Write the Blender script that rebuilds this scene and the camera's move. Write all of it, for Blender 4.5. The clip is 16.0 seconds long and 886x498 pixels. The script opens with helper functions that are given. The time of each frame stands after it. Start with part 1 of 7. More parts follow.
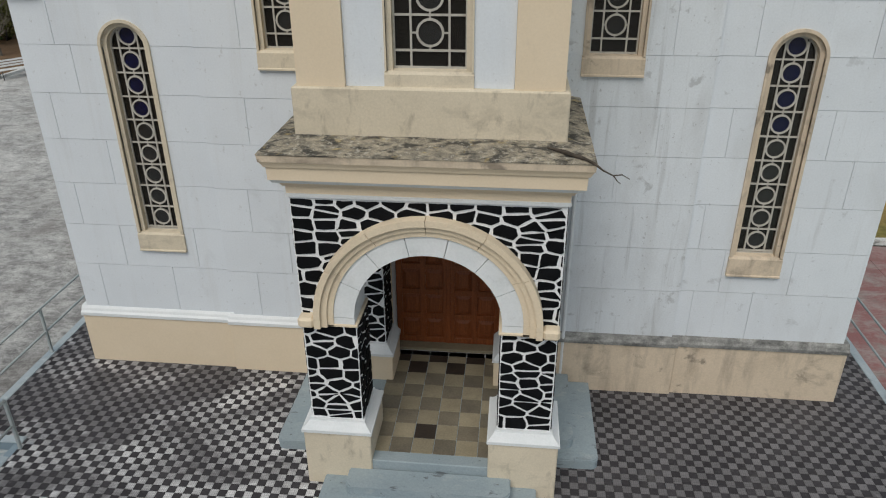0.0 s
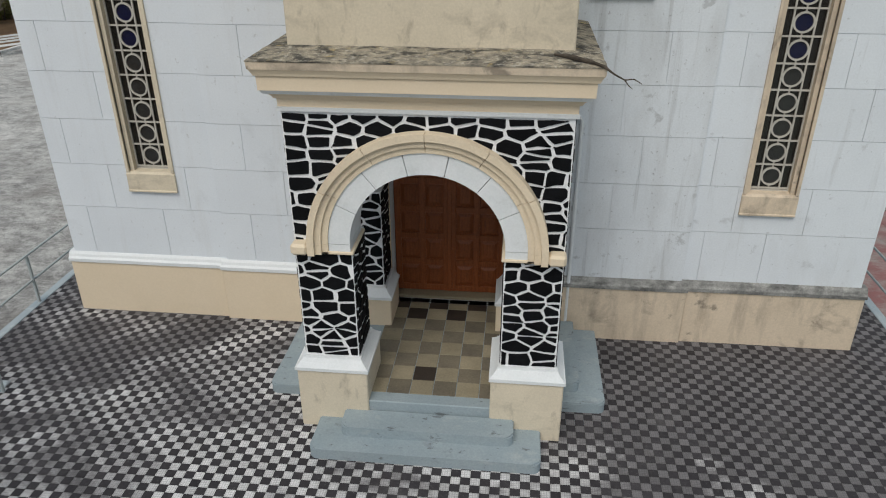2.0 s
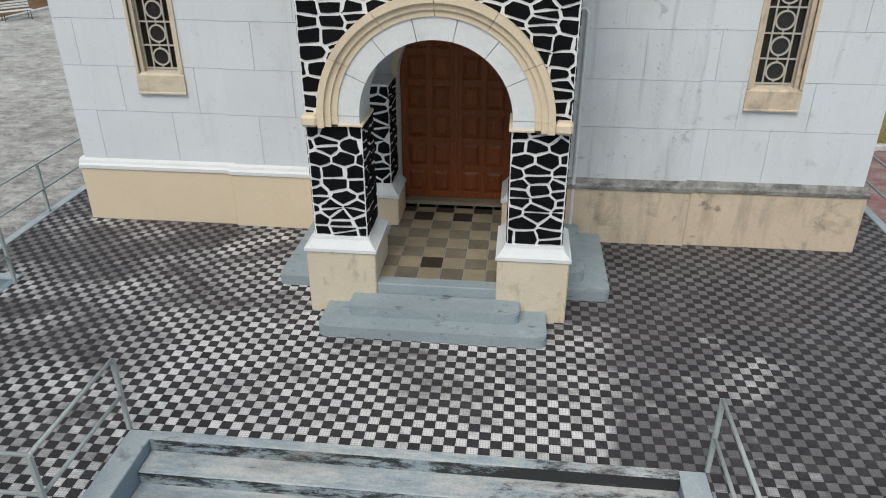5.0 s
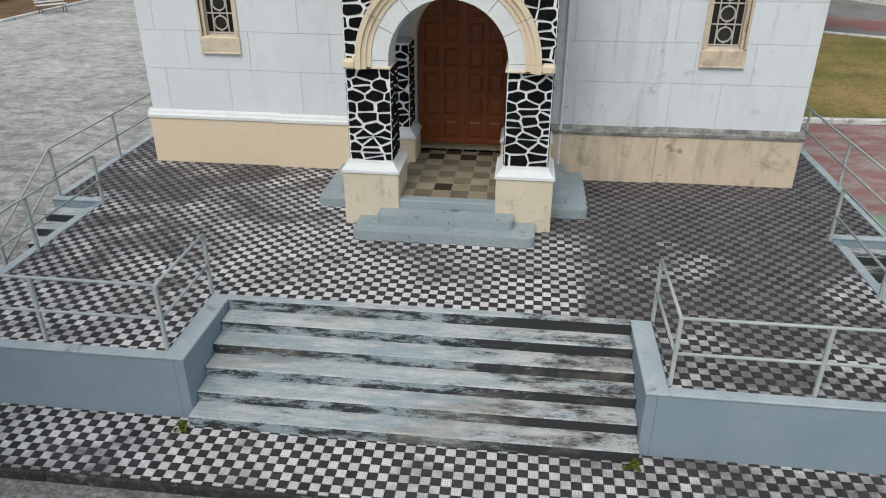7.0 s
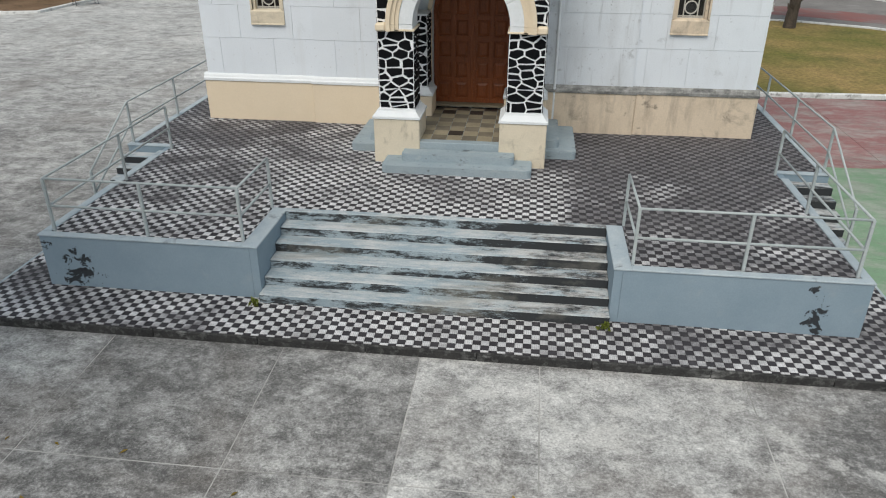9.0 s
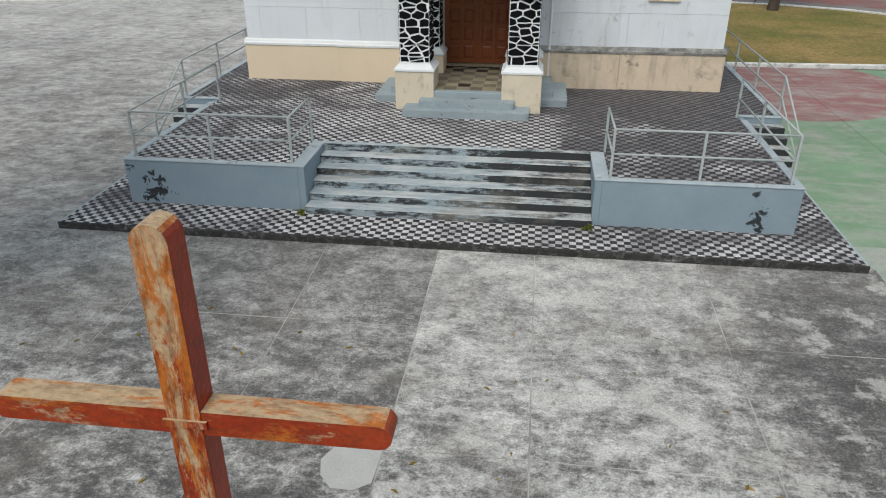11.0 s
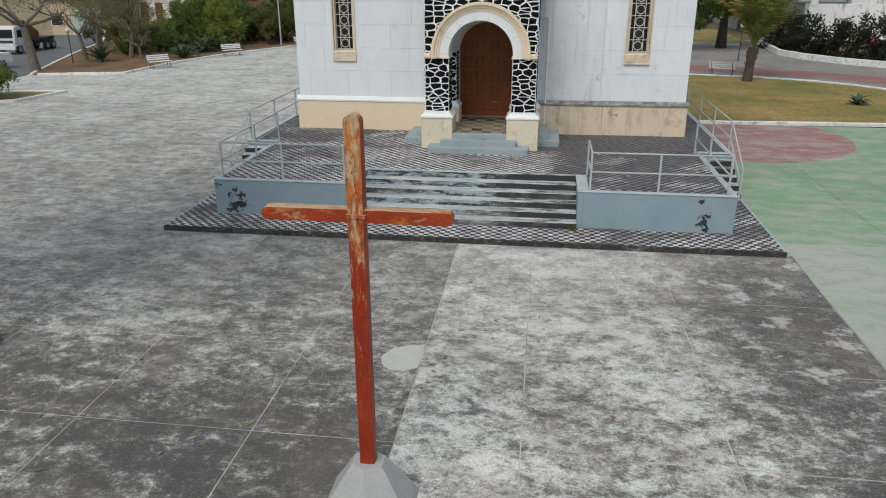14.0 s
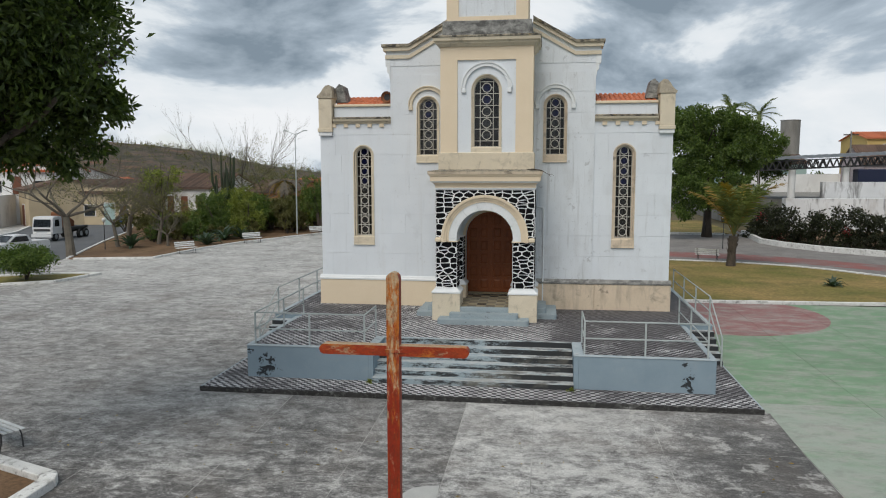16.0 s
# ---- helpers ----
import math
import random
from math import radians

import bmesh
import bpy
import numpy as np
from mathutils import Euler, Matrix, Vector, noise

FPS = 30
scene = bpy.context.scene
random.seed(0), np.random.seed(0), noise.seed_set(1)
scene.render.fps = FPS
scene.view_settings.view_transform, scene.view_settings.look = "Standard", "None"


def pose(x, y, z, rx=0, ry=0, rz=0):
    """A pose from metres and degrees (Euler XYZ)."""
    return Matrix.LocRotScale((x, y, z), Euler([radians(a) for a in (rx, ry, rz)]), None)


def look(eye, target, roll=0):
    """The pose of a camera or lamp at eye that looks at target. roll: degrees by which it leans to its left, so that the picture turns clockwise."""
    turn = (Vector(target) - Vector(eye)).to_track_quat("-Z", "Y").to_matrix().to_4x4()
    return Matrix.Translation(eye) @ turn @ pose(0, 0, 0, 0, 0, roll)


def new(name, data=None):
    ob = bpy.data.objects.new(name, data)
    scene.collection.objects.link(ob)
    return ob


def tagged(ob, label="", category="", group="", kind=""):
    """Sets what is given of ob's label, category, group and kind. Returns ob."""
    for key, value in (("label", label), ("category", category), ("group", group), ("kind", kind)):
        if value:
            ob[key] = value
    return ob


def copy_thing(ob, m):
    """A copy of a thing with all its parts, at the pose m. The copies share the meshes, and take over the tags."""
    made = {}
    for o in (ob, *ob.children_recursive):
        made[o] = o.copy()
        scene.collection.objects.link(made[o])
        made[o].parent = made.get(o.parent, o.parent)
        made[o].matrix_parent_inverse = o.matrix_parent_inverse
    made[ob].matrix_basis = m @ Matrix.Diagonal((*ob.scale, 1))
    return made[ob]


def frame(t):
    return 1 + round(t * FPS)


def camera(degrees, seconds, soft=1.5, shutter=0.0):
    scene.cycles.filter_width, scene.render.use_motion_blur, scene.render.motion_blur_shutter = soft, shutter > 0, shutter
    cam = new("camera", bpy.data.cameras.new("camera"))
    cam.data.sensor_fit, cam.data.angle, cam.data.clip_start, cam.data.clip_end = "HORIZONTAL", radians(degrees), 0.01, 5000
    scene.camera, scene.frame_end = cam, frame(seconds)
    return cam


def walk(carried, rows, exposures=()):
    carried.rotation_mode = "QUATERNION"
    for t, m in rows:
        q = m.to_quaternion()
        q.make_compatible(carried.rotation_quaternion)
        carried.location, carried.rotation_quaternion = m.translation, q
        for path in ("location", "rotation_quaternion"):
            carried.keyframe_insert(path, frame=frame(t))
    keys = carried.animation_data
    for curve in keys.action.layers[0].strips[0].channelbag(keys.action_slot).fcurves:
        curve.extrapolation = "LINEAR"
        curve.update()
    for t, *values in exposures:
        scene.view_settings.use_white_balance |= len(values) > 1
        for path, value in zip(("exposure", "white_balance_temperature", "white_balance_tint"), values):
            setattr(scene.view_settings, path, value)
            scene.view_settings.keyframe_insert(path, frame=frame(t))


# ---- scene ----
cam = camera(63.1, 16.0, soft=1.1)
PATH = [
    (0, (0.937, -4.559, 8.393), (0.754, -2.783, 7.492), -0.25),
    (0.5, (0.954, -4.552, 8.177), (0.771, -2.776, 7.274), -0.23),
    (1, (0.970, -4.558, 7.953), (0.784, -2.784, 7.048), -0.21),
    (1.5, (0.966, -4.555, 7.712), (0.779, -2.782, 6.805), -0.2),
    (2, (0.952, -4.548, 7.441), (0.764, -2.775, 6.532), -0.18),
    (2.5, (0.949, -4.555, 7.17), (0.76, -2.785, 6.26), -0.17),
    (3, (0.960, -4.574, 6.9), (0.77, -2.804, 5.988), -0.16),
    (3.5, (0.966, -4.617, 6.676), (0.777, -2.846, 5.768), -0.15),
    (4, (0.954, -4.704, 6.52), (0.763, -2.935, 5.608), -0.15),
    (4.5, (0.937, -4.917, 6.34), (0.747, -3.15, 5.421), -0.1),
    (7, (1.16, -7.937, 6.062), (0.956, -6.163, 5.16), 0.18),
    (7.5, (1.196, -8.622, 6.05), (0.989, -6.848, 5.151), 0.22),
    (8, (1.23, -9.318, 6.041), (1.021, -7.543, 5.142), 0.24),
    (8.5, (1.273, -10.01, 6.02), (1.06, -8.236, 5.121), 0.22),
    (9, (1.314, -10.71, 5.976), (1.099, -8.936, 5.078), 0.2),
    (9.5, (1.345, -11.404, 5.899), (1.129, -9.63, 5.002), 0.19),
    (10, (1.379, -12.104, 5.82), (1.163, -10.33, 4.923), 0.15),
    (12.5, (1.627, -15.709, 5.74), (1.392, -13.946, 4.826), -0.25),
    (13, (1.682, -16.381, 5.735), (1.443, -14.616, 4.823), -0.25),
    (13.5, (1.715, -17.04, 5.75), (1.47, -15.241, 4.911), -0.2),
    (14, (1.730, -17.69, 5.768), (1.477, -15.837, 5.058), -0.15),
    (14.5, (1.742, -18.33, 5.788), (1.479, -16.431, 5.215), -0.1),
    (15, (1.768, -18.897, 5.797), (1.501, -16.964, 5.362), -0.05),
    (15.5, (1.80, -19.42, 5.805), (1.527, -17.465, 5.482), -0.03),
    (16, (1.832, -19.901, 5.80), (1.557, -17.931, 5.589), -0.05),
]
walk(cam, [(t, look(eye, target, roll)) for t, eye, target, roll in PATH],
     exposures=[(0, 0.0), (1, 0.03), (2, 0.09), (3, 0.13), (4.5, 0.24), (7, 0.33), (8.5, 0.38), (12.5, 0.32), (14, 0.32), (15, 0.24), (16, 0.14)])

# ---------------- world and light ----------------
def build_world():
    w = bpy.data.worlds.new("sky")
    w.use_nodes = True
    scene.world = w
    nt = w.node_tree
    N, L = nt.nodes, nt.links
    bg = N["Background"]
    sky = N.new("ShaderNodeTexSky")
    sky.sky_type, sky.sun_disc = "NISHITA", False
    sky.sun_elevation, sky.sun_rotation = radians(52), radians(195)
    tc = N.new("ShaderNodeTexCoord")
    mp = N.new("ShaderNodeMapping")
    mp.inputs["Scale"].default_value = (1.0, 1.0, 2.1)
    mp.inputs["Location"].default_value = (0.35, 0.1, 0.2)
    L.new(tc.outputs["Generated"], mp.inputs["Vector"])
    n1 = N.new("ShaderNodeTexNoise")
    n1.inputs["Scale"].default_value, n1.inputs["Detail"].default_value = 3.7, 9
    n1.inputs["Roughness"].default_value = 0.55
    n1.inputs["Distortion"].default_value = 0.35
    L.new(mp.outputs[0], n1.inputs["Vector"])
    ramp = N.new("ShaderNodeValToRGB")
    els = ramp.color_ramp.elements
    els[0].position, els[0].color = 0.38, (2.0, 2.55, 3.1, 1)
    els[1].position, els[1].color = 0.66, (7.9, 8.1, 8.3, 1)
    e = els.new(0.485)
    e.color = (3.9, 4.6, 5.3, 1)
    e = els.new(0.545)
    e.color = (6.9, 7.35, 7.7, 1)
    sep = N.new("ShaderNodeSeparateXYZ")
    L.new(tc.outputs["Generated"], sep.inputs[0])
    low = N.new("ShaderNodeMath")
    low.operation = "MINIMUM"
    L.new(sep.outputs["Z"], low.inputs[0])
    low.inputs[1].default_value = 0.24
    tilt = N.new("ShaderNodeMath")
    tilt.operation = "MULTIPLY_ADD"
    L.new(low.outputs[0], tilt.inputs[0])
    tilt.inputs[1].default_value, tilt.inputs[2].default_value = -0.62, 0.07
    add = N.new("ShaderNodeMath")
    L.new(n1.outputs["Fac"], add.inputs[0])
    L.new(tilt.outputs[0], add.inputs[1])
    L.new(add.outputs[0], ramp.inputs[0])
    n2 = N.new("ShaderNodeTexNoise")
    n2.inputs["Scale"].default_value, n2.inputs["Detail"].default_value = 3.1, 4
    L.new(mp.outputs[0], n2.inputs["Vector"])
    r2 = N.new("ShaderNodeValToRGB")
    r2.color_ramp.elements[0].position, r2.color_ramp.elements[0].color = 0.30, (0.45, 0.45, 0.45, 1)
    r2.color_ramp.elements[1].position, r2.color_ramp.elements[1].color = 0.38, (1, 1, 1, 1)
    L.new(n2.outputs["Fac"], r2.inputs[0])
    mix = N.new("ShaderNodeMix")
    mix.data_type = "RGBA"
    L.new(r2.outputs[0], mix.inputs[0])
    L.new(sky.outputs[0], mix.inputs[6])
    L.new(ramp.outputs[0], mix.inputs[7])
    L.new(mix.outputs[2], bg.inputs[0])
    bg.inputs[1].default_value = 0.1


build_world()
sun = new("sun", bpy.data.lights.new("sun", "SUN"))
sun.data.energy, sun.data.angle, sun.data.color = 2.05, radians(38), (1.0, 0.94, 0.86)
sun.matrix_world = look((-8, -30, 40), (0, 0, 0))


# ---------------- materials ----------------
def grade(nt, fac, stops):
    r = nt.nodes.new("ShaderNodeValToRGB")
    els = r.color_ramp.elements
    els[0].position, els[1].position = stops[0][0], stops[-1][0]
    els[0].color, els[1].color = (*stops[0][1], 1), (*stops[-1][1], 1)
    for p, c in stops[1:-1]:
        els.new(p).color = (*c, 1)
    nt.links.new(fac, r.inputs[0])
    return r.outputs[0]


def noise_tex(nt, vec, scale, detail=5, rough=0.55, dist=0.0):
    n = nt.nodes.new("ShaderNodeTexNoise")
    n.inputs["Scale"].default_value, n.inputs["Detail"].default_value = scale, detail
    n.inputs["Roughness"].default_value, n.inputs["Distortion"].default_value = rough, dist
    nt.links.new(vec, n.inputs["Vector"])
    return n.outputs["Fac"]


def mixed(nt, fac, a, b, mode="MIX"):
    m = nt.nodes.new("ShaderNodeMix")
    m.data_type, m.blend_type = "RGBA", mode
    for sock, v in ((m.inputs[0], fac), (m.inputs[6], a), (m.inputs[7], b)):
        if isinstance(v, (int, float)):
            sock.default_value = v
        elif isinstance(v, tuple):
            sock.default_value = (*v, 1)
        else:
            nt.links.new(v, sock)
    return m.outputs[2]


def calc(nt, op, a, b=0.0):
    m = nt.nodes.new("ShaderNodeMath")
    m.operation = op
    for sock, v in ((m.inputs[0], a), (m.inputs[1], b)):
        if isinstance(v, (int, float)):
            sock.default_value = v
        else:
            nt.links.new(v, sock)
    return m.outputs[0]


def black_white(nt, fac, lo, hi):
    return grade(nt, fac, [(lo, (0, 0, 0)), (hi, (1, 1, 1))])


def position(nt, scale=(1, 1, 1)):
    g = nt.nodes.new("ShaderNodeNewGeometry")
    m = nt.nodes.new("ShaderNodeMapping")
    m.inputs["Scale"].default_value = scale
    nt.links.new(g.outputs["Position"], m.inputs["Vector"])
    return m.outputs[0]


def surface(name, c1, c2, scale=3.0, rough=0.8, stains=(), bump=0.2, bump_scale=40.0, vary=0.0, island=0.0,
            stretch=(1, 1, 1), metal=0.0, grain=0.12, paint=None):
    """Two colours mixed by a broad noise, fine grain over it, then stains (colour, scale, low, high, strength, stretch)."""
    m = bpy.data.materials.new(name)
    m.use_nodes = True
    nt = m.node_tree
    b = nt.nodes["Principled BSDF"]
    pos = position(nt, stretch)
    fac = black_white(nt, noise_tex(nt, pos, scale, 6), 0.32, 0.68)
    col = mixed(nt, fac, c1, c2)
    if paint:
        col = paint(nt, col)
    for c, s, lo, hi, strength, st in stains:
        p = position(nt, st)
        f = black_white(nt, noise_tex(nt, p, s, 7, 0.62, 0.3), lo, hi)
        col = mixed(nt, calc(nt, "MULTIPLY", f, strength), col, c)
    fine = noise_tex(nt, position(nt), bump_scale, 4, 0.6)
    g = grade(nt, fine, [(0.3, (1 - grain,) * 3), (0.7, (1 + grain,) * 3)])
    col = mixed(nt, 1.0, col, g, "MULTIPLY")
    if vary:
        oi = nt.nodes.new("ShaderNodeObjectInfo")
        v = grade(nt, oi.outputs["Random"], [(0.0, (1 - vary,) * 3), (1.0, (1 + vary,) * 3)])
        col = mixed(nt, 1.0, col, v, "MULTIPLY")
    if island:
        ge = nt.nodes.new("ShaderNodeNewGeometry")
        v = grade(nt, ge.outputs["Random Per Island"], [(0.0, (1 - island,) * 3), (1.0, (1 + island,) * 3)])
        col = mixed(nt, 1.0, col, v, "MULTIPLY")
    nt.links.new(col, b.inputs["Base Color"])
    b.inputs["Roughness"].default_value, b.inputs["Metallic"].default_value = rough, metal
    b.inputs["Specular IOR Level"].default_value = 0.35
    if bump:
        bp = nt.nodes.new("ShaderNodeBump")
        bp.inputs["Strength"].default_value, bp.inputs["Distance"].default_value = bump, 0.01
        nt.links.new(fine, bp.inputs["Height"])
        nt.links.new(bp.outputs[0], b.inputs["Normal"])
    return m


GRIME = (0.17, 0.17, 0.17)
plaster = surface("white_plaster", (0.675, 0.715, 0.757), (0.71, 0.75, 0.79), 1.2, 0.75, vary=0.02, grain=0.03, bump=0.12, stains=[
    (GRIME, 1.7, 0.62, 0.82, 0.25, (1, 1, 0.6)), ((0.36, 0.36, 0.35), 14.0, 0.635, 0.70, 0.35, (1, 1, 0.8)), ((0.5, 0.49, 0.47), 1.1, 0.55, 0.75, 0.25, (4, 4, 0.25))])
plaster_grimy = surface("weathered_white_plaster", (0.66, 0.698, 0.735), (0.705, 0.742, 0.777), 1.2, 0.8, vary=0.025, grain=0.05, bump=0.18, stains=[
    ((0.38, 0.38, 0.375), 0.9, 0.50, 0.72, 0.45, (1.4, 1, 0.4)), ((0.24, 0.235, 0.23), 1.6, 0.56, 0.72, 0.35, (5, 5, 0.30)), ((0.2, 0.2, 0.2), 4.0, 0.61, 0.68, 0.40, (1, 1, 1)), ((0.2, 0.2, 0.2), 18.0, 0.63, 0.70, 0.45, (1, 1, 0.8))])
plaster_worn = surface("worn_white_plaster", (0.665, 0.703, 0.742), (0.705, 0.744, 0.782), 1.2, 0.8, vary=0.025, grain=0.04, bump=0.15, stains=[
    ((0.46, 0.46, 0.455), 0.9, 0.54, 0.76, 0.35, (1.2, 1, 0.45)), ((0.30, 0.295, 0.29), 1.5, 0.60, 0.74, 0.25, (5, 5, 0.30)), ((0.2, 0.2, 0.2), 4.0, 0.64, 0.72, 0.25, (1, 1, 1)), ((0.2, 0.2, 0.2), 18.0, 0.65, 0.72, 0.35, (1, 1, 0.8))])
plaster_trim = surface("white_trim_paint", (0.74, 0.76, 0.77), (0.68, 0.71, 0.72), 3.0, 0.7, grain=0.04, stains=[
    ((0.3, 0.29, 0.27), 4.0, 0.62, 0.80, 0.35, (1, 1, 1))])
cream = surface("cream_paint", (0.74, 0.63, 0.47), (0.70, 0.585, 0.43), 1.5, 0.78, grain=0.05, bump=0.15, stains=[
    ((0.34, 0.29, 0.22), 2.4, 0.58, 0.80, 0.45, (1, 1, 0.45))])
cream_clean = surface("smooth_cream_paint", (0.75, 0.63, 0.47), (0.72, 0.60, 0.44), 1.2, 0.78, grain=0.03, bump=0.1, stains=[
    ((0.38, 0.33, 0.27), 3.0, 0.66, 0.84, 0.3, (1, 1, 0.7))])
cream_band = surface("dusty_cream_paint", (0.68, 0.60, 0.465), (0.60, 0.53, 0.41), 1.4, 0.8, grain=0.06, bump=0.2, stains=[
    ((0.22, 0.19, 0.15), 1.8, 0.54, 0.74, 0.55, (0.8, 1, 1.2)), ((0.20, 0.17, 0.13), 5.0, 0.58, 0.72, 0.45, (1.2, 1, 0.5))])
cream_grimy = surface("streaked_cream_paint", (0.66, 0.55, 0.42), (0.60, 0.50, 0.38), 2.0, 0.8, grain=0.07, bump=0.2, stains=[
    ((0.22, 0.185, 0.15), 2.6, 0.50, 0.72, 0.45, (2.0, 2.0, 0.35)), ((0.09, 0.078, 0.066), 1.7, 0.55, 0.70, 0.55, (1.0, 1.0, 1.1)), ((0.10, 0.085, 0.07), 2.0, 0.60, 0.66, 0.6, (1.0, 1.0, 1.3)), ((0.30, 0.23, 0.16), 1.2, 0.55, 0.75, 0.4, (1, 1, 1))])
ledge_dirt = surface("mossy_weathered_ledge", (0.13, 0.12, 0.10), (0.42, 0.37, 0.28), 9.0, 0.9, grain=0.35, bump=0.6, bump_scale=70, stains=[
    ((0.03, 0.03, 0.028), 6.0, 0.49, 0.58, 0.85, (0.7, 1, 1)), ((0.50, 0.38, 0.16), 5.0, 0.60, 0.68, 0.6, (1, 1, 1)), ((0.55, 0.52, 0.45), 16.0, 0.56, 0.64, 0.5, (1, 1, 1))])
ledge_pale = surface("weathered_cream_cap", (0.50, 0.44, 0.34), (0.34, 0.30, 0.24), 4.0, 0.9, grain=0.15, bump=0.4, stains=[
    ((0.07, 0.065, 0.06), 3.5, 0.50, 0.64, 0.75, (1, 1, 1))])
ledge_grey = surface("dirty_white_ledge", (0.36, 0.36, 0.34), (0.16, 0.16, 0.155), 6.0, 0.9, grain=0.2, bump=0.4, stains=[
    ((0.07, 0.07, 0.068), 5.0, 0.46, 0.60, 0.8, (0.5, 1, 1))])
stone_black = surface("black_painted_stone", (0.003, 0.0035, 0.0045), (0.006, 0.0065, 0.008), 6.0, 0.7, vary=0.25, island=0.2, bump=0.6, bump_scale=30, grain=0.3)
stone_black.node_tree.nodes["Principled BSDF"].inputs["Specular IOR Level"].default_value = 0.12
mortar = surface("white_painted_mortar", (0.84, 0.85, 0.86), (0.79, 0.80, 0.81), 9.0, 0.8, bump=0.5, bump_scale=45, grain=0.08)
wood_door = surface("varnished_reddish_wood", (0.30, 0.088, 0.028), (0.20, 0.056, 0.018), 4.0, 0.42, stretch=(14, 14, 1.0), bump=0.15, vary=0.1, grain=0.2, stains=[
    ((0.08, 0.026, 0.012), 2.5, 0.56, 0.78, 0.5, (6, 6, 0.8))])
def flaking(nt, col):
    """Black flaked patches near the two outer ends of the front wall."""
    s = nt.nodes.new("ShaderNodeSeparateXYZ")
    nt.links.new(position(nt), s.inputs[0])
    n = noise_tex(nt, position(nt), 4.6, 8, 0.68, 0.5)
    for cx, cz, rx, rz in ((-5.60, 0.38, 0.42, 0.22), (-5.66, 0.72, 0.25, 0.20), (-6.1, 0.93, 0.22, 0.10), (5.55, 0.58, 0.17, 0.46), (5.55, 0.95, 0.22, 0.07)):
        dx = calc(nt, "DIVIDE", calc(nt, "SUBTRACT", s.outputs["X"], cx), rx)
        dz = calc(nt, "DIVIDE", calc(nt, "SUBTRACT", s.outputs["Z"], cz), rz)
        d = calc(nt, "ADD", calc(nt, "MULTIPLY", dx, dx), calc(nt, "MULTIPLY", dz, dz))
        f = calc(nt, "GREATER_THAN", calc(nt, "SUBTRACT", n, calc(nt, "MULTIPLY", d, 0.12)), 0.458)
        f = calc(nt, "MULTIPLY", f, calc(nt, "LESS_THAN", s.outputs["Y"], -1.0))
        col = mixed(nt, calc(nt, "MULTIPLY", f, 0.95), col, (0.018, 0.019, 0.021))
    return col


blue_wall = surface("blue_grey_wall_paint", (0.215, 0.285, 0.335), (0.245, 0.315, 0.365), 1.6, 0.75, grain=0.05, bump=0.15, paint=flaking, stains=[
    ((0.33, 0.36, 0.37), 2.5, 0.60, 0.78, 0.35, (1, 1, 1))])


def mouldy(nt, col):
    """Black mould in long smears, thicker on the steep faces and towards one side of the flight."""
    s = nt.nodes.new("ShaderNodeSeparateXYZ")
    nt.links.new(position(nt), s.inputs[0])
    ge = nt.nodes.new("ShaderNodeNewGeometry")
    sn = nt.nodes.new("ShaderNodeSeparateXYZ")
    nt.links.new(ge.outputs["True Normal"], sn.inputs[0])
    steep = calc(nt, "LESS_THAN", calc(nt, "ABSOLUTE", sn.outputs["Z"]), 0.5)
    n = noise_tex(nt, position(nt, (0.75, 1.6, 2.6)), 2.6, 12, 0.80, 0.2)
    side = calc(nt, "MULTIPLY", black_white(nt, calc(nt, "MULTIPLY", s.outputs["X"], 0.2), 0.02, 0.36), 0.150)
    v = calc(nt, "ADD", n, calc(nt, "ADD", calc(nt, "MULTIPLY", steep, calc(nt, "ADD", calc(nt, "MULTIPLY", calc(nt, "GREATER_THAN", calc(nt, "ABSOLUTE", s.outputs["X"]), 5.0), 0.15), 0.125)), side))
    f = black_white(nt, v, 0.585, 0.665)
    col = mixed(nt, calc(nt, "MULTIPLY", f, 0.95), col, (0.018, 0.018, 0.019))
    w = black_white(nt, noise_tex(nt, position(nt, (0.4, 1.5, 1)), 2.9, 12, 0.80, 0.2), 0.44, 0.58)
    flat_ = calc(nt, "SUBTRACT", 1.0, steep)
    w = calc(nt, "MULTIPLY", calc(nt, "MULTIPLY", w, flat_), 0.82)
    return mixed(nt, w, col, (0.57, 0.565, 0.545))


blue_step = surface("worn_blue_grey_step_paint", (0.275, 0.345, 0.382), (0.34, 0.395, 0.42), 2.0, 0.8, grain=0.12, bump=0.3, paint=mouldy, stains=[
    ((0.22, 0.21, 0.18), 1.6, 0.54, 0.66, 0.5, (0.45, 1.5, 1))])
porch_step_paint = surface("grey_blue_porch_step_paint", (0.265, 0.325, 0.355), (0.305, 0.36, 0.385), 2.0, 0.8, grain=0.08, bump=0.25, stains=[
    ((0.11, 0.11, 0.11), 3.0, 0.60, 0.74, 0.5, (0.6, 1, 2)), ((0.50, 0.51, 0.50), 4.0, 0.58, 0.70, 0.35, (0.5, 1, 1)), ((0.06, 0.06, 0.06), 9.0, 0.62, 0.68, 0.6, (0.6, 1, 1))])
coping_paint = surface("chipped_pale_coping", (0.33, 0.39, 0.43), (0.42, 0.47, 0.49), 3.0, 0.85, grain=0.1, bump=0.3, stains=[
    ((0.10, 0.10, 0.10), 3.2, 0.60, 0.70, 0.6, (1, 1, 1)), ((0.6, 0.6, 0.58), 6.0, 0.62, 0.72, 0.5, (1, 1, 1))])
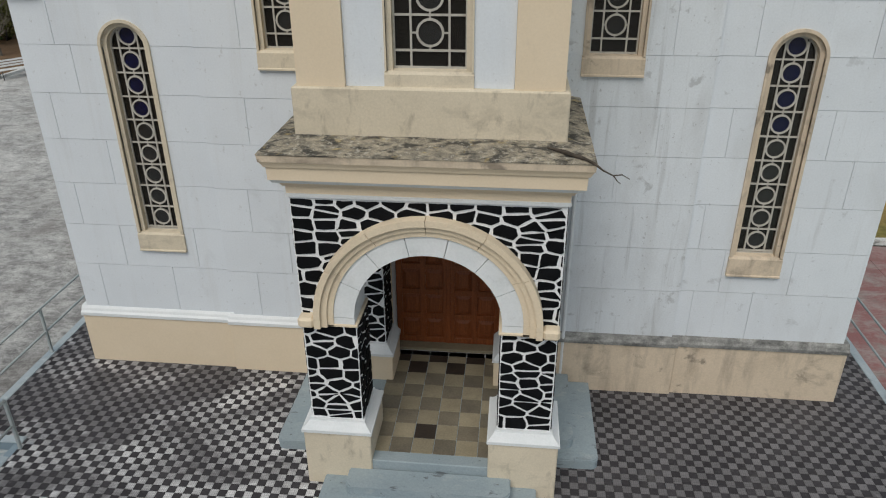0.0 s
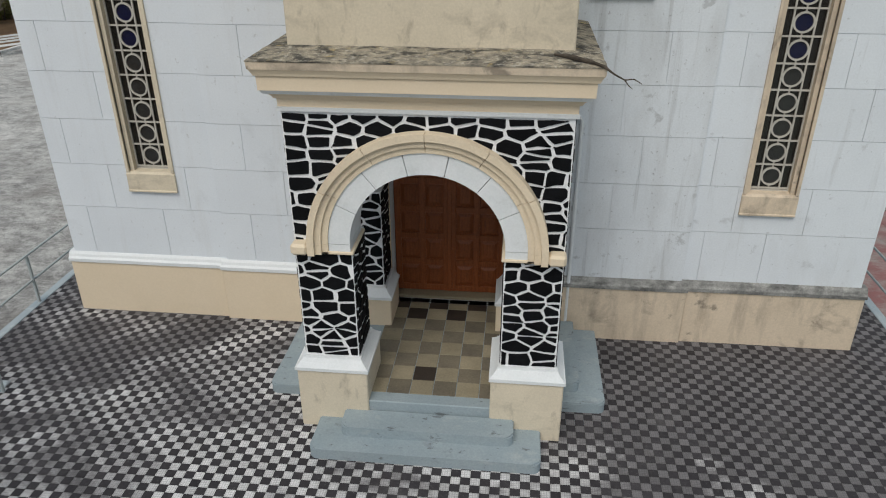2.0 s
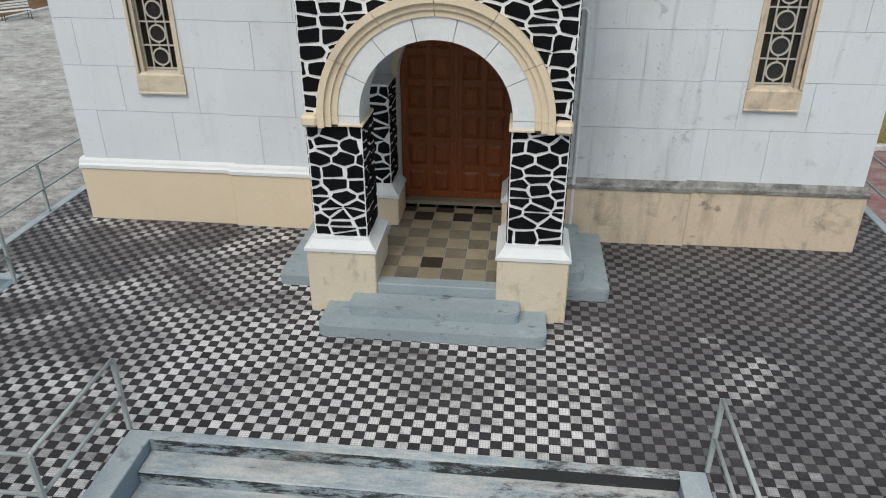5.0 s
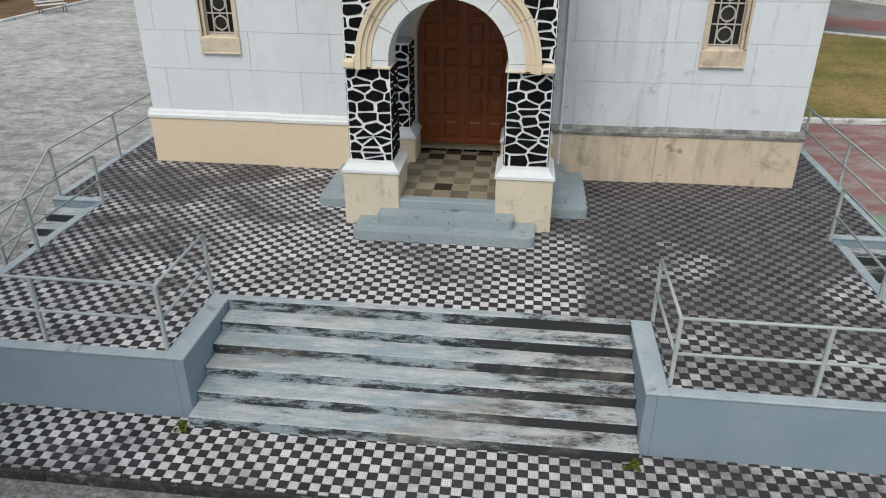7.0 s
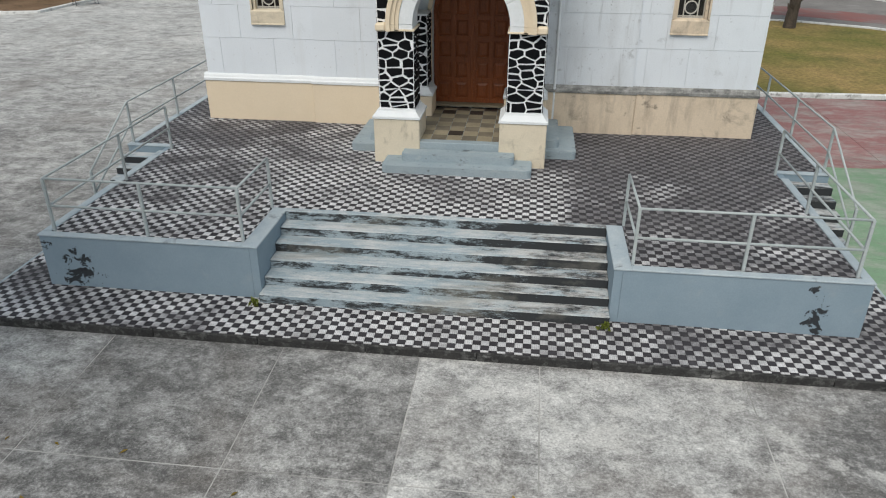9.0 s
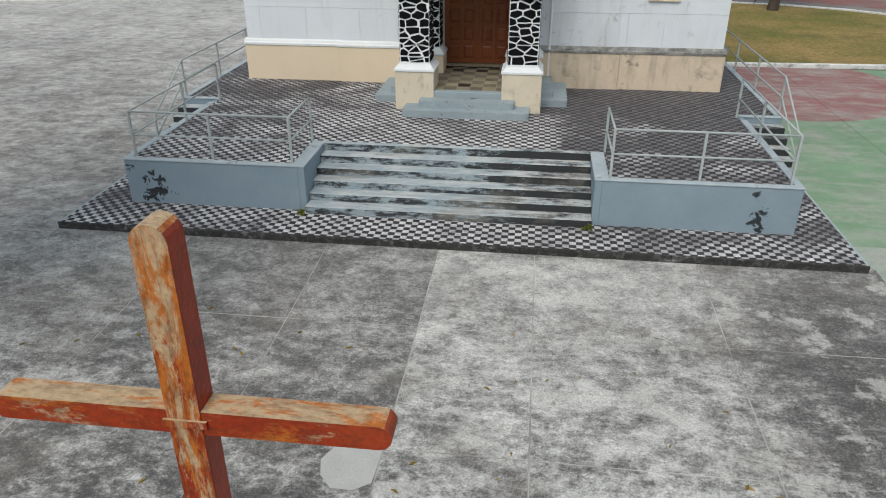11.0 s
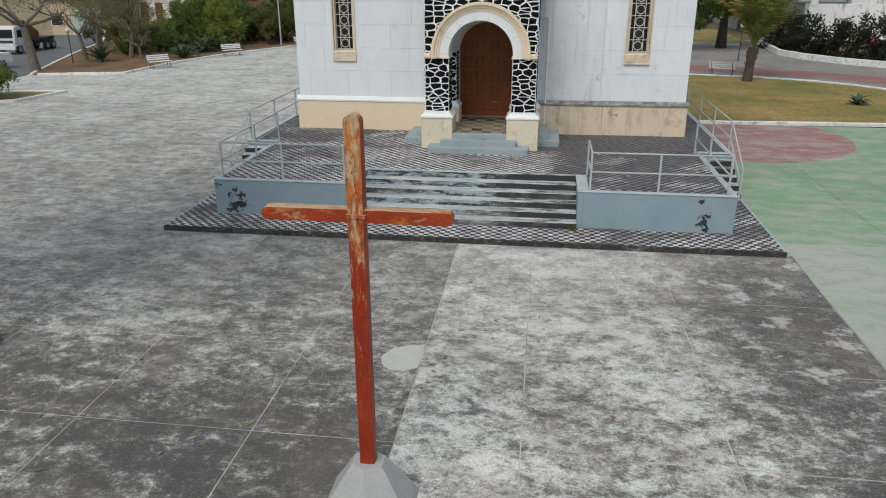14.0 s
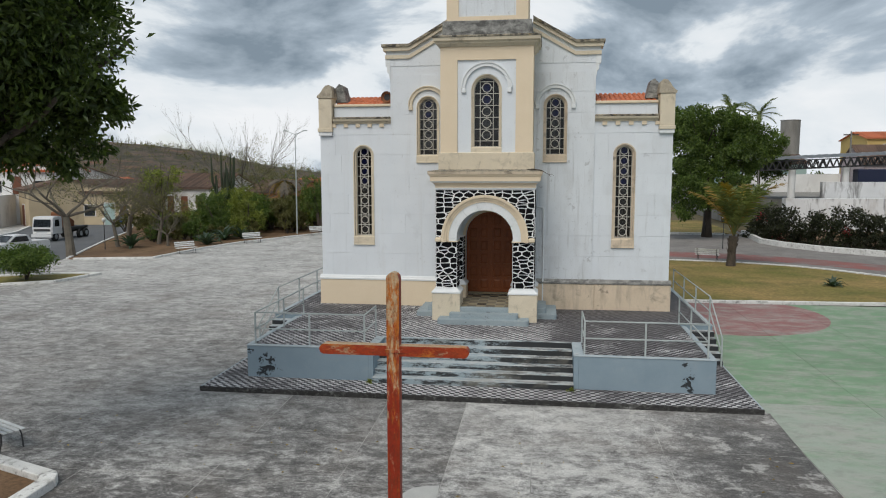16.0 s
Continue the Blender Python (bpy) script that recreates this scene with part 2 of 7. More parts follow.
kerb_black = surface("blackened_concrete_kerb", (0.022, 0.022, 0.022), (0.045, 0.044, 0.042), 3.0, 0.9, grain=0.3, bump=0.5, stains=[
    ((0.26, 0.26, 0.25), 4.0, 0.58, 0.68, 0.7, (0.6, 1, 1)), ((0.12, 0.12, 0.115), 9.0, 0.5, 0.62, 0.5, (1, 1, 1))])
white_kerb = surface("whitewashed_kerb", (0.74, 0.74, 0.72), (0.62, 0.62, 0.60), 2.0, 0.85, grain=0.1, bump=0.4, vary=0.05, stains=[
    ((0.2, 0.19, 0.17), 2.5, 0.55, 0.70, 0.55, (1, 1, 1)), ((0.12, 0.12, 0.11), 7.0, 0.57, 0.66, 0.6, (1, 1, 1))])


def tile_relief(nt, col):
    """Fine grooves that split each chequer into small squares."""
    p = position(nt)
    s = nt.nodes.new("ShaderNodeSeparateXYZ")
    nt.links.new(p, s.inputs[0])
    lines = None
    for k in ("X", "Y"):
        f = calc(nt, "FRACT", calc(nt, "MULTIPLY", s.outputs[k], 4 / CELL))
        f = calc(nt, "LESS_THAN", calc(nt, "ABSOLUTE", calc(nt, "SUBTRACT", f, 0.5)), 0.10)
        lines = f if lines is None else calc(nt, "MAXIMUM", lines, f)
    return mixed(nt, calc(nt, "MULTIPLY", lines, 0.45), col, (0.10, 0.10, 0.095))


CELL = 0.118


def trodden_shaded(nt, col):
    """Grime on the squares, scoured off along the way to the door; shade near the church is painted in."""
    col = tile_relief(nt, col)
    s = nt.nodes.new("ShaderNodeSeparateXYZ")
    nt.links.new(position(nt), s.inputs[0])
    d = calc(nt, "ABSOLUTE", calc(nt, "ADD", s.outputs["X"], 0.35))
    lane = black_white(nt, calc(nt, "MULTIPLY", d, 0.2), 0.20, 0.70)
    right = black_white(nt, calc(nt, "MULTIPLY", s.outputs["X"], 0.2), 0.18, 0.46)
    n = noise_tex(nt, position(nt, (1, 1.3, 1)), 0.75, 8, 0.66, 0.4)
    v = calc(nt, "ADD", n, calc(nt, "ADD", calc(nt, "MULTIPLY", lane, 0.075), calc(nt, "MULTIPLY", calc(nt, "MULTIPLY", right, black_white(nt, calc(nt, "ADD", calc(nt, "MULTIPLY", s.outputs["Y"], 0.2), 0.5), 0.0, 0.75)), 0.16)))
    # soft shade at the foot of the church, painted as darker tiles towards the wall
    wall = black_white(nt, calc(nt, "MULTIPLY", s.outputs["Y"], 0.2), 0.34, 0.72)
    v = calc(nt, "ADD", v, calc(nt, "MULTIPLY", calc(nt, "MULTIPLY", wall, calc(nt, "ADD", lane, 0.3)), 0.085))
    f = black_white(nt, v, 0.525, 0.70)
    return mixed(nt, calc(nt, "MULTIPLY", f, 0.82), col, (0.064, 0.058, 0.063))


tile_light = surface("worn_light_mosaic_tile", (0.72, 0.712, 0.712), (0.58, 0.574, 0.578), 1.3, 0.8, grain=0.12, bump=0.3, vary=0.04, island=0.16, paint=trodden_shaded, stains=[
    ((0.09, 0.085, 0.08), 3.0, 0.56, 0.70, 0.4, (1, 1, 1))])
tile_dark = surface("worn_dark_mosaic_tile", (0.030, 0.027, 0.031), (0.048, 0.044, 0.048), 1.5, 0.75, grain=0.2, bump=0.3, vary=0.05, island=0.2, stains=[
    ((0.15, 0.145, 0.14), 1.1, 0.60, 0.78, 0.4, (1, 1, 1)), ((0.13, 0.125, 0.12), 22.0, 0.58, 0.68, 0.35, (1, 1, 1))])
joint_dark = surface("dirty_tile_bed", (0.05, 0.05, 0.048), (0.08, 0.078, 0.074), 4.0, 0.95)
porch_beige = surface("beige_cement_tile", (0.30, 0.26, 0.18), (0.22, 0.19, 0.13), 2.0, 0.7, vary=0.12, grain=0.12, bump=0.2, stains=[((0.10, 0.09, 0.07), 3.0, 0.58, 0.74, 0.5, (1, 1, 1))])
porch_grey = surface("grey_brown_cement_tile", (0.19, 0.165, 0.12), (0.12, 0.105, 0.08), 2.0, 0.7, vary=0.12, grain=0.15, bump=0.2)
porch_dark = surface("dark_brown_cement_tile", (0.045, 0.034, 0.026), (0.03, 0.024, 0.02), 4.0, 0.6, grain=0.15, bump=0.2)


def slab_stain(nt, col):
    """Black weathering in broad drifts, mottled through with pale scoured flecks and dark specks."""
    s = nt.nodes.new("ShaderNodeSeparateXYZ")
    nt.links.new(position(nt), s.inputs[0])
    x, y = s.outputs["X"], s.outputs["Y"]
    west = calc(nt, "LESS_THAN", x, 0.0)
    strip = calc(nt, "MULTIPLY", calc(nt, "GREATER_THAN", x, 0.0), calc(nt, "SUBTRACT", 1.0, black_white(nt, calc(nt, "MULTIPLY", x, 0.1), 0.40, 0.52)))
    east = calc(nt, "MULTIPLY", black_white(nt, calc(nt, "MULTIPLY", x, 0.1), 0.42, 0.58), black_white(nt, calc(nt, "MULTIPLY", y, -0.1), 0.10, 0.55))
    broad = noise_tex(nt, position(nt, (0.7, 1.0, 1)), 0.5, 5, 0.6, 0.3)
    patchy = noise_tex(nt, position(nt, (0.75, 1.0, 1)), 2.5, 14, 0.80, 0.2)
    fine = noise_tex(nt, position(nt, (0.8, 1.0, 1)), 11.0, 14, 0.88, 0.1)
    v = calc(nt, "ADD", calc(nt, "MULTIPLY", broad, 0.13), calc(nt, "ADD", calc(nt, "MULTIPLY", patchy, 0.50), calc(nt, "MULTIPLY", fine, 0.37)))
    deep = black_white(nt, calc(nt, "SUBTRACT", calc(nt, "MULTIPLY", y, -0.1), calc(nt, "MULTIPLY", x, 0.02)), 0.80, 1.30)
    damp = calc(nt, "SUBTRACT", 1.0, calc(nt, "MULTIPLY", calc(nt, "MULTIPLY", west, deep), 0.65))
    swing = calc(nt, "ADD", calc(nt, "MULTIPLY", black_white(nt, calc(nt, "MULTIPLY", y, -0.1), 0.35, 0.95), 0.62), 0.52)
    v = calc(nt, "ADD", calc(nt, "MULTIPLY", calc(nt, "SUBTRACT", v, 0.5), swing), 0.5)
    v = calc(nt, "ADD", v, calc(nt, "ADD", calc(nt, "MULTIPLY", calc(nt, "MULTIPLY", west, calc(nt, "GREATER_THAN", x, -4.52)), 0.012), calc(nt, "MULTIPLY", calc(nt, "MULTIPLY", west, deep), 0.042)))
    v = calc(nt, "ADD", v, calc(nt, "MULTIPLY", east, 0.050))
    v = calc(nt, "SUBTRACT", v, calc(nt, "MULTIPLY", strip, 0.018))
    v = calc(nt, "SUBTRACT", v, calc(nt, "MULTIPLY", black_white(nt, calc(nt, "MULTIPLY", y, 0.04), 0.1, 0.8), 0.03))
    col = mixed(nt, 0.92, col, grade(nt, v, [(0.435, (0.60, 0.59, 0.565)), (0.472, (0.40, 0.395, 0.38)), (0.50, (0.235, 0.23, 0.223)), (0.525, (0.115, 0.112, 0.109)), (0.565, (0.046, 0.044, 0.044))]))
    # pale scuffs drawn out across the slabs, brown damp patches, then fine speckle
    turn = nt.nodes.new("ShaderNodeMapping")
    turn.inputs["Rotation"].default_value = (0, 0, radians(24))
    turn.inputs["Scale"].default_value = (0.28, 1.3, 1)
    nt.links.new(position(nt), turn.inputs["Vector"])
    g = black_white(nt, noise_tex(nt, turn.outputs[0], 3.0, 14, 0.84, 0.1), 0.55, 0.66)
    col = mixed(nt, calc(nt, "MULTIPLY", calc(nt, "MULTIPLY", g, damp), 0.30), col, (0.52, 0.51, 0.485))
    b = black_white(nt, noise_tex(nt, position(nt), 0.55, 6, 0.6, 0.4), 0.50, 0.66)
    col = mixed(nt, calc(nt, "MULTIPLY", b, 0.42), col, (0.150, 0.130, 0.115))
    crust = black_white(nt, noise_tex(nt, position(nt, (0.8, 1.0, 1)), 1.7, 14, 0.70, 0.15), 0.545, 0.60)
    crust = calc(nt, "MULTIPLY", crust, calc(nt, "SUBTRACT", 0.62, calc(nt, "MULTIPLY", west, 0.42)))
    col = mixed(nt, calc(nt, "MULTIPLY", crust, damp), col, (0.50, 0.49, 0.465))
    pits = black_white(nt, noise_tex(nt, position(nt), 5.5, 14, 0.78, 0.1), 0.56, 0.64)
    col = mixed(nt, calc(nt, "MULTIPLY", pits, 0.55), col, (0.062, 0.059, 0.057))
    k = black_white(nt, noise_tex(nt, position(nt), 26.0, 6, 0.8), 0.52, 0.66)
    return mixed(nt, calc(nt, "MULTIPLY", calc(nt, "MULTIPLY", k, damp), 0.30), col, (0.56, 0.55, 0.52))


concrete = surface("weathered_concrete_slab", (0.34, 0.335, 0.32), (0.44, 0.435, 0.41), 0.7, 0.9, grain=0.3, bump=0.5, bump_scale=34, vary=0.05, island=0.05, paint=slab_stain)
slab_joint = surface("dusty_slab_joint", (0.22, 0.215, 0.205), (0.50, 0.49, 0.465), 0.9, 0.95)
patch_cement = surface("pale_cement_patch", (0.46, 0.46, 0.44), (0.40, 0.40, 0.385), 3.0, 0.9, grain=0.08)
base_cement = surface("smooth_grey_cement", (0.36, 0.365, 0.365), (0.30, 0.305, 0.305), 2.0, 0.85, grain=0.1, bump=0.3)


def court_paint(nt, col):
    """Green court with a red disc; the near strip is bare, scoured concrete."""
    p = position(nt)
    s = nt.nodes.new("ShaderNodeSeparateXYZ")
    nt.links.new(p, s.inputs[0])
    dx = calc(nt, "SUBTRACT", s.outputs["X"], 8.95)
    dy = calc(nt, "SUBTRACT", s.outputs["Y"], 10.8)
    d = calc(nt, "SQRT", calc(nt, "ADD", calc(nt, "MULTIPLY", dx, dx), calc(nt, "MULTIPLY", dy, dy)))
    red = calc(nt, "LESS_THAN", d, 4.2)
    col = mixed(nt, red, col, (0.27, 0.125, 0.12))
    near = calc(nt, "MULTIPLY", calc(nt, "LESS_THAN", s.outputs["Y"], -1.25), black_white(nt, noise_tex(nt, position(nt, (0.5, 1, 1)), 0.7, 8, 0.7), 0.30, 0.52))
    col = mixed(nt, calc(nt, "MULTIPLY", near, 0.72), col, (0.36, 0.38, 0.345))
    w = black_white(nt, noise_tex(nt, position(nt, (0.5, 1, 1)), 1.3, 12, 0.78, 0.3), 0.45, 0.60)
    col = mixed(nt, calc(nt, "MULTIPLY", w, 0.66), col, (0.37, 0.36, 0.33))
    h = black_white(nt, noise_tex(nt, position(nt, (0.6, 1, 1)), 3.0, 9, 0.78, 0.3), 0.49, 0.62)
    return mixed(nt, calc(nt, "MULTIPLY", h, 0.35), col, (0.17, 0.17, 0.15))


court = surface("worn_painted_court", (0.165, 0.275, 0.165), (0.20, 0.32, 0.20), 0.8, 0.85, grain=0.12, bump=0.3, vary=0.06, paint=court_paint)
red_path = surface("worn_red_painted_path", (0.27, 0.105, 0.095), (0.20, 0.12, 0.11), 0.5, 0.9, grain=0.15, stains=[((0.2, 0.19, 0.18), 0.6, 0.5, 0.65, 0.7, (1, 1, 1))])
path_cement = surface("worn_grey_brown_path_cement", (0.17, 0.158, 0.15), (0.24, 0.225, 0.212), 0.5, 0.9, grain=0.2, bump=0.3, stains=[
    ((0.42, 0.41, 0.39), 0.8, 0.58, 0.74, 0.5, (0.5, 1, 1)), ((0.09, 0.085, 0.08), 1.6, 0.56, 0.70, 0.5, (1, 1, 1))])
asphalt = surface("grey_asphalt", (0.105, 0.11, 0.118), (0.13, 0.135, 0.14), 0.3, 0.9, grain=0.15)
grass = surface("dry_lawn", (0.125, 0.125, 0.026), (0.29, 0.20, 0.075), 0.28, 0.95, grain=0.35, bump=0.6, bump_scale=9, stains=[((0.075, 0.085, 0.02), 0.5, 0.52, 0.7, 0.6, (1, 1, 1))])
soil = surface("dry_brown_soil", (0.12, 0.07, 0.036), (0.20, 0.125, 0.07), 0.6, 0.95, grain=0.3, bump=0.6, bump_scale=12, stains=[((0.06, 0.045, 0.02), 1.0, 0.55, 0.68, 0.6, (1, 1, 1))])
far_land = surface("far_scrub_land", (0.13, 0.10, 0.06), (0.09, 0.085, 0.04), 0.05, 0.95, grain=0.3, bump_scale=1.0, bump=0)
hill_soil = surface("scrubby_red_hillside", (0.115, 0.08, 0.062), (0.08, 0.07, 0.05), 0.06, 0.95, grain=0.35, bump_scale=0.5, bump=0, stains=[
    ((0.20, 0.085, 0.05), 0.03, 0.58, 0.66, 0.7, (0.3, 1, 4)), ((0.035, 0.04, 0.024), 0.16, 0.46, 0.56, 0.75, (1, 0.6, 1))])
rail_paint = surface("grey_green_painted_steel", (0.36, 0.40, 0.40), (0.43, 0.465, 0.46), 5.0, 0.5, grain=0.08, bump=0.05, stains=[((0.16, 0.10, 0.06), 9.0, 0.66, 0.76, 0.5, (1, 1, 1))])
grille_paint = surface("dull_cream_iron", (0.50, 0.48, 0.43), (0.42, 0.40, 0.36), 6.0, 0.6, bump=0.05, grain=0.1, stains=[((0.2, 0.12, 0.06), 12.0, 0.62, 0.74, 0.4, (1, 1, 1))])
dark_iron = surface("dark_painted_iron", (0.03, 0.03, 0.032), (0.05, 0.05, 0.05), 6.0, 0.5, bump=0.05)
bench_white = surface("white_painted_slats", (0.68, 0.69, 0.68), (0.58, 0.59, 0.58), 6.0, 0.6, bump=0.1)
bark = surface("grey_brown_bark", (0.09, 0.072, 0.056), (0.05, 0.042, 0.034), 6.0, 0.95, grain=0.3, bump=0.8, bump_scale=20, stretch=(1, 1, 0.3))
twig_grey = surface("pale_grey_twigs", (0.17, 0.15, 0.12), (0.12, 0.105, 0.085), 3.0, 0.95, grain=0.2)
roof_tile = surface("orange_clay_tile", (0.58, 0.19, 0.09), (0.50, 0.16, 0.08), 3.0, 0.8, island=0.18, vary=0.12, grain=0.12, stains=[((0.12, 0.08, 0.06), 2.0, 0.6, 0.75, 0.5, (1, 1, 1))])
roof_old = surface("old_brown_clay_tile", (0.18, 0.115, 0.085), (0.11, 0.08, 0.065), 1.0, 0.9, island=0.25, grain=0.2)


def wood_cross(nt, col, along=(5, 6, 1.3), bare=0.0):
    """Paint worn through orange to bare wood in long flakes, more of it towards the top; +x faces painted dark as
    shaded.
    """
    s = nt.nodes.new("ShaderNodeSeparateXYZ")
    nt.links.new(position(nt), s.inputs[0])
    up = calc(nt, "ADD", calc(nt, "MULTIPLY", black_white(nt, calc(nt, "MULTIPLY", s.outputs["Z"], 0.2), 0.36, 0.86), 0.20), bare)
    ge = nt.nodes.new("ShaderNodeNewGeometry")
    sn = nt.nodes.new("ShaderNodeSeparateXYZ")
    nt.links.new(ge.outputs["True Normal"], sn.inputs[0])
    # shade of the +x faces put into the colour: they stay dark red
    up = calc(nt, "SUBTRACT", up, calc(nt, "MULTIPLY", calc(nt, "GREATER_THAN", sn.outputs["X"], 0.6), 0.25))
    up = calc(nt, "ADD", up, calc(nt, "MULTIPLY", calc(nt, "GREATER_THAN", sn.outputs["Z"], 0.6), 0.2))
    o = black_white(nt, calc(nt, "ADD", noise_tex(nt, position(nt, along), 1.7, 10, 0.76, 0.3), up), 0.59, 0.68)
    col = mixed(nt, calc(nt, "MULTIPLY", o, 0.85), col, (0.47, 0.15, 0.02))
    f = black_white(nt, calc(nt, "ADD", noise_tex(nt, position(nt, along), 1.5, 11, 0.78, 0.3), calc(nt, "MULTIPLY", up, 0.72)), 0.60, 0.67)
    col = mixed(nt, calc(nt, "MULTIPLY", f, 0.92), col, (0.46, 0.35, 0.215))
    g = black_white(nt, noise_tex(nt, position(nt, tuple(6 * v for v in along)), 1.1, 6, 0.65, 0.3), 0.47, 0.66)
    return mixed(nt, calc(nt, "MULTIPLY", g, 0.5), col, (0.09, 0.03, 0.012))


def wood_arm(nt, col):
    return wood_cross(nt, col, (1.5, 5, 4.5), -0.085)


arm_wood = surface("peeling_red_painted_beam", (0.24, 0.020, 0.006), (0.33, 0.045, 0.010), 2.2, 0.5, grain=0.15, bump=0.5, bump_scale=35, paint=wood_arm)
cross_wood = surface("peeling_red_painted_wood", (0.22, 0.016, 0.005), (0.31, 0.036, 0.009), 2.2, 0.5, grain=0.15, bump=0.5, bump_scale=35, paint=wood_cross)
tank_concrete = surface("streaked_tank_concrete", (0.30, 0.29, 0.27), (0.18, 0.175, 0.16), 0.6, 0.9, stretch=(1, 1, 0.3), grain=0.15)
far_white = surface("stained_white_house_wall", (0.72, 0.72, 0.71), (0.63, 0.63, 0.62), 0.5, 0.85, grain=0.05, stains=[((0.22, 0.20, 0.19), 0.7, 0.55, 0.72, 0.6, (1, 1, 0.4))])
wall_stained = surface("black_streaked_white_wall", (0.74, 0.75, 0.76), (0.64, 0.65, 0.66), 0.5, 0.85, grain=0.06, stains=[((0.10, 0.095, 0.09), 1.1, 0.52, 0.66, 0.75, (1.6, 1, 0.3)), ((0.28, 0.22, 0.16), 0.5, 0.55, 0.7, 0.5, (1, 1, 0.6))])
far_pink = surface("stained_pinkish_wall", (0.50, 0.40, 0.42), (0.58, 0.52, 0.52), 0.4, 0.85, grain=0.05, stains=[((0.25, 0.2, 0.2), 0.6, 0.55, 0.72, 0.5, (1, 1, 0.4))])
far_cream = surface("cream_house_wall", (0.52, 0.43, 0.29), (0.46, 0.37, 0.25), 0.5, 0.85, grain=0.05, stains=[((0.25, 0.2, 0.14), 0.8, 0.58, 0.72, 0.5, (1, 1, 0.5))])
far_orange = surface("faded_orange_wall", (0.42, 0.21, 0.09), (0.36, 0.19, 0.09), 0.6, 0.85, grain=0.08)
far_yellow = surface("yellow_house_wall", (0.62, 0.45, 0.17), (0.58, 0.42, 0.16), 0.5, 0.85, grain=0.03)
far_teal = surface("pale_teal_wall", (0.30, 0.42, 0.40), (0.36, 0.46, 0.44), 0.5, 0.85, grain=0.05)
sheet_metal = surface("grey_corrugated_sheet", (0.36, 0.38, 0.40), (0.30, 0.32, 0.34), 0.8, 0.5, metal=0.2, grain=0.05)
vehicle_white = surface("white_car_paint", (0.66, 0.67, 0.68), (0.62, 0.63, 0.64), 2.0, 0.3, bump=0, grain=0.01)
vehicle_silver = surface("silver_car_paint", (0.42, 0.46, 0.50), (0.40, 0.44, 0.48), 2.0, 0.3, bump=0, grain=0.01)
rubber = surface("black_rubber", (0.015, 0.015, 0.015), (0.022, 0.022, 0.022), 5.0, 0.8, bump=0.1)
rust = surface("rust_brown_steel", (0.22, 0.09, 0.04), (0.15, 0.06, 0.03), 1.0, 0.85)
sign_blue = surface("blue_sign_sheet", (0.02, 0.16, 0.55), (0.02, 0.15, 0.5), 2.0, 0.5, bump=0, grain=0.02)
blue_tank = surface("dark_blue_plastic", (0.012, 0.018, 0.045), (0.015, 0.02, 0.05), 2.0, 0.5, bump=0)
brown_door = surface("brown_wooden_door", (0.16, 0.065, 0.035), (0.13, 0.05, 0.03), 2.0, 0.7)


def glass(name, colour, rough=0.12, trans=0.7):
    m = bpy.data.materials.new(name)
    m.use_nodes = True
    nt = m.node_tree
    b = nt.nodes["Principled BSDF"]
    n = noise_tex(nt, position(nt), 30.0, 3)
    col = mixed(nt, n, tuple(0.6 * c for c in colour), colour)
    nt.links.new(col, b.inputs["Base Color"])
    b.inputs["Roughness"].default_value, b.inputs["Transmission Weight"].default_value = rough, trans
    bp = nt.nodes.new("ShaderNodeBump")
    bp.inputs["Strength"].default_value, bp.inputs["Distance"].default_value = 0.25, 0.01
    nt.links.new(n, bp.inputs["Height"])
    nt.links.new(bp.outputs[0], b.inputs["Normal"])
    return m


glass_smoke = glass("brown_pebbled_glass", (0.05, 0.045, 0.04))
glass_blue = glass("deep_blue_glass", (0.014, 0.02, 0.125))
glass_clear = glass("grey_pebbled_glass", (0.10, 0.10, 0.10))
windscreen = glass("dark_windscreen", (0.03, 0.035, 0.04), 0.05, 0.2)


def globe_material():
    m = surface("milky_globe", (0.75, 0.75, 0.72), (0.7, 0.7, 0.68), 2.0, 0.35, bump=0, grain=0.01)
    return m


milky = globe_material()


def leaf(name, c1, c2, shine=0.5):
    m = bpy.data.materials.new(name)
    m.use_nodes = True
    nt = m.node_tree
    b = nt.nodes["Principled BSDF"]
    ge = nt.nodes.new("ShaderNodeNewGeometry")
    col = grade(nt, ge.outputs["Random Per Island"], [(0.0, c1), (0.75, c2), (1.0, tuple(min(1, 1.5 * v) for v in c2))])
    w = black_white(nt, noise_tex(nt, position(nt), 0.6, 3), 0.35, 0.65)
    col = mixed(nt, calc(nt, "MULTIPLY", w, 0.35), col, tuple(0.6 * v for v in c1))
    nt.links.new(col, b.inputs["Base Color"])
    b.inputs["Roughness"].default_value = shine
    tr = nt.nodes.new("ShaderNodeBsdfTranslucent")
    nt.links.new(mixed(nt, 1.0, col, (1.25, 1.35, 0.7), "MULTIPLY"), tr.inputs[0])
    ms = nt.nodes.new("ShaderNodeMixShader")
    ms.inputs[0].default_value = 0.35
    nt.links.new(b.outputs[0], ms.inputs[1])
    nt.links.new(tr.outputs[0], ms.inputs[2])
    nt.links.new(ms.outputs[0], nt.nodes["Material Output"].inputs[0])
    return m


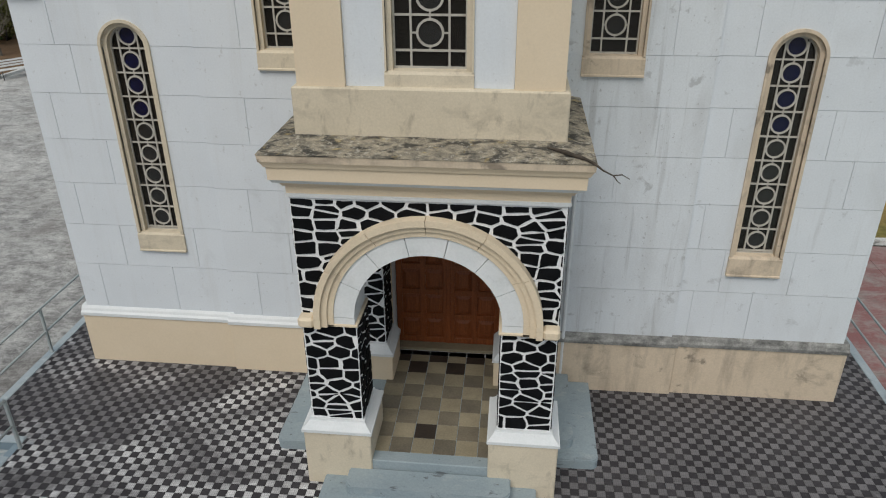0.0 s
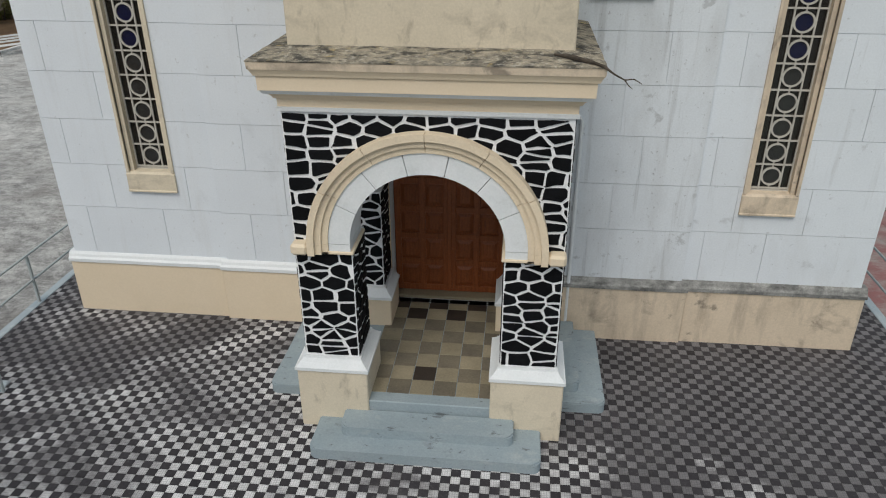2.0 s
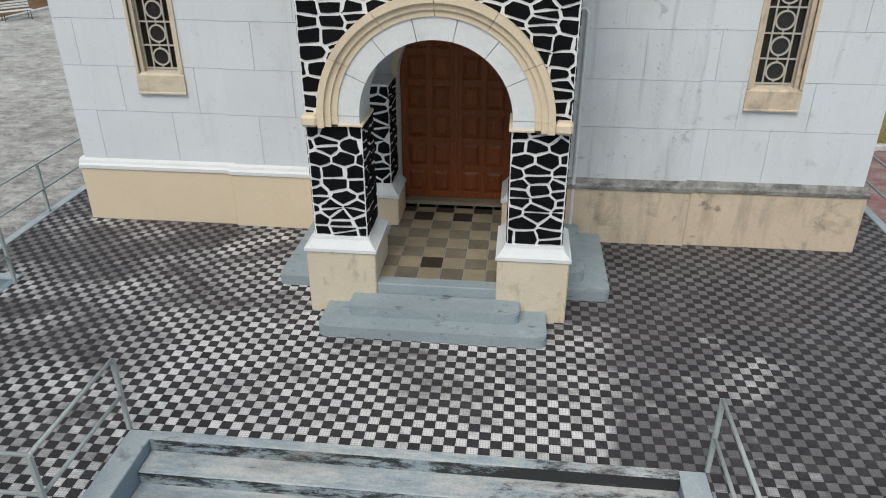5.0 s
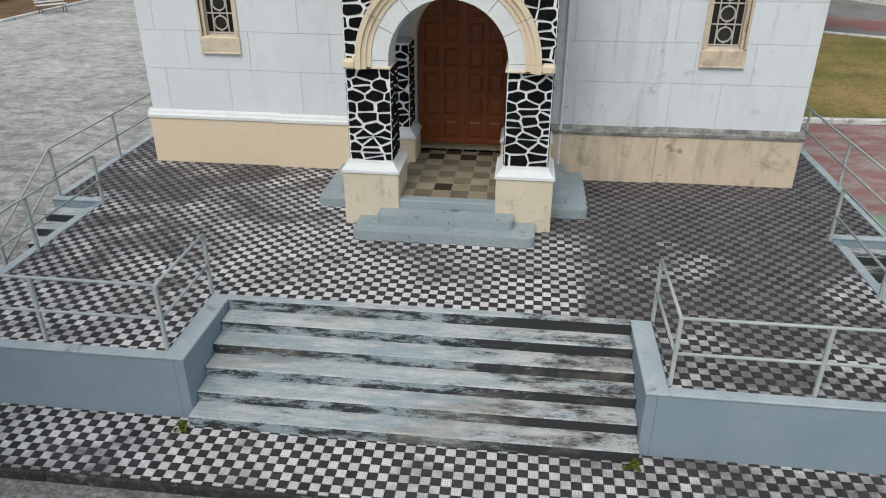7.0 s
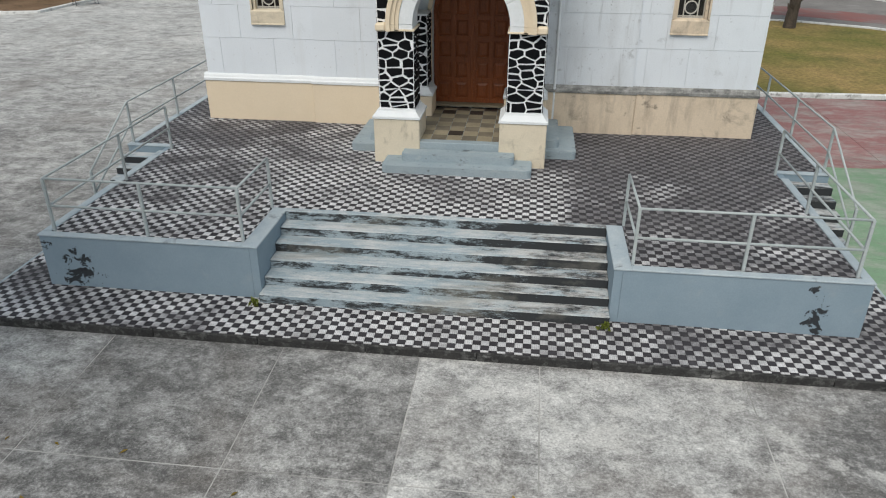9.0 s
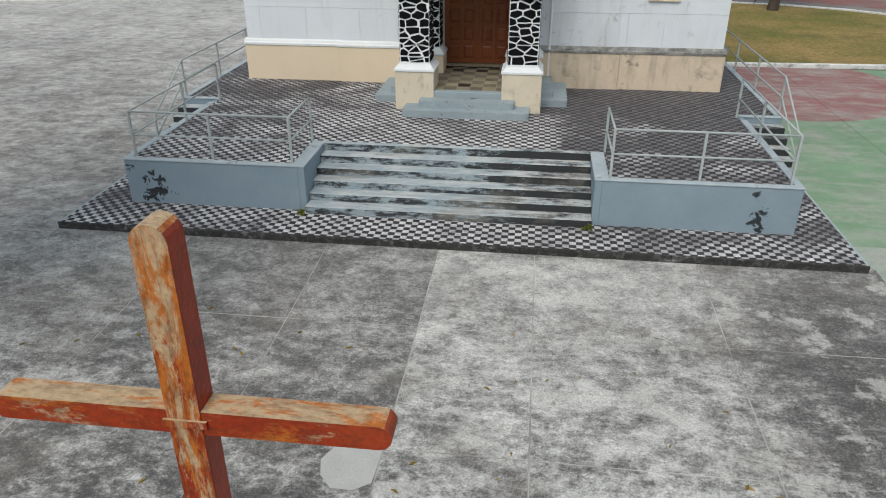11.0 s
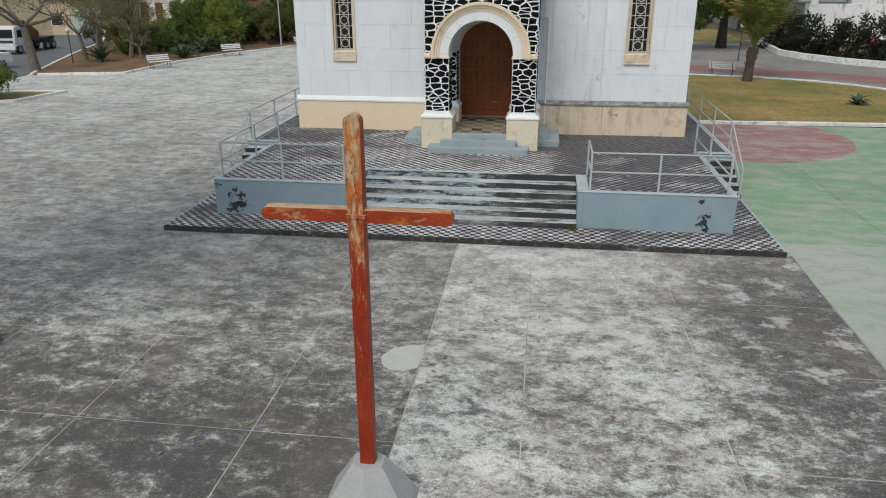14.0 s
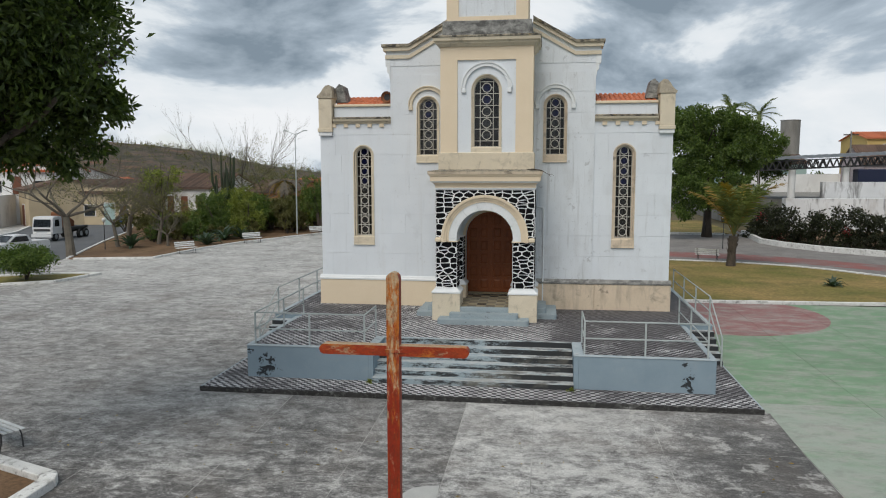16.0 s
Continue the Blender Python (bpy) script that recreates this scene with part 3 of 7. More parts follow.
leaf_dark = leaf("glossy_dark_leaf", (0.034, 0.062, 0.014), (0.10, 0.145, 0.03), 0.45)
leaf_mid = leaf("mid_green_leaf", (0.045, 0.085, 0.016), (0.13, 0.19, 0.038))
leaf_yellow = leaf("yellowish_green_leaf", (0.10, 0.13, 0.02), (0.25, 0.28, 0.05))
leaf_olive = leaf("dusty_olive_leaf", (0.085, 0.09, 0.03), (0.18, 0.17, 0.06))
leaf_hedge = leaf("hedge_leaf", (0.010, 0.014, 0.006), (0.032, 0.040, 0.014))
flower_red = leaf("red_flower", (0.25, 0.02, 0.03), (0.35, 0.04, 0.05))
agave_leaf = leaf("blue_green_agave_leaf", (0.05, 0.085, 0.06), (0.09, 0.13, 0.085))
cactus_green = leaf("grey_green_cactus", (0.05, 0.07, 0.04), (0.075, 0.095, 0.055))
palm_leaf = leaf("palm_leaflet", (0.10, 0.135, 0.04), (0.20, 0.235, 0.085))
palm_dry = leaf("yellowing_palm_leaflet", (0.20, 0.14, 0.02), (0.34, 0.22, 0.04))


# ---------------- geometry helpers ----------------
def part(name, bm, material, parent=None, label="", smooth=False):
    me = bpy.data.meshes.new(name)
    bmesh.ops.recalc_face_normals(bm, faces=bm.faces)
    if smooth:
        for f in bm.faces:
            f.smooth = True
    bm.to_mesh(me)
    bm.free()
    me.materials.append(material)
    ob = new(name, me)
    ob.parent = parent
    if label:
        tagged(ob, label)
    return ob


def raw(name, verts, faces, material, parent=None):
    me = bpy.data.meshes.new(name)
    me.from_pydata(verts, [], faces)
    me.materials.append(material)
    ob = new(name, me)
    ob.parent = parent
    return ob


def empty(name, label, category, group="", kind="", at=(0, 0, 0)):
    ob = tagged(new(name), label, category, group, kind)
    ob.location = at
    ob.empty_display_size = 0.2
    return ob


def box(bm, x0, x1, y0, y1, z0, z1, bevel=0.0):
    vs = [bm.verts.new((x, y, z)) for x in (x0, x1) for y in (y0, y1) for z in (z0, z1)]
    fs = [bm.faces.new([vs[i] for i in q]) for q in ((0, 1, 3, 2), (4, 6, 7, 5), (0, 4, 5, 1), (2, 3, 7, 6), (0, 2, 6, 4), (1, 5, 7, 3))]
    if bevel:
        bmesh.ops.bevel(bm, geom=list({e for f in fs for e in f.edges}), offset=bevel, segments=1, affect="EDGES")


def boxed(*a, bevel=0.0):
    bm = bmesh.new()
    box(bm, *a, bevel=bevel)
    return bm


def taper(bm, x0, x1, y0, y1, z0, z1, low, high):
    """A block whose three free sides stand out by low at the foot and high at the top."""
    a = [bm.verts.new(p) for p in ((x0 - low, y0 - low, z0), (x1 + low, y0 - low, z0), (x1 + low, y1, z0), (x0 - low, y1, z0))]
    b = [bm.verts.new(p) for p in ((x0 - high, y0 - high, z1), (x1 + high, y0 - high, z1), (x1 + high, y1, z1), (x0 - high, y1, z1))]
    bm.faces.new(a), bm.faces.new(b)
    for i in range(4):
        j = (i + 1) % 4
        bm.faces.new((a[i], a[j], b[j], b[i]))


def stack(bm, x0, x1, y0, y1, levels):
    """One moulded block: its three free sides follow levels of (height, projection)."""
    rows = [[bm.verts.new(p) for p in ((x0 - o, y0 - o, z), (x1 + o, y0 - o, z), (x1 + o, y1, z), (x0 - o, y1, z))] for z, o in levels]
    bm.faces.new(rows[0]), bm.faces.new(rows[-1])
    for a, b in zip(rows, rows[1:]):
        for i in range(4):
            j = (i + 1) % 4
            bm.faces.new((a[i], a[j], b[j], b[i]))


def arch_sweep(bm, cx, zb, zs, profile, n=22):
    """One band up a jamb, over a half-round head and down again; profile is (radius, depth)."""
    stations = [(180, zb), *[(180 - 180 * k / n, None) for k in range(n + 1)], (0, zb)]
    rows = []
    for a, z in stations:
        c, t = math.cos(radians(a)), math.sin(radians(a))
        rows.append([bm.verts.new((cx + r * c, y, z if z is not None else zs + r * t)) for r, y in profile])
    for p, q in zip(rows, rows[1:]):
        for k in range(len(profile)):
            m = (k + 1) % len(profile)
            bm.faces.new((p[k], p[m], q[m], q[k]))
    bm.faces.new(rows[0]), bm.faces.new(rows[-1])


def prism(bm, poly, a0, a1, axis="y"):
    put = {"y": lambda u, v, a: (u, a, v), "x": lambda u, v, a: (a, u, v), "z": lambda u, v, a: (u, v, a)}[axis]
    f = [bm.verts.new(put(u, v, a0)) for u, v in poly]
    g = [bm.verts.new(put(u, v, a1)) for u, v in poly]
    bm.faces.new(f), bm.faces.new(g)
    for i in range(len(poly)):
        j = (i + 1) % len(poly)
        bm.faces.new((f[i], f[j], g[j], g[i]))


def arc(cx, cz, r, a0, a1, n):
    return [(cx + r * math.cos(radians(a0 + (a1 - a0) * i / n)), cz + r * math.sin(radians(a0 + (a1 - a0) * i / n))) for i in range(n + 1)]


def ring(bm, cx, cz, r0, r1, a0, a1, y0, y1, n=24, axis="y"):
    """An arched band of square section, one piece."""
    put = {"y": lambda u, v, a: (u, a, v), "x": lambda u, v, a: (a, u, v)}[axis]
    o, i = arc(cx, cz, r1, a0, a1, n), arc(cx, cz, r0, a0, a1, n)
    rows = [[bm.verts.new(put(*p, a)) for p, a in ((i[k], y0), (o[k], y0), (o[k], y1), (i[k], y1))] for k in range(n + 1)]
    for p, q in zip(rows, rows[1:]):
        for k in range(4):
            bm.faces.new((p[k], p[(k + 1) % 4], q[(k + 1) % 4], q[k]))
    bm.faces.new(rows[0]), bm.faces.new(rows[-1])


def hoop(bm, cx, cz, r, w, y0, y1, n=18):
    """A flat hoop with a square section, closed."""
    rows = []
    for k in range(n):
        c, s = math.cos(2 * math.pi * k / n), math.sin(2 * math.pi * k / n)
        rows.append([bm.verts.new((cx + c * q, y, cz + s * q)) for q, y in ((r - w, y0), (r + w, y0), (r + w, y1), (r - w, y1))])
    for k in range(n):
        a, b = rows[k], rows[(k + 1) % n]
        for i in range(4):
            bm.faces.new((a[i], a[(i + 1) % 4], b[(i + 1) % 4], b[i]))


def tube(bm, pts, radii, n=7):
    """A tapered round limb along points."""
    rows = []
    for i, p in enumerate(pts):
        p = Vector(p)
        d = (Vector(pts[min(i + 1, len(pts) - 1)]) - Vector(pts[max(i - 1, 0)])).normalized()
        u = d.orthogonal().normalized()
        v = d.cross(u)
        r = radii[i] if isinstance(radii, (list, tuple)) else radii
        rows.append([bm.verts.new(p + r * (math.cos(2 * math.pi * k / n) * u + math.sin(2 * math.pi * k / n) * v)) for k in range(n)])
    # keep the rings from twisting
    for i in range(1, len(rows)):
        best = min(range(n), key=lambda s: sum((rows[i][(k + s) % n].co - rows[i - 1][k].co).length for k in range(n)))
        rows[i] = rows[i][best:] + rows[i][:best]
    for a, b in zip(rows, rows[1:]):
        for k in range(n):
            bm.faces.new((a[k], a[(k + 1) % n], b[(k + 1) % n], b[k]))
    bm.faces.new(rows[0]), bm.faces.new(rows[-1])


def half_width(op, z):
    cx, zb, zs, hw = op
    if z <= zb or z >= zs + hw:
        return 0.0
    return hw if z <= zs else math.sqrt(max(hw * hw - (z - zs) ** 2, 0))


def pieces_round(x0, x1, z0, z1, ops):
    """Splits a rectangle into polygons that leave the arched openings free."""
    out, left = [], x0
    for op in sorted(ops):
        cx, zb, zs, hw = op
        if zb >= z1 - 1e-6 or zs + hw <= z0 + 1e-6 or cx + hw <= x0 or cx - hw >= x1:
            continue
        zz = sorted({z0, z1, *[z for z in (zb, zs) if z0 < z < z1], *[zs + hw * math.sin(radians(a)) for a in range(6, 90, 6) if z0 < zs + hw * math.sin(radians(a)) < z1],
                     *([zs + hw] if z0 < zs + hw < z1 else [])})
        lo, hi = max(zb, z0), z1
        if zb > z0:
            out.append([(max(x0, cx - hw), z0), (min(x1, cx + hw), z0), (min(x1, cx + hw), zb), (max(x0, cx - hw), zb)])
        zz = [z for z in zz if z >= lo]
        ws = [half_width(op, min(max(z, zb + 1e-4), zs + hw)) for z in zz]
        if cx - hw > left:
            out.append([(left, z0), (cx - hw, z0), (cx - hw, z1), (left, z1)])
        lft = [(cx - w, z) for w, z in zip(ws, zz)]
        if min(ws) < hw - 1e-6:
            k = [i for i, w in enumerate(ws) if w < hw - 1e-6]
            k0 = max(k[0] - 1, 0)
            cut = lft[k0:]
            out.append([(cx - hw, cut[0][1])] + cut + [(cx - hw, z1)] if abs(cut[0][0] - (cx - hw)) > 1e-6 else cut + [(cx - hw, z1)])
            rgt = [(2 * cx - u, v) for u, v in out[-1]]
            out.append(rgt[::-1])
        left = cx + hw
    if left < x1:
        out.append([(left, z0), (x1, z0), (x1, z1), (left, z1)])
    return out


def tidy(poly):
    res = []
    for p in poly:
        if not res or (abs(p[0] - res[-1][0]) + abs(p[1] - res[-1][1])) > 1e-5:
            res.append(p)
    if len(res) > 1 and abs(res[0][0] - res[-1][0]) + abs(res[0][1] - res[-1][1]) < 1e-5:
        res.pop()
    return res


def area(poly):
    return 0.5 * abs(sum(poly[i][0] * poly[i - 1][1] - poly[i - 1][0] * poly[i][1] for i in range(len(poly))))


def inset(poly, d):
    """Moves every side of a convex or nearly convex polygon inwards by d."""
    if sum(poly[i - 1][0] * poly[i][1] - poly[i][0] * poly[i - 1][1] for i in range(len(poly))) < 0:
        poly = poly[::-1]
    n, res = len(poly), []
    for i in range(n):
        (ax, ay), (bx, by), (cx, cy) = poly[i - 1], poly[i], poly[(i + 1) % n]
        n1, n2 = Vector((-(by - ay), bx - ax)).normalized(), Vector((-(cy - by), cx - bx)).normalized()
        m = n1 + n2
        m = m.normalized() if m.length > 1e-6 else n1
        k = d / max(0.45, m.dot(n1))
        res.append((bx + m.x * k, by + m.y * k))
    return res


# ---------------- ground and plaza ----------------
PLAT, PLIN, FLOOR = 1.09, 0.21, 1.53


def ground_sheet():
    bm = bmesh.new()
    s = 2500
    for a in ((-s, -s), (s, -s), (s, s), (-s, s)):
        bm.verts.new((*a, -0.12))
    bm.faces.new(list(bm.verts))
    tagged(part("ground", bm, far_land), "dry scrubby brown and olive land round the square", "ground", kind="structure")


ground_sheet()


def flat(name, poly, z0, z1, material, label, category, kind="structure"):
    bm = bmesh.new()
    prism(bm, poly, z0, z1, "z")
    return tagged(part(name, bm, material), label, category, kind=kind)


XJ = [-14.75, -12.2, -9.65, -7.1, -4.52, -1.97, 0.0, 1.66, 4.37, 7.24]
YJ = [-24.5, -22.0, -19.5, -17.1, -14.7, -12.25, -9.84, -7.35, -4.8, -2.3, 0.2, 2.7, 5.2, 7.7, 10.2, 12.7]


def plaza():
    pave = tagged(part("pavement", boxed(-62, 7.24, -40, 75, -0.11, -0.004), slab_joint), "weathered grey concrete square with cast slabs", "pavement", kind="structure")
    rng = random.Random(5)
    rest = bmesh.new()
    g = 0.009
    for i, (xa, xb) in enumerate(zip(XJ, XJ[1:])):
        for j, (ya, yb) in enumerate(zip(YJ, YJ[1:])):
            if xa > -7 and ya > -2.35:
                continue
            mat = concrete
            bm = boxed(xa + g, xb - g, ya + g, yb - g, -0.06, rng.uniform(-0.001, 0.002), bevel=0.002)
            if yb == -2.3 and xa > -7.2:        # this row rises a little towards the plinth
                for v in bm.verts:
                    v.co.z += 0.09 * (v.co.y - ya) / (yb - ya)
            part("slab", bm, mat, pave)
    bm = bmesh.new()
    prism(bm, [(-4.79, -0.005), (-2.31, 0.084), (-2.31, -0.05), (-4.79, -0.05)], -7.09, 7.23, "x")
    part("joint_bed", bm, slab_joint, pave)
    xs = [-62 + 2.55 * k for k in range(19)]
    xs = [x for x in xs if x < -14.9] + [-14.75]
    ys = [-39.5 + 2.5 * k for k in range(46)]

    def lay(xa, xb, ya, yb):
        v = [rest.verts.new((x, y, z)) for z in (-0.06, 0.0) for x, y in ((xa + g, ya + g), (xb - g, ya + g), (xb - g, yb - g), (xa + g, yb - g))]
        for q in ((4, 5, 6, 7), (0, 1, 5, 4), (1, 2, 6, 5), (2, 3, 7, 6), (3, 0, 4, 7)):
            rest.faces.new([v[k] for k in q])
    for xa, xb in zip(xs, xs[1:]):
        for ya, yb in zip(ys, ys[1:]):
            lay(xa, xb, ya, yb)
    for xa, xb in zip(XJ, XJ[1:]):
        for ya, yb in zip(ys, ys[1:]):
            if ya >= 12.7 or yb <= -24.5:
                lay(xa, xb, ya, yb)
        lay(xa, xb, 12.7, 13.0) if xa < -7 else None
    tagged(part("slab_field", rest, concrete, pave), kind="stuff")
    bm = bmesh.new()
    prism(bm, [(-0.66, -7.62), (-0.52, -7.33), (-0.3, -7.2), (-0.02, -7.14), (0.0, -7.5), (-0.02, -7.9), (-0.2, -8.03), (-0.45, -8.02), (-0.6, -7.85)], 0.0, 0.006, "z")
    tagged(part("cement_patch", bm, patch_cement), "pale irregular cement patch on the concrete slab", "patch", kind="structure")
    return pave


plaza()


def painted_court():
    crt = tagged(part("court_ground", boxed(7.245, 40, -40, 13.2, -0.11, -0.012), slab_joint), "painted concrete court in worn green and red", "court", kind="structure")
    g = 0.005
    xs = [7.25, 9.9, 12.55, 15.2, 17.85, 20.5, 23.1, 26.0]
    ys = [-17.1, -13.9, -10.7, -7.5, -4.4, -1.25, 1.7, 4.6, 7.5, 10.4, 13.18]
    for xa, xb in zip(xs, xs[1:]):
        for ya, yb in zip(ys, ys[1:]):
            part("slab", boxed(xa + g, xb - g, ya + g, yb - g, -0.06, 0.0, bevel=0.003), court, crt)


painted_court()


def kerb_line(name, pts, w, h, material, label, z=0.0):
    """A kerb of butted stones along a line."""
    root = empty(name, label, "kerb", kind="structure")
    rng = random.Random(len(pts))
    for (ax, ay), (bx, by) in zip(pts, pts[1:]):
        d = math.hypot(bx - ax, by - ay)
        n = max(1, round(d / 1.6))
        ang = math.degrees(math.atan2(by - ay, bx - ax))
        for k in range(n):
            L = d / n
            st = part("kerb_stone", boxed(0.004, L - 0.004 if k < n - 1 else L + 0.02, -w / 2, w / 2, -0.05, h + rng.uniform(-0.006, 0.006), bevel=0.015), material, root)
            st.matrix_basis = pose(ax + (bx - ax) * k / n, ay + (by - ay) * k / n, z, 0, 0, ang)
    return root


# ---------------- terrace ----------------
PX, PF = 6.2, -1.37          # half width and front of the front terrace
WX, WY = 7.05, 2.97          # half width of the back part, where it begins
SX, TREAD = 2.66, 0.302      # half width of the front flight
KX, KF = 7.08, -2.46         # plinth


def terrace():
    t = empty("terrace", "raised blue-grey walled terrace paved with chequered mosaic tiles", "terrace", kind="structure")
    bm = bmesh.new()
    box(bm, -PX, -SX - 0.12, PF, 0.12, 0.05, PLAT - 0.02, bevel=0.01)
    part("terrace_wall", bm, blue_wall, t)
    part("terrace_wall", boxed(SX + 0.12, PX, PF, 0.12, 0.05, PLAT - 0.02, bevel=0.01), blue_wall, t)
    bm = bmesh.new()
    box(bm, -PX, PX, 0.121, WY, 0.05, PLAT - 0.02)
    box(bm, -WX, WX, WY + 0.001, 14, 0.05, PLAT - 0.02)
    part("terrace_wall", bm, blue_wall, t)
    # copings
    c = 0.13
    for s in (-1, 1):
        def span(a, b):
            return (min(s * a, s * b), max(s * a, s * b))
        part("coping", boxed(*span(SX + 0.12 + c, PX + 0.015), PF - 0.015, PF + c, PLAT - 0.02, PLAT + 0.012, bevel=0.008), coping_paint, t)
        part("coping", boxed(*span(SX - 0.012, SX + 0.12 + c), PF - 0.015, 0.12, PLAT - 0.02, PLAT + 0.012, bevel=0.008), coping_paint, t)
        part("coping", boxed(*span(PX - c, PX + 0.015), PF + c + 0.002, WY - 0.3, PLAT - 0.02, PLAT + 0.012, bevel=0.008), coping_paint, t)
        part("flank_wall", boxed(*span(SX, SX + 0.12), PF - 0.002, 0.12, 0.05, PLAT - 0.021), blue_wall, t)
        part("coping", boxed(*span(WX - c, WX + 0.015), WY + c, 13.9, PLAT - 0.02, PLAT + 0.012, bevel=0.008), coping_paint, t)
        part("coping", boxed(*span(PX - c, WX + 0.015), WY - 0.015, WY + c - 0.002, PLAT - 0.02, PLAT + 0.012, bevel=0.008), coping_paint, t)
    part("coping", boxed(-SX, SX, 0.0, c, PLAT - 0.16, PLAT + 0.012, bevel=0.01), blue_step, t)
    return t


terrace()


def flight(name, label, n, x0, x1, y_top, z_top, z_low, depth):
    root = empty(name, label, "stairs", kind="structure")
    h = (z_top - z_low) / n
    for k in range(1, n):
        z = z_top - k * h
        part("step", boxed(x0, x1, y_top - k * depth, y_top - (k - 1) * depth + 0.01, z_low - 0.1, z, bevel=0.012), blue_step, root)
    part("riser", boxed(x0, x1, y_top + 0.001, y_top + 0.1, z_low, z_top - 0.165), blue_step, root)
    return root


flight("front_steps", "wide flight of worn blue-grey painted steps with black mould stains", 6, -SX + 0.001, SX - 0.001, 0.0, PLAT, PLIN, TREAD)
for side in (-1, 1):
    xa, xb = sorted((side * (PX + 0.005), side * WX))
    flight("side_steps", "narrow blue-grey painted side steps down from the terrace", 6, xa, xb, WY - 0.02, PLAT, PLIN, 0.29)


def plinth():
    p = tagged(part("plinth", boxed(-KX + 0.05, KX - 0.05, KF + 0.05, 13, -0.05, PLIN - 0.012), joint_dark), "low chequered mosaic plinth round the terrace with a blackened kerb", "plinth", kind="structure")
    n = 9
    for k in range(n):
        a, b = -KX + 2 * KX * k / n, -KX + 2 * KX * (k + 1) / n
        part("kerb_stone", boxed(a + 0.003, b - 0.003, KF, KF + 0.049, -0.05, PLIN + 0.002, bevel=0.012), kerb_black, p)
    for s in (-1, 1):
        for k in range(8):
            a = KF + 0.052 + 1.9 * k
            xa, xb = sorted((s * (KX - 0.049), s * KX))
            part("kerb_stone", boxed(xa, xb, a, a + 1.894, -0.05, PLIN + 0.002, bevel=0.012), coping_paint, p)


plinth()


# ---------------- church ----------------
church = empty("church", "white and cream plastered village church with a black stone porch", "church")
CB, OB = 5.10, 5.15            # wall faces of the middle bay and of the outer bays
MX, EX = 3.5, 6.06             # half widths
LOW = [(-4.5, 3.42, 6.40, 0.33), (4.5, 3.42, 6.40, 0.33)]
UPP = [(-2.18, 6.28, 8.03, 0.37), (2.18, 6.28, 8.03, 0.37)]
DOOR = (0.0, FLOOR, 3.58, 0.86)


def solid_wall(name, x0, x1, z0, z1, y0, y1, ops, material):
    bm = bmesh.new()
    cuts = sorted({z0, z1, *[o[1] for o in ops], *[o[2] for o in ops], *[o[2] + o[3] for o in ops]})
    for a, b in zip(cuts, cuts[1:]):
        for p in pieces_round(x0, x1, a, b, ops):
            p = tidy(p)
            if len(p) > 2 and area(p) > 1e-5:
                prism(bm, p, y0, y1)
    bmesh.ops.remove_doubles(bm, verts=bm.verts, dist=0.0005)
    return part(name, bm, material, church)


wall_l = solid_wall("wall", -EX, -MX, 1.0, 7.12, OB + 0.014, OB + 0.40, LOW, plaster)
wall_r = solid_wall("wall", MX, EX, 1.0, 7.12, OB + 0.014, OB + 0.40, LOW, plaster_worn)
wall_m = solid_wall("wall", -MX, MX, 1.0, 9.45, CB + 0.014, CB + 0.46, UPP + [DOOR], plaster)


def ashlar(wall, x0, x1, y, rows, ops, material, rng, first):
    """Broad flat plaster blocks with recessed joints; each a piece of the wall."""
    g = 0.0035
    for r, (za, zb) in enumerate(zip(rows, rows[1:])):
        cuts, x = [x0], x0 + first * (0.45 + 0.55 * (r % 2)) + rng.uniform(-0.15, 0.15)
        while x < x1 - 0.4:
            if all(abs(x - o[0]) > o[3] + 0.1 or za > o[2] + o[3] or zb < o[1] for o in ops):
                cuts.append(x)
            x += rng.uniform(0.85, 1.55)
        cuts.append(x1)
        for a, b in zip(cuts, cuts[1:]):
            for p in pieces_round(a, b, za, zb, ops):
                p = tidy(p)
                if len(p) < 3 or area(p) < 0.01:
                    continue
                # only the outer edges of the block carry a joint
                q = [(min(max(u, a + g), b - g), min(max(v, za + g), zb - g)) for u, v in p]
                q = tidy(q)
                if len(q) < 3:
                    continue
                bm = bmesh.new()
                prism(bm, q, y, y + 0.016)
                part("block", bm, material, wall)


ROWS = [2.06, 2.94, 3.645, 4.345, 5.045, 5.735, 6.42, 7.11]
rng_b = random.Random(11)
ashlar(wall_l, -EX, -MX, OB, ROWS, LOW, plaster, rng_b, 0.9)
ashlar(wall_r, MX, EX, OB, ROWS, LOW, plaster_worn, rng_b, 0.7)
ROWM = ROWS + [7.8, 8.5, 9.15]
ashlar(wall_m, -MX, -1.45, CB, ROWM, UPP, plaster, rng_b, 1.2)
ashlar(wall_m, 1.45, MX, CB, ROWM, UPP, plaster_grimy, rng_b, 1.0)


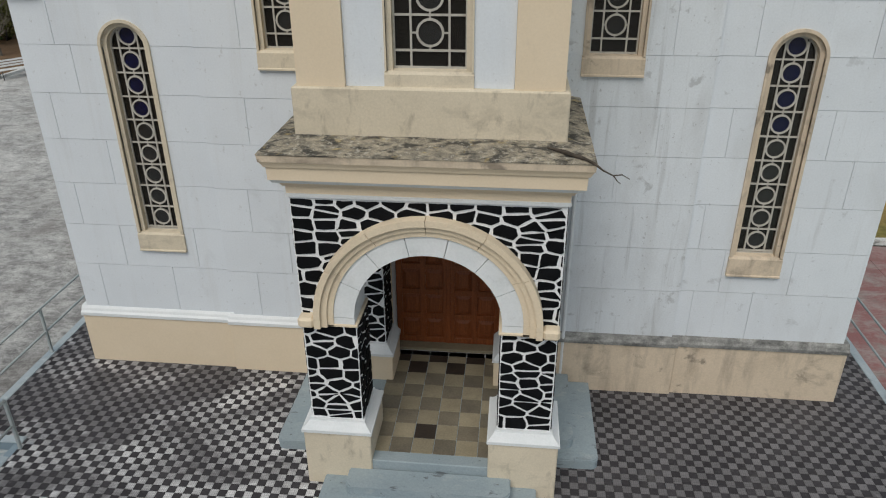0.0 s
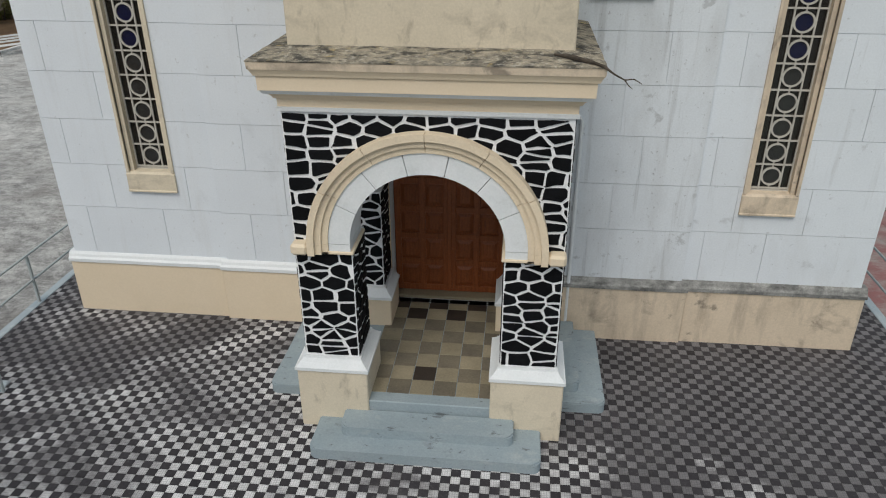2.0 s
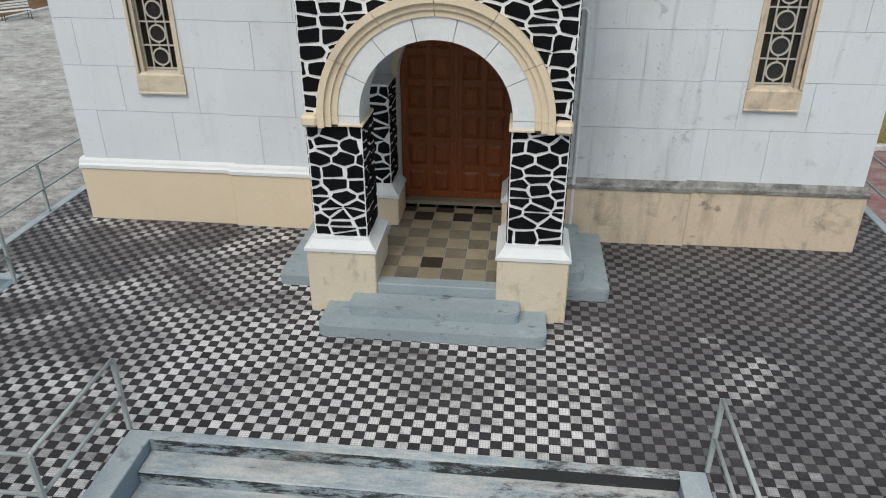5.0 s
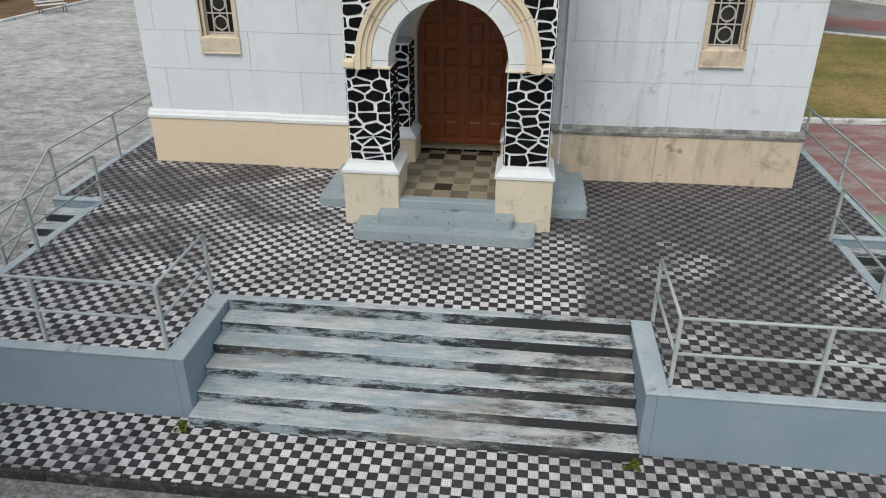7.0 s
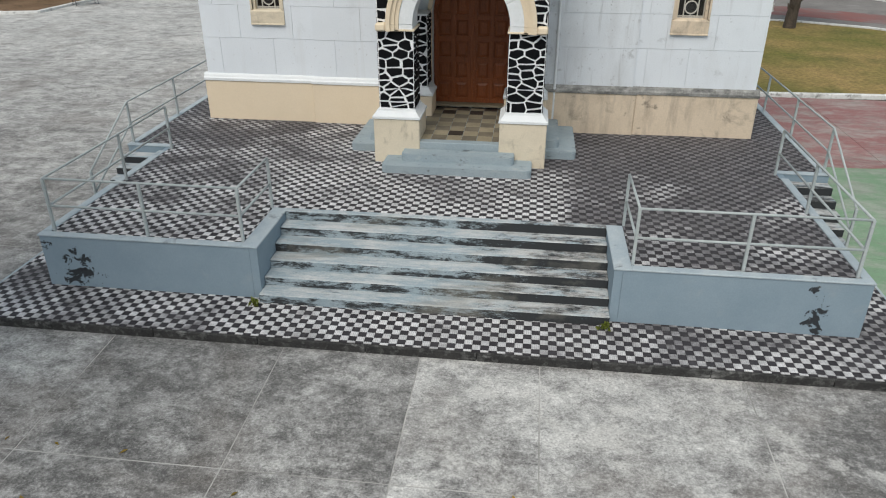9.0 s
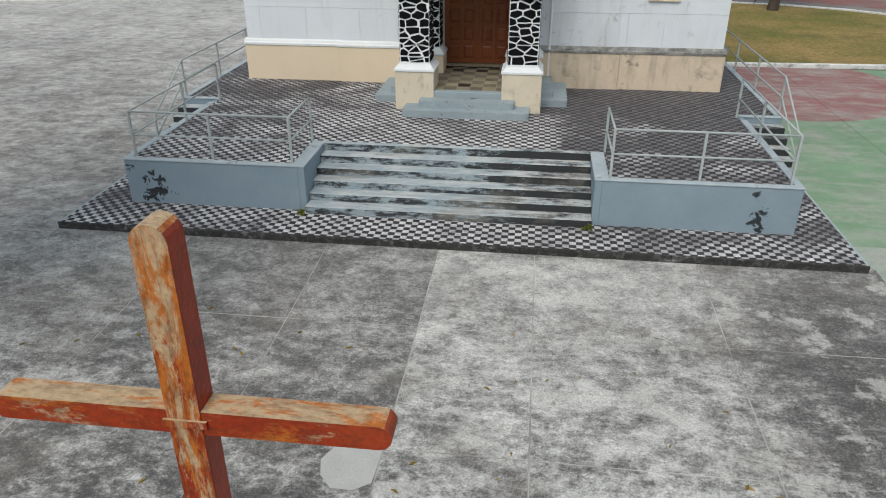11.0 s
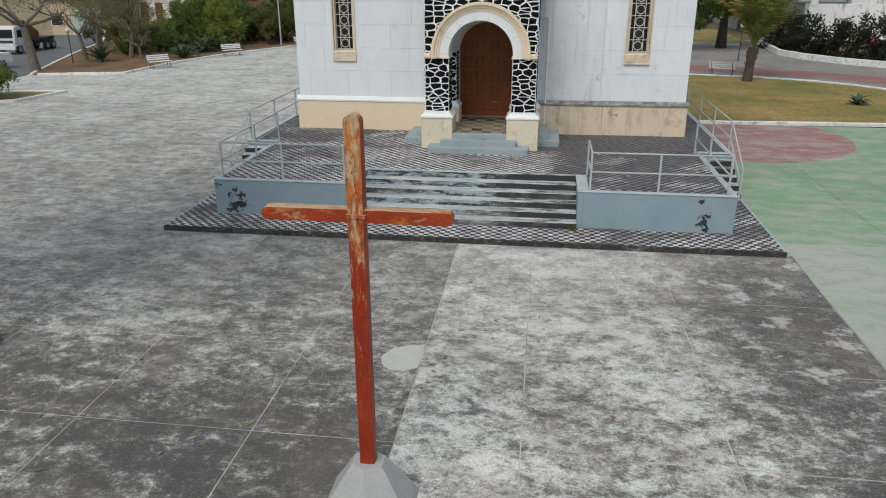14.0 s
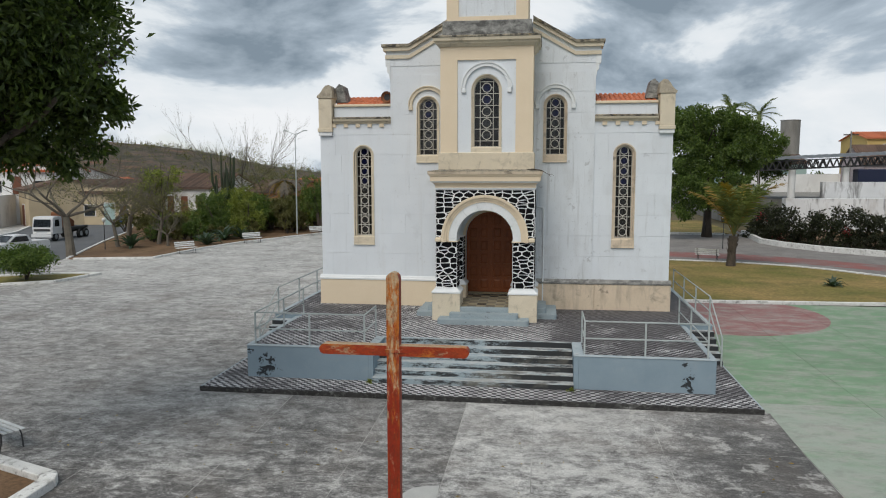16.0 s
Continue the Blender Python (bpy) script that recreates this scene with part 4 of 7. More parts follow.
def base_course():
    for s in (-1, 1):
        m = cream_clean if s < 0 else cream_grimy
        bm = bmesh.new()
        xs = sorted((s * 1.3, s * (MX + 0.08)))
        box(bm, *xs, CB - 0.065, CB + 0.1, 1.0, 1.985, bevel=0.012)
        part("base_course", bm, m, church)
        xs = sorted((s * (MX + 0.081), s * (EX + 0.07)))
        part("base_course", boxed(*xs, OB - 0.065, OB + 0.3, 1.0, 1.985, bevel=0.012), m, church)
        m = plaster_trim if s < 0 else ledge_grey
        for xa, xb, y in ((1.3, MX + 0.09, CB), (MX + 0.091, EX + 0.085, OB)):
            bm = bmesh.new()
            xs = sorted((s * xa, s * xb))
            prism(bm, [(y + 0.12, 1.986), (y - 0.085, 1.986), (y - 0.085, 2.04), (y - 0.05, 2.065), (y - 0.035, 2.105), (y - 0.005, 2.14), (y + 0.12, 2.14)], xs[0], xs[1], "x")
            part("base_moulding", bm, m, church)


base_course()


def window(op, y, n, step, z0, lit, frame_out, sill_drop, panel=0.0):
    """Arched leaded window: surround, sill, iron grille with a column of rings, panes."""
    cx, zb, zs, hw = op
    inner = hw - 0.06
    bm = bmesh.new()
    o, i = hw + frame_out, inner
    arch_sweep(bm, cx, zb + 0.001, zs, [(i, y + 0.25), (i, y + 0.03), (hw, y + 0.03), (hw, y - 0.03), (o, y - 0.03), (o, y + 0.05), (hw + 0.002, y + 0.05), (hw + 0.002, y + 0.25)])
    win = part("window", bm, cream_grimy if cx > 1 else cream_band, church)
    bm = bmesh.new()
    prism(bm, [(y + 0.25, zb + 0.02), (y + 0.0, zb + 0.0), (y - 0.034, zb - 0.03), (y - 0.04, zb - sill_drop + 0.03), (y - 0.055, zb - sill_drop + 0.02), (y - 0.055, zb - sill_drop), (y + 0.03, zb - sill_drop - 0.01), (y + 0.25, zb - sill_drop - 0.01)], cx - o - 0.006, cx + o + 0.006, "x")
    part("sill", bm, cream_grimy if cx > 0 else cream_band, win)
    gy = y + 0.13
    bm = bmesh.new()
    w = 0.011
    vb = inner * 0.52
    top = zs + inner
    for s in (-1, 1):
        h = zs + math.sqrt(max(inner ** 2 - vb ** 2, 0)) - 0.02
        box(bm, cx + s * vb - w, cx + s * vb + w, gy - 0.012, gy + 0.012, zb, h)
        box(bm, cx + s * (inner - 0.008) - w, cx + s * (inner - 0.008) + w, gy - 0.012, gy + 0.012, zb, zs)
    ring(bm, cx, zs, inner - 0.025, inner, 0, 180, gy - 0.012, gy + 0.012, 18)
    r = min(vb - 0.005, step * 0.41)
    zc = [z0 + step * (k + 0.5) for k in range(n)]
    for k in range(n + 1):
        z = z0 + k * step
        hwz = inner if z <= zs else math.sqrt(max(inner ** 2 - (z - zs) ** 2, 0.0004))
        if z < top - 0.05:
            box(bm, cx - hwz, cx + hwz, gy - 0.013, gy + 0.013, z - w, z + w)
    box(bm, cx - inner, cx + inner, gy - 0.013, gy + 0.013, zb, zb + 0.03)
    for z in zc:
        hoop(bm, cx, z, r - 0.012, 0.012, gy - 0.014, gy + 0.014)
        for d in (-1, 1):
            box(bm, cx - w * 0.8, cx + w * 0.8, gy - 0.01, gy + 0.01, min(z + d * r, z + d * step / 2), max(z + d * r, z + d * step / 2))
            a = sorted((cx + d * r, cx + d * vb))
            if a[1] - a[0] > 0.004:
                box(bm, *a, gy - 0.01, gy + 0.01, z - w * 0.8, z + w * 0.8)
    part("grille", bm, grille_paint, win, "cream iron grille with a column of rings")
    bm = bmesh.new()
    prism(bm, [(cx - inner, zb), (cx + inner, zb)] + arc(cx, zs, inner, 0, 180, 20), gy + 0.02, gy + 0.026)
    part("pane", bm, glass_smoke, win)
    for k, z in enumerate(zc):
        bm = bmesh.new()
        prism(bm, arc(cx, z, r - 0.02, 0, 342, 19), gy + 0.006, gy + 0.014)
        part("pane", bm, glass_blue if k >= n - lit else glass_clear, win)
    return win


for op in LOW:
    window((op[0], op[1] + 0.13, op[2], op[3]), OB, 9, 0.345, 3.60, 4, 0.042, 0.31)
for op in UPP:
    window((op[0], op[1] + 0.12, op[2], op[3]), CB, 5, 0.345, 6.60, 2, 0.03, 0.26)


def hood(cx, zs, r, y, material, drop=0.14, parent=church):
    bm = bmesh.new()
    ring(bm, cx, zs, r - 0.05, r + 0.05, 0, 180, y - 0.06, y + 0.02, 24)
    ring(bm, cx, zs, r + 0.051, r + 0.085, 0, 180, y - 0.085, y + 0.02, 24)
    for s in (-1, 1):
        box(bm, cx + s * r - 0.07, cx + s * r + 0.07, y - 0.075, y + 0.02, zs - drop, zs, bevel=0.012)
    part("hood_mould", bm, material, parent)


hood(-2.18, 8.08, 0.60, CB, cream_band)
hood(2.18, 8.08, 0.60, CB, plaster_trim)


# tower over the porch
TF = 3.12


def tower():
    for xs in ((-1.46, -0.92), (0.92, 1.46)):
        part("tower_wall", boxed(*xs, TF, CB + 0.1, 6.431, 9.76), cream_clean, church)
    part("tower_wall", boxed(-0.919, 0.919, TF, CB + 0.1, 9.31, 9.76), cream_clean, church)
    op = (0.0, 6.47, 8.42, 0.46)
    bm = bmesh.new()
    cuts = [6.431, 6.47, 8.42, 8.88, 9.309]
    for a, b in zip(cuts, cuts[1:]):
        for p in pieces_round(-0.918, 0.918, a, b, [op]):
            p = tidy(p)
            if len(p) > 2 and area(p) > 1e-5:
                prism(bm, p, TF + 0.05, TF + 0.4)
    bmesh.ops.remove_doubles(bm, verts=bm.verts, dist=0.0005)
    part("tower_panel", bm, plaster, church)
    window((0.0, 6.60, 8.38, 0.46), TF + 0.05, 5, 0.37, 6.80, 2, 0.02, 0.19)
    hood(0.0, 8.44, 0.72, TF + 0.05, plaster_trim)
    bm = bmesh.new()
    box(bm, -1.52, 1.52, TF - 0.05, CB + 0.08, 5.80, 6.43, bevel=0.015)
    part("tower_base", bm, cream_band, church)
    bm = bmesh.new()
    taper(bm, -1.46, 1.46, TF, CB + 0.08, 9.72, 9.80, 0.03, 0.10)
    taper(bm, -1.46, 1.46, TF, CB + 0.08, 9.80, 9.88, 0.13, 0.15)
    taper(bm, -1.46, 1.46, TF, CB + 0.08, 9.88, 9.98, 0.20, 0.22)
    part("tower_cornice", bm, cream_band, church)
    part("cornice_top", boxed(-1.70, 1.70, TF - 0.24, CB + 0.08, 9.981, 10.04, bevel=0.01), ledge_dirt, church)
    part("tower_plinth", boxed(-1.40, 1.40, TF + 0.04, CB + 0.6, 10.041, 10.52, bevel=0.015), ledge_grey, church)
    for xs in ((-1.28, -0.90), (0.90, 1.28)):
        part("tower_wall", boxed(*xs, TF + 0.12, CB + 0.5, 10.521, 14.2), cream_clean, church)
    part("tower_wall", boxed(-0.899, 0.899, TF + 0.12, CB + 0.5, 10.521, 10.66), cream_clean, church)
    part("tower_panel", boxed(-0.898, 0.898, TF + 0.17, CB + 0.4, 10.661, 14.2), plaster_grimy, church)


tower()


# porch
PA, PI, PO = 2.74, 0.88, 1.555    # front face, inner and outer pier faces
SPR, RIN, RWH, ROUT = 3.73, 0.90, 1.14, 1.37
rng_s = random.Random(21)


def clip_half(poly, m, n):
    """The part of a polygon on the near side of the line through m across direction n."""
    out = []
    for i in range(len(poly)):
        a, b = poly[i - 1], poly[i]
        da, db = (a[0] - m[0]) * n[0] + (a[1] - m[1]) * n[1], (b[0] - m[0]) * n[0] + (b[1] - m[1]) * n[1]
        if (da <= 0) != (db <= 0):
            t = da / (da - db)
            out.append((a[0] + (b[0] - a[0]) * t, a[1] + (b[1] - a[1]) * t))
        if db <= 0:
            out.append(b)
    return out


def stone_field(owner, u0, u1, v0, v1, place, keep=None, h=0.17, push=None):
    """Random rubble: many-sided stones of uneven size with wavy joints; each stone a piece of its own."""
    sq = 0.64
    seeds, v = [], v0
    while v < v1 - 0.03:
        hh = min(h * rng_s.uniform(0.75, 1.3), v1 - v)
        if v1 - v - hh < 0.08:
            hh = v1 - v
        u = u0 - rng_s.uniform(0.0, 0.16)
        while u < u1:
            ww = rng_s.uniform(0.16, 0.42)
            seeds.append((u + ww * rng_s.uniform(0.4, 0.6), v + hh * rng_s.uniform(0.40, 0.60)))
            if ww > 0.27 and rng_s.random() < 0.3:
                seeds[-1] = (u + ww / 2, v + hh * 0.25)
                seeds.append((u + ww * rng_s.uniform(0.4, 0.6), v + hh * 0.8))
            u += ww
        v += hh
    for k, c in enumerate(seeds):
        poly = [(u0 - 0.004, v0 + 0.004), (u1 + 0.004, v0 + 0.004), (u1 + 0.004, v1 - 0.004), (u0 - 0.004, v1 - 0.004)]
        for m, d in enumerate(seeds):
            if m != k and abs(d[0] - c[0]) < 0.8 and abs(d[1] - c[1]) < 0.6:
                du, dv = (d[0] - c[0]) * sq * sq, d[1] - c[1]
                poly = clip_half(poly, ((c[0] + d[0]) / 2, (c[1] + d[1]) / 2), (du, dv))
                if len(poly) < 3:
                    break
        poly = tidy(poly)
        if len(poly) < 3:
            continue
        if keep and not keep(sum(p[0] for p in poly) / len(poly), sum(p[1] for p in poly) / len(poly)):
            continue
        if push:
            poly = tidy([push(*p) for p in poly])
        if len(poly) < 3 or area(poly) < 0.0035:
            continue
        q = inset(poly, rng_s.uniform(0.0115, 0.0165))
        mid = Vector((sum(p[0] for p in q) / len(q), sum(p[1] for p in q) / len(q)))
        q = [tuple(Vector(p).lerp(mid, rng_s.choice((0.0, 0.0, 0.0, 0.03, 0.12)))) for p in q]
        rq = []
        for k in range(len(q)):
            p0, p1, p2 = Vector(q[k - 1]), Vector(q[k]), Vector(q[(k + 1) % len(q)])
            a, b = min(0.3, 0.006 / max((p1 - p0).length, 0.01)), min(0.3, 0.006 / max((p2 - p1).length, 0.01))
            rq += [tuple(p1.lerp(p0, a)), tuple(p1.lerp(p2, b))]
            if (p2 - p1).length > 0.11:
                w = p1.lerp(p2, rng_s.uniform(0.4, 0.6))
                rq.append((w.x + rng_s.uniform(-0.007, 0.007), w.y + rng_s.uniform(-0.007, 0.007)))
        if area(rq) < 0.002:
            continue
        top = inset(rq, 0.005)
        rise = rng_s.uniform(0.009, 0.016)
        bm = bmesh.new()
        lo = [bm.verts.new(place(p, r, 0.0)) for p, r in rq]
        hi = [bm.verts.new(place(p, r, rise)) for p, r in top]
        if len(lo) != len(hi):
            bm.free()
            continue
        bm.faces.new(hi)
        for k in range(len(lo)):
            m = (k + 1) % len(lo)
            bm.faces.new((lo[k], lo[m], hi[m], hi[k]))
        part("stone", bm, stone_black, owner)


def porch():
    # piers and their feet
    for s in (-1, 1):
        xs = sorted((s * PI, s * PO))
        for y0, y1, front in ((PA, PA + 0.66, True), (4.52, CB + 0.02, False)):
            pier = part("pier", boxed(*xs, y0, y1, 2.13, SPR - 0.1), mortar, church, "pier of black painted stones in white mortar")
            stone_field(pier, xs[0], xs[1], 2.135, SPR - 0.11, lambda u, v, d, y=y0: (u, y - d, v), h=0.155)
            xi = s * PI
            stone_field(pier, y0, y1, 2.135, SPR - 0.11, lambda u, v, d, x=xi, q=s: (x - q * d, u, v), h=0.155)
            xo = s * PO
            stone_field(pier, y0, y1, 2.135, SPR - 0.11, lambda u, v, d, x=xo, q=s: (x + q * d, u, v), h=0.155)
            part("pier_plinth", boxed(xs[0] - 0.11, xs[1] + 0.11, y0 - 0.11, min(y1 + 0.11, CB + 0.02), 1.0, 1.965, bevel=0.015), cream_band if front else cream_clean, church)
            bm = bmesh.new()
            b = min(y1 + 0.13, CB + 0.02)
            prof = [(1.966, 0.13, 2.01, 0.13), (2.01, 0.12, 2.06, 0.07), (2.06, 0.07, 2.10, 0.04), (2.10, 0.035, 2.135, 0.028)]
            for za, oa, zb, ob in prof:
                a0 = [bm.verts.new(p) for p in ((xs[0] - oa, y0 - oa, za), (xs[1] + oa, y0 - oa, za), (xs[1] + oa, min(y1 + oa, b), za), (xs[0] - oa, min(y1 + oa, b), za))]
                b0 = [bm.verts.new(p) for p in ((xs[0] - ob, y0 - ob, zb), (xs[1] + ob, y0 - ob, zb), (xs[1] + ob, min(y1 + ob, b), zb), (xs[0] - ob, min(y1 + ob, b), zb))]
                bm.faces.new(a0), bm.faces.new(b0)
                for i in range(4):
                    bm.faces.new((a0[i], a0[(i + 1) % 4], b0[(i + 1) % 4], b0[i]))
            part("pier_cap_moulding", bm, plaster_trim, church)
    # front wall above the arch
    bm = bmesh.new()
    z1 = 5.275
    op = (0.0, SPR - 0.2, SPR, RIN)
    for a, b in ((SPR - 0.1, SPR), (SPR, SPR + RIN), (SPR + RIN, z1)):
        for p in pieces_round(-PO, PO, a, b, [op]):
            p = tidy(p)
            if len(p) > 2 and area(p) > 1e-5:
                prism(bm, p, PA, PA + 0.5)
    bmesh.ops.remove_doubles(bm, verts=bm.verts, dist=0.0005)
    front = part("porch_front", bm, mortar, church, "black painted rubble stones set in white mortar over the arch")

    def keep(u, v):
        return math.hypot(u, v - SPR) > ROUT - 0.12 and not (v < SPR and abs(u) < ROUT)

    def push(u, v):
        d = math.hypot(u, v - SPR)
        if v < SPR:
            return (math.copysign(max(abs(u), 1.32), u), v)
        if d < ROUT - 0.06:
            k = (ROUT - 0.06) / d
            return (u * k, SPR + (v - SPR) * k)
        return (u, v)
    stone_field(front, -PO, PO, SPR - 0.1, z1 - 0.012, lambda u, v, d: (u, PA - d, v), keep, 0.175, push)
    # side walls over the side arches
    for s in (-1, 1):
        x0, x1 = sorted((s * (PO - 0.4), s * PO))
        bm = bmesh.new()
        sop = (3.96, SPR - 0.2, SPR, 0.52)
        for a, b in ((SPR - 0.1, SPR), (SPR, SPR + 0.52), (SPR + 0.52, z1)):
            for p in pieces_round(PA + 0.501, CB + 0.02, a, b, [sop]):
                p = tidy(p)
                if len(p) > 2 and area(p) > 1e-5:
                    prism(bm, p, x0, x1, "x")
        side = part("porch_side", bm, mortar, church)
        stone_field(side, PA + 0.02, CB, SPR - 0.1, z1 - 0.012, lambda u, v, d, q=s: (q * (PO + d), u, v),
                    lambda u, v: math.hypot(u - 3.96, v - SPR) > 0.6, 0.175)
        xo = s * PO
        bm = bmesh.new()
        ring(bm, 3.96, SPR, 0.5, 0.62, 0, 180, min(xo - s * 0.42, xo + s * 0.03), max(xo - s * 0.42, xo + s * 0.03), 16, "x")
        part("side_arch", bm, plaster_trim, church)
    # inner vault: plain white ceiling
    part("porch_ceiling", boxed(-PO + 0.41, PO - 0.41, PA + 0.51, CB + 0.01, 4.75, 4.9), plaster, church)
    # white arch ring of voussoirs
    n = 7
    for k in range(n):
        bm = bmesh.new()
        a0, a1 = 180 * k / n, 180 * (k + 1) / n
        ring(bm, 0, SPR, RIN - 0.012, RWH, a0 + 0.25, a1 - 0.25, PA - 0.055, PA + 0.56, 6)
        part("voussoir", bm, plaster_trim, church)
    for s in (-1, 1):
        xs = sorted((s * (RIN - 0.012), s * RWH))
        part("voussoir", boxed(*xs, PA - 0.055, PA + 0.56, SPR - 0.09, SPR - 0.003), plaster_trim, church)
        part("pier_bed", boxed(*sorted((s * (PI - 0.03), s * (PO - 0.1))), PA - 0.075, PA + 0.6, SPR - 0.125, SPR - 0.091, bevel=0.006), cream, church)
    # cream hood with three steps
    for k in range(6):
        bm = bmesh.new()
        a0, a1 = 30 * k + (0.15 if k else 0), 30 * (k + 1) - (0.15 if k < 5 else 0)
        ring(bm, 0, SPR, RWH + 0.001, RWH + 0.075, a0, a1, PA - 0.075, PA + 0.05, 8)
        ring(bm, 0, SPR, RWH + 0.076, RWH + 0.15, a0, a1, PA - 0.105, PA + 0.05, 8)
        ring(bm, 0, SPR, RWH + 0.151, ROUT, a0, a1, PA - 0.15, PA + 0.05, 8)
        part("arch_moulding", bm, cream, church)
    for s in (-1, 1):
        bm = bmesh.new()
        for r0, r1, d in ((RWH + 0.001, RWH + 0.075, 0.075), (RWH + 0.076, RWH + 0.15, 0.105), (RWH + 0.151, ROUT, 0.15)):
            xs = sorted((s * r0, s * r1))
            box(bm, *xs, PA - d, PA + 0.05, SPR - 0.12, SPR - 0.002)
        xs = sorted((s * (ROUT + 0.001), s * (ROUT + 0.20)))
        box(bm, *xs, PA - 0.16, PA + 0.05, SPR - 0.12, SPR + 0.02, bevel=0.03)
        part("impost", bm, cream, church)
    # cornice and sloping top
    bm = bmesh.new()
    stack(bm, -PO, PO, PA, CB, [(5.276, 0.03), (5.322, 0.035)])
    part("cornice_fillet", bm, plaster_trim, church)
    bm = bmesh.new()
    stack(bm, -PO, PO, PA, CB, [(5.323, 0.02), (5.415, 0.025), (5.418, 0.05), (5.45, 0.066), (5.482, 0.10)])
    part("cornice", bm, cream_clean, church)
    bm = bmesh.new()
    stack(bm, -PO, PO, PA, CB, [(5.483, 0.13), (5.526, 0.155)])
    part("cornice_fillet", bm, plaster_trim, church)
    bm = bmesh.new()
    stack(bm, -PO, PO, PA, CB, [(5.527, 0.165), (5.68, 0.17), (5.683, 0.19), (5.71, 0.20), (5.755, 0.225)])
    part("cornice", bm, cream_clean, church)
    bm = bmesh.new()
    stack(bm, -PO, PO, PA, CB, [(5.756, 0.232), (5.835, 0.238)])
    part("cornice_lip", bm, cream_grimy, church)
    bm = bmesh.new()
    e = 0.243
    v = [(-PO - e, PA - e, 5.8355), (PO + e, PA - e, 5.8355), (PO + e, CB, 5.8355), (-PO - e, CB, 5.8355),
         (-PO - e, PA - e, 5.848), (PO + e, PA - e, 5.848), (PO + e, CB, 5.848), (-PO - e, CB, 5.848),
         (-1.46, TF, 5.90), (1.46, TF, 5.90), (1.46, CB, 5.90), (-1.46, CB, 5.90)]
    v = [bm.verts.new(p) for p in v]
    for a in (0, 4):
        for i in range(4):
            j = (i + 1) % 4
            bm.faces.new((v[a + i], v[a + j], v[a + 4 + j], v[a + 4 + i]))
    bm.faces.new(v[:4]), bm.faces.new(v[8:])
    bmesh.ops.subdivide_edges(bm, edges=[e for e in bm.edges if e.calc_length() > 1], cuts=24, use_grid_fill=True)
    for w in bm.verts:
        if w.co.z > 5.84:
            w.co += 0.012 * Vector((0, noise.noise(w.co * 3), noise.noise(w.co * 6 + Vector((7, 0, 0)))))
    part("porch_roof", bm, ledge_dirt, church)
    # a dead creeper stem hanging from the corner
    bm = bmesh.new()
    tube(bm, [(1.60, 2.66, 5.885), (1.76, 2.50, 5.86), (1.85, 2.46, 5.80), (1.96, 2.48, 5.74), (2.05, 2.50, 5.745), (2.13, 2.5, 5.70)], [0.018, 0.016, 0.010, 0.008, 0.007, 0.004], 6)
    tube(bm, [(1.96, 2.48, 5.74), (2.00, 2.47, 5.69), (2.04, 2.46, 5.66)], [0.008, 0.006, 0.003], 5)
    tube(bm, [(1.3, 2.86, 5.89), (1.48, 2.72, 5.895), (1.66, 2.58, 5.875)], [0.012, 0.026, 0.016], 6)
    tagged(part("dead_creeper", bm, bark), "dead dark creeper stem on the porch roof corner", "creeper")
    # floor slab, inner and outer steps
    part("porch_floor", boxed(-PO - 0.05, PO + 0.05, 2.66, CB + 0.6, 1.0, FLOOR - 0.008, bevel=0.012), porch_step_paint, church)
    part("door_sill", boxed(-0.87, 0.87, CB + 0.14, CB + 0.5, FLOOR - 0.007, FLOOR + 0.05, bevel=0.008), porch_beige, church)
    # drain pipe
    bm = bmesh.new()
    tube(bm, [(1.83, CB - 0.05, 1.2), (1.83, CB - 0.05, 4.55), (1.80, CB - 0.05, 4.6), (1.6, CB - 0.05, 4.62)], 0.028, 8)
    part("drain_pipe", bm, plaster_trim, church)


porch()


def rounded_step(bm, x0, x1, y0, y1, z0, z1, r, corners):
    pts = []
    for cx, cy, sx, sy, a in ((x0, y0, 1, 1, 180), (x1, y0, -1, 1, 270), (x1, y1, -1, -1, 0), (x0, y1, 1, -1, 90)):
        if (sx, sy) in corners:
            pts += [(cx + sx * r + r * math.cos(radians(a + 15 * k)), cy + sy * r + r * math.sin(radians(a + 15 * k))) for k in range(7)]
        else:
            pts.append((cx, cy))
    prism(bm, pts, z0, z1, "z")
    bmesh.ops.bevel(bm, geom=[e for e in bm.edges if all(abs(v.co.z - z1) < 1e-5 for v in e.verts)], offset=0.018, segments=2, affect="EDGES")


def porch_steps():
    root = empty("porch_steps", "round-cornered grey-blue painted steps up to the porch", "steps", kind="structure")
    for x, y, z0, z in ((1.42, 2.02, 1.0, 1.24), (1.08, 2.29, 1.2405, 1.385)):
        bm = bmesh.new()
        rounded_step(bm, -x, x, y, 2.655 if z > 1.3 else 2.652, z0, z, 0.10, {(1, 1), (-1, 1)})
        part("step", bm, porch_step_paint, root)
    for s in (-1, 1):
        for x, y, z0, z in ((2.29, 3.22, 1.0, 1.24), (1.95, 3.45, 1.2405, 1.385)):
            bm = bmesh.new()
            xs = sorted((s * 1.61, s * x))
            rounded_step(bm, *xs, y, CB - 0.07, z0, z, 0.10, {(-s, 1)})
            part("step", bm, porch_step_paint, root)


porch_steps()


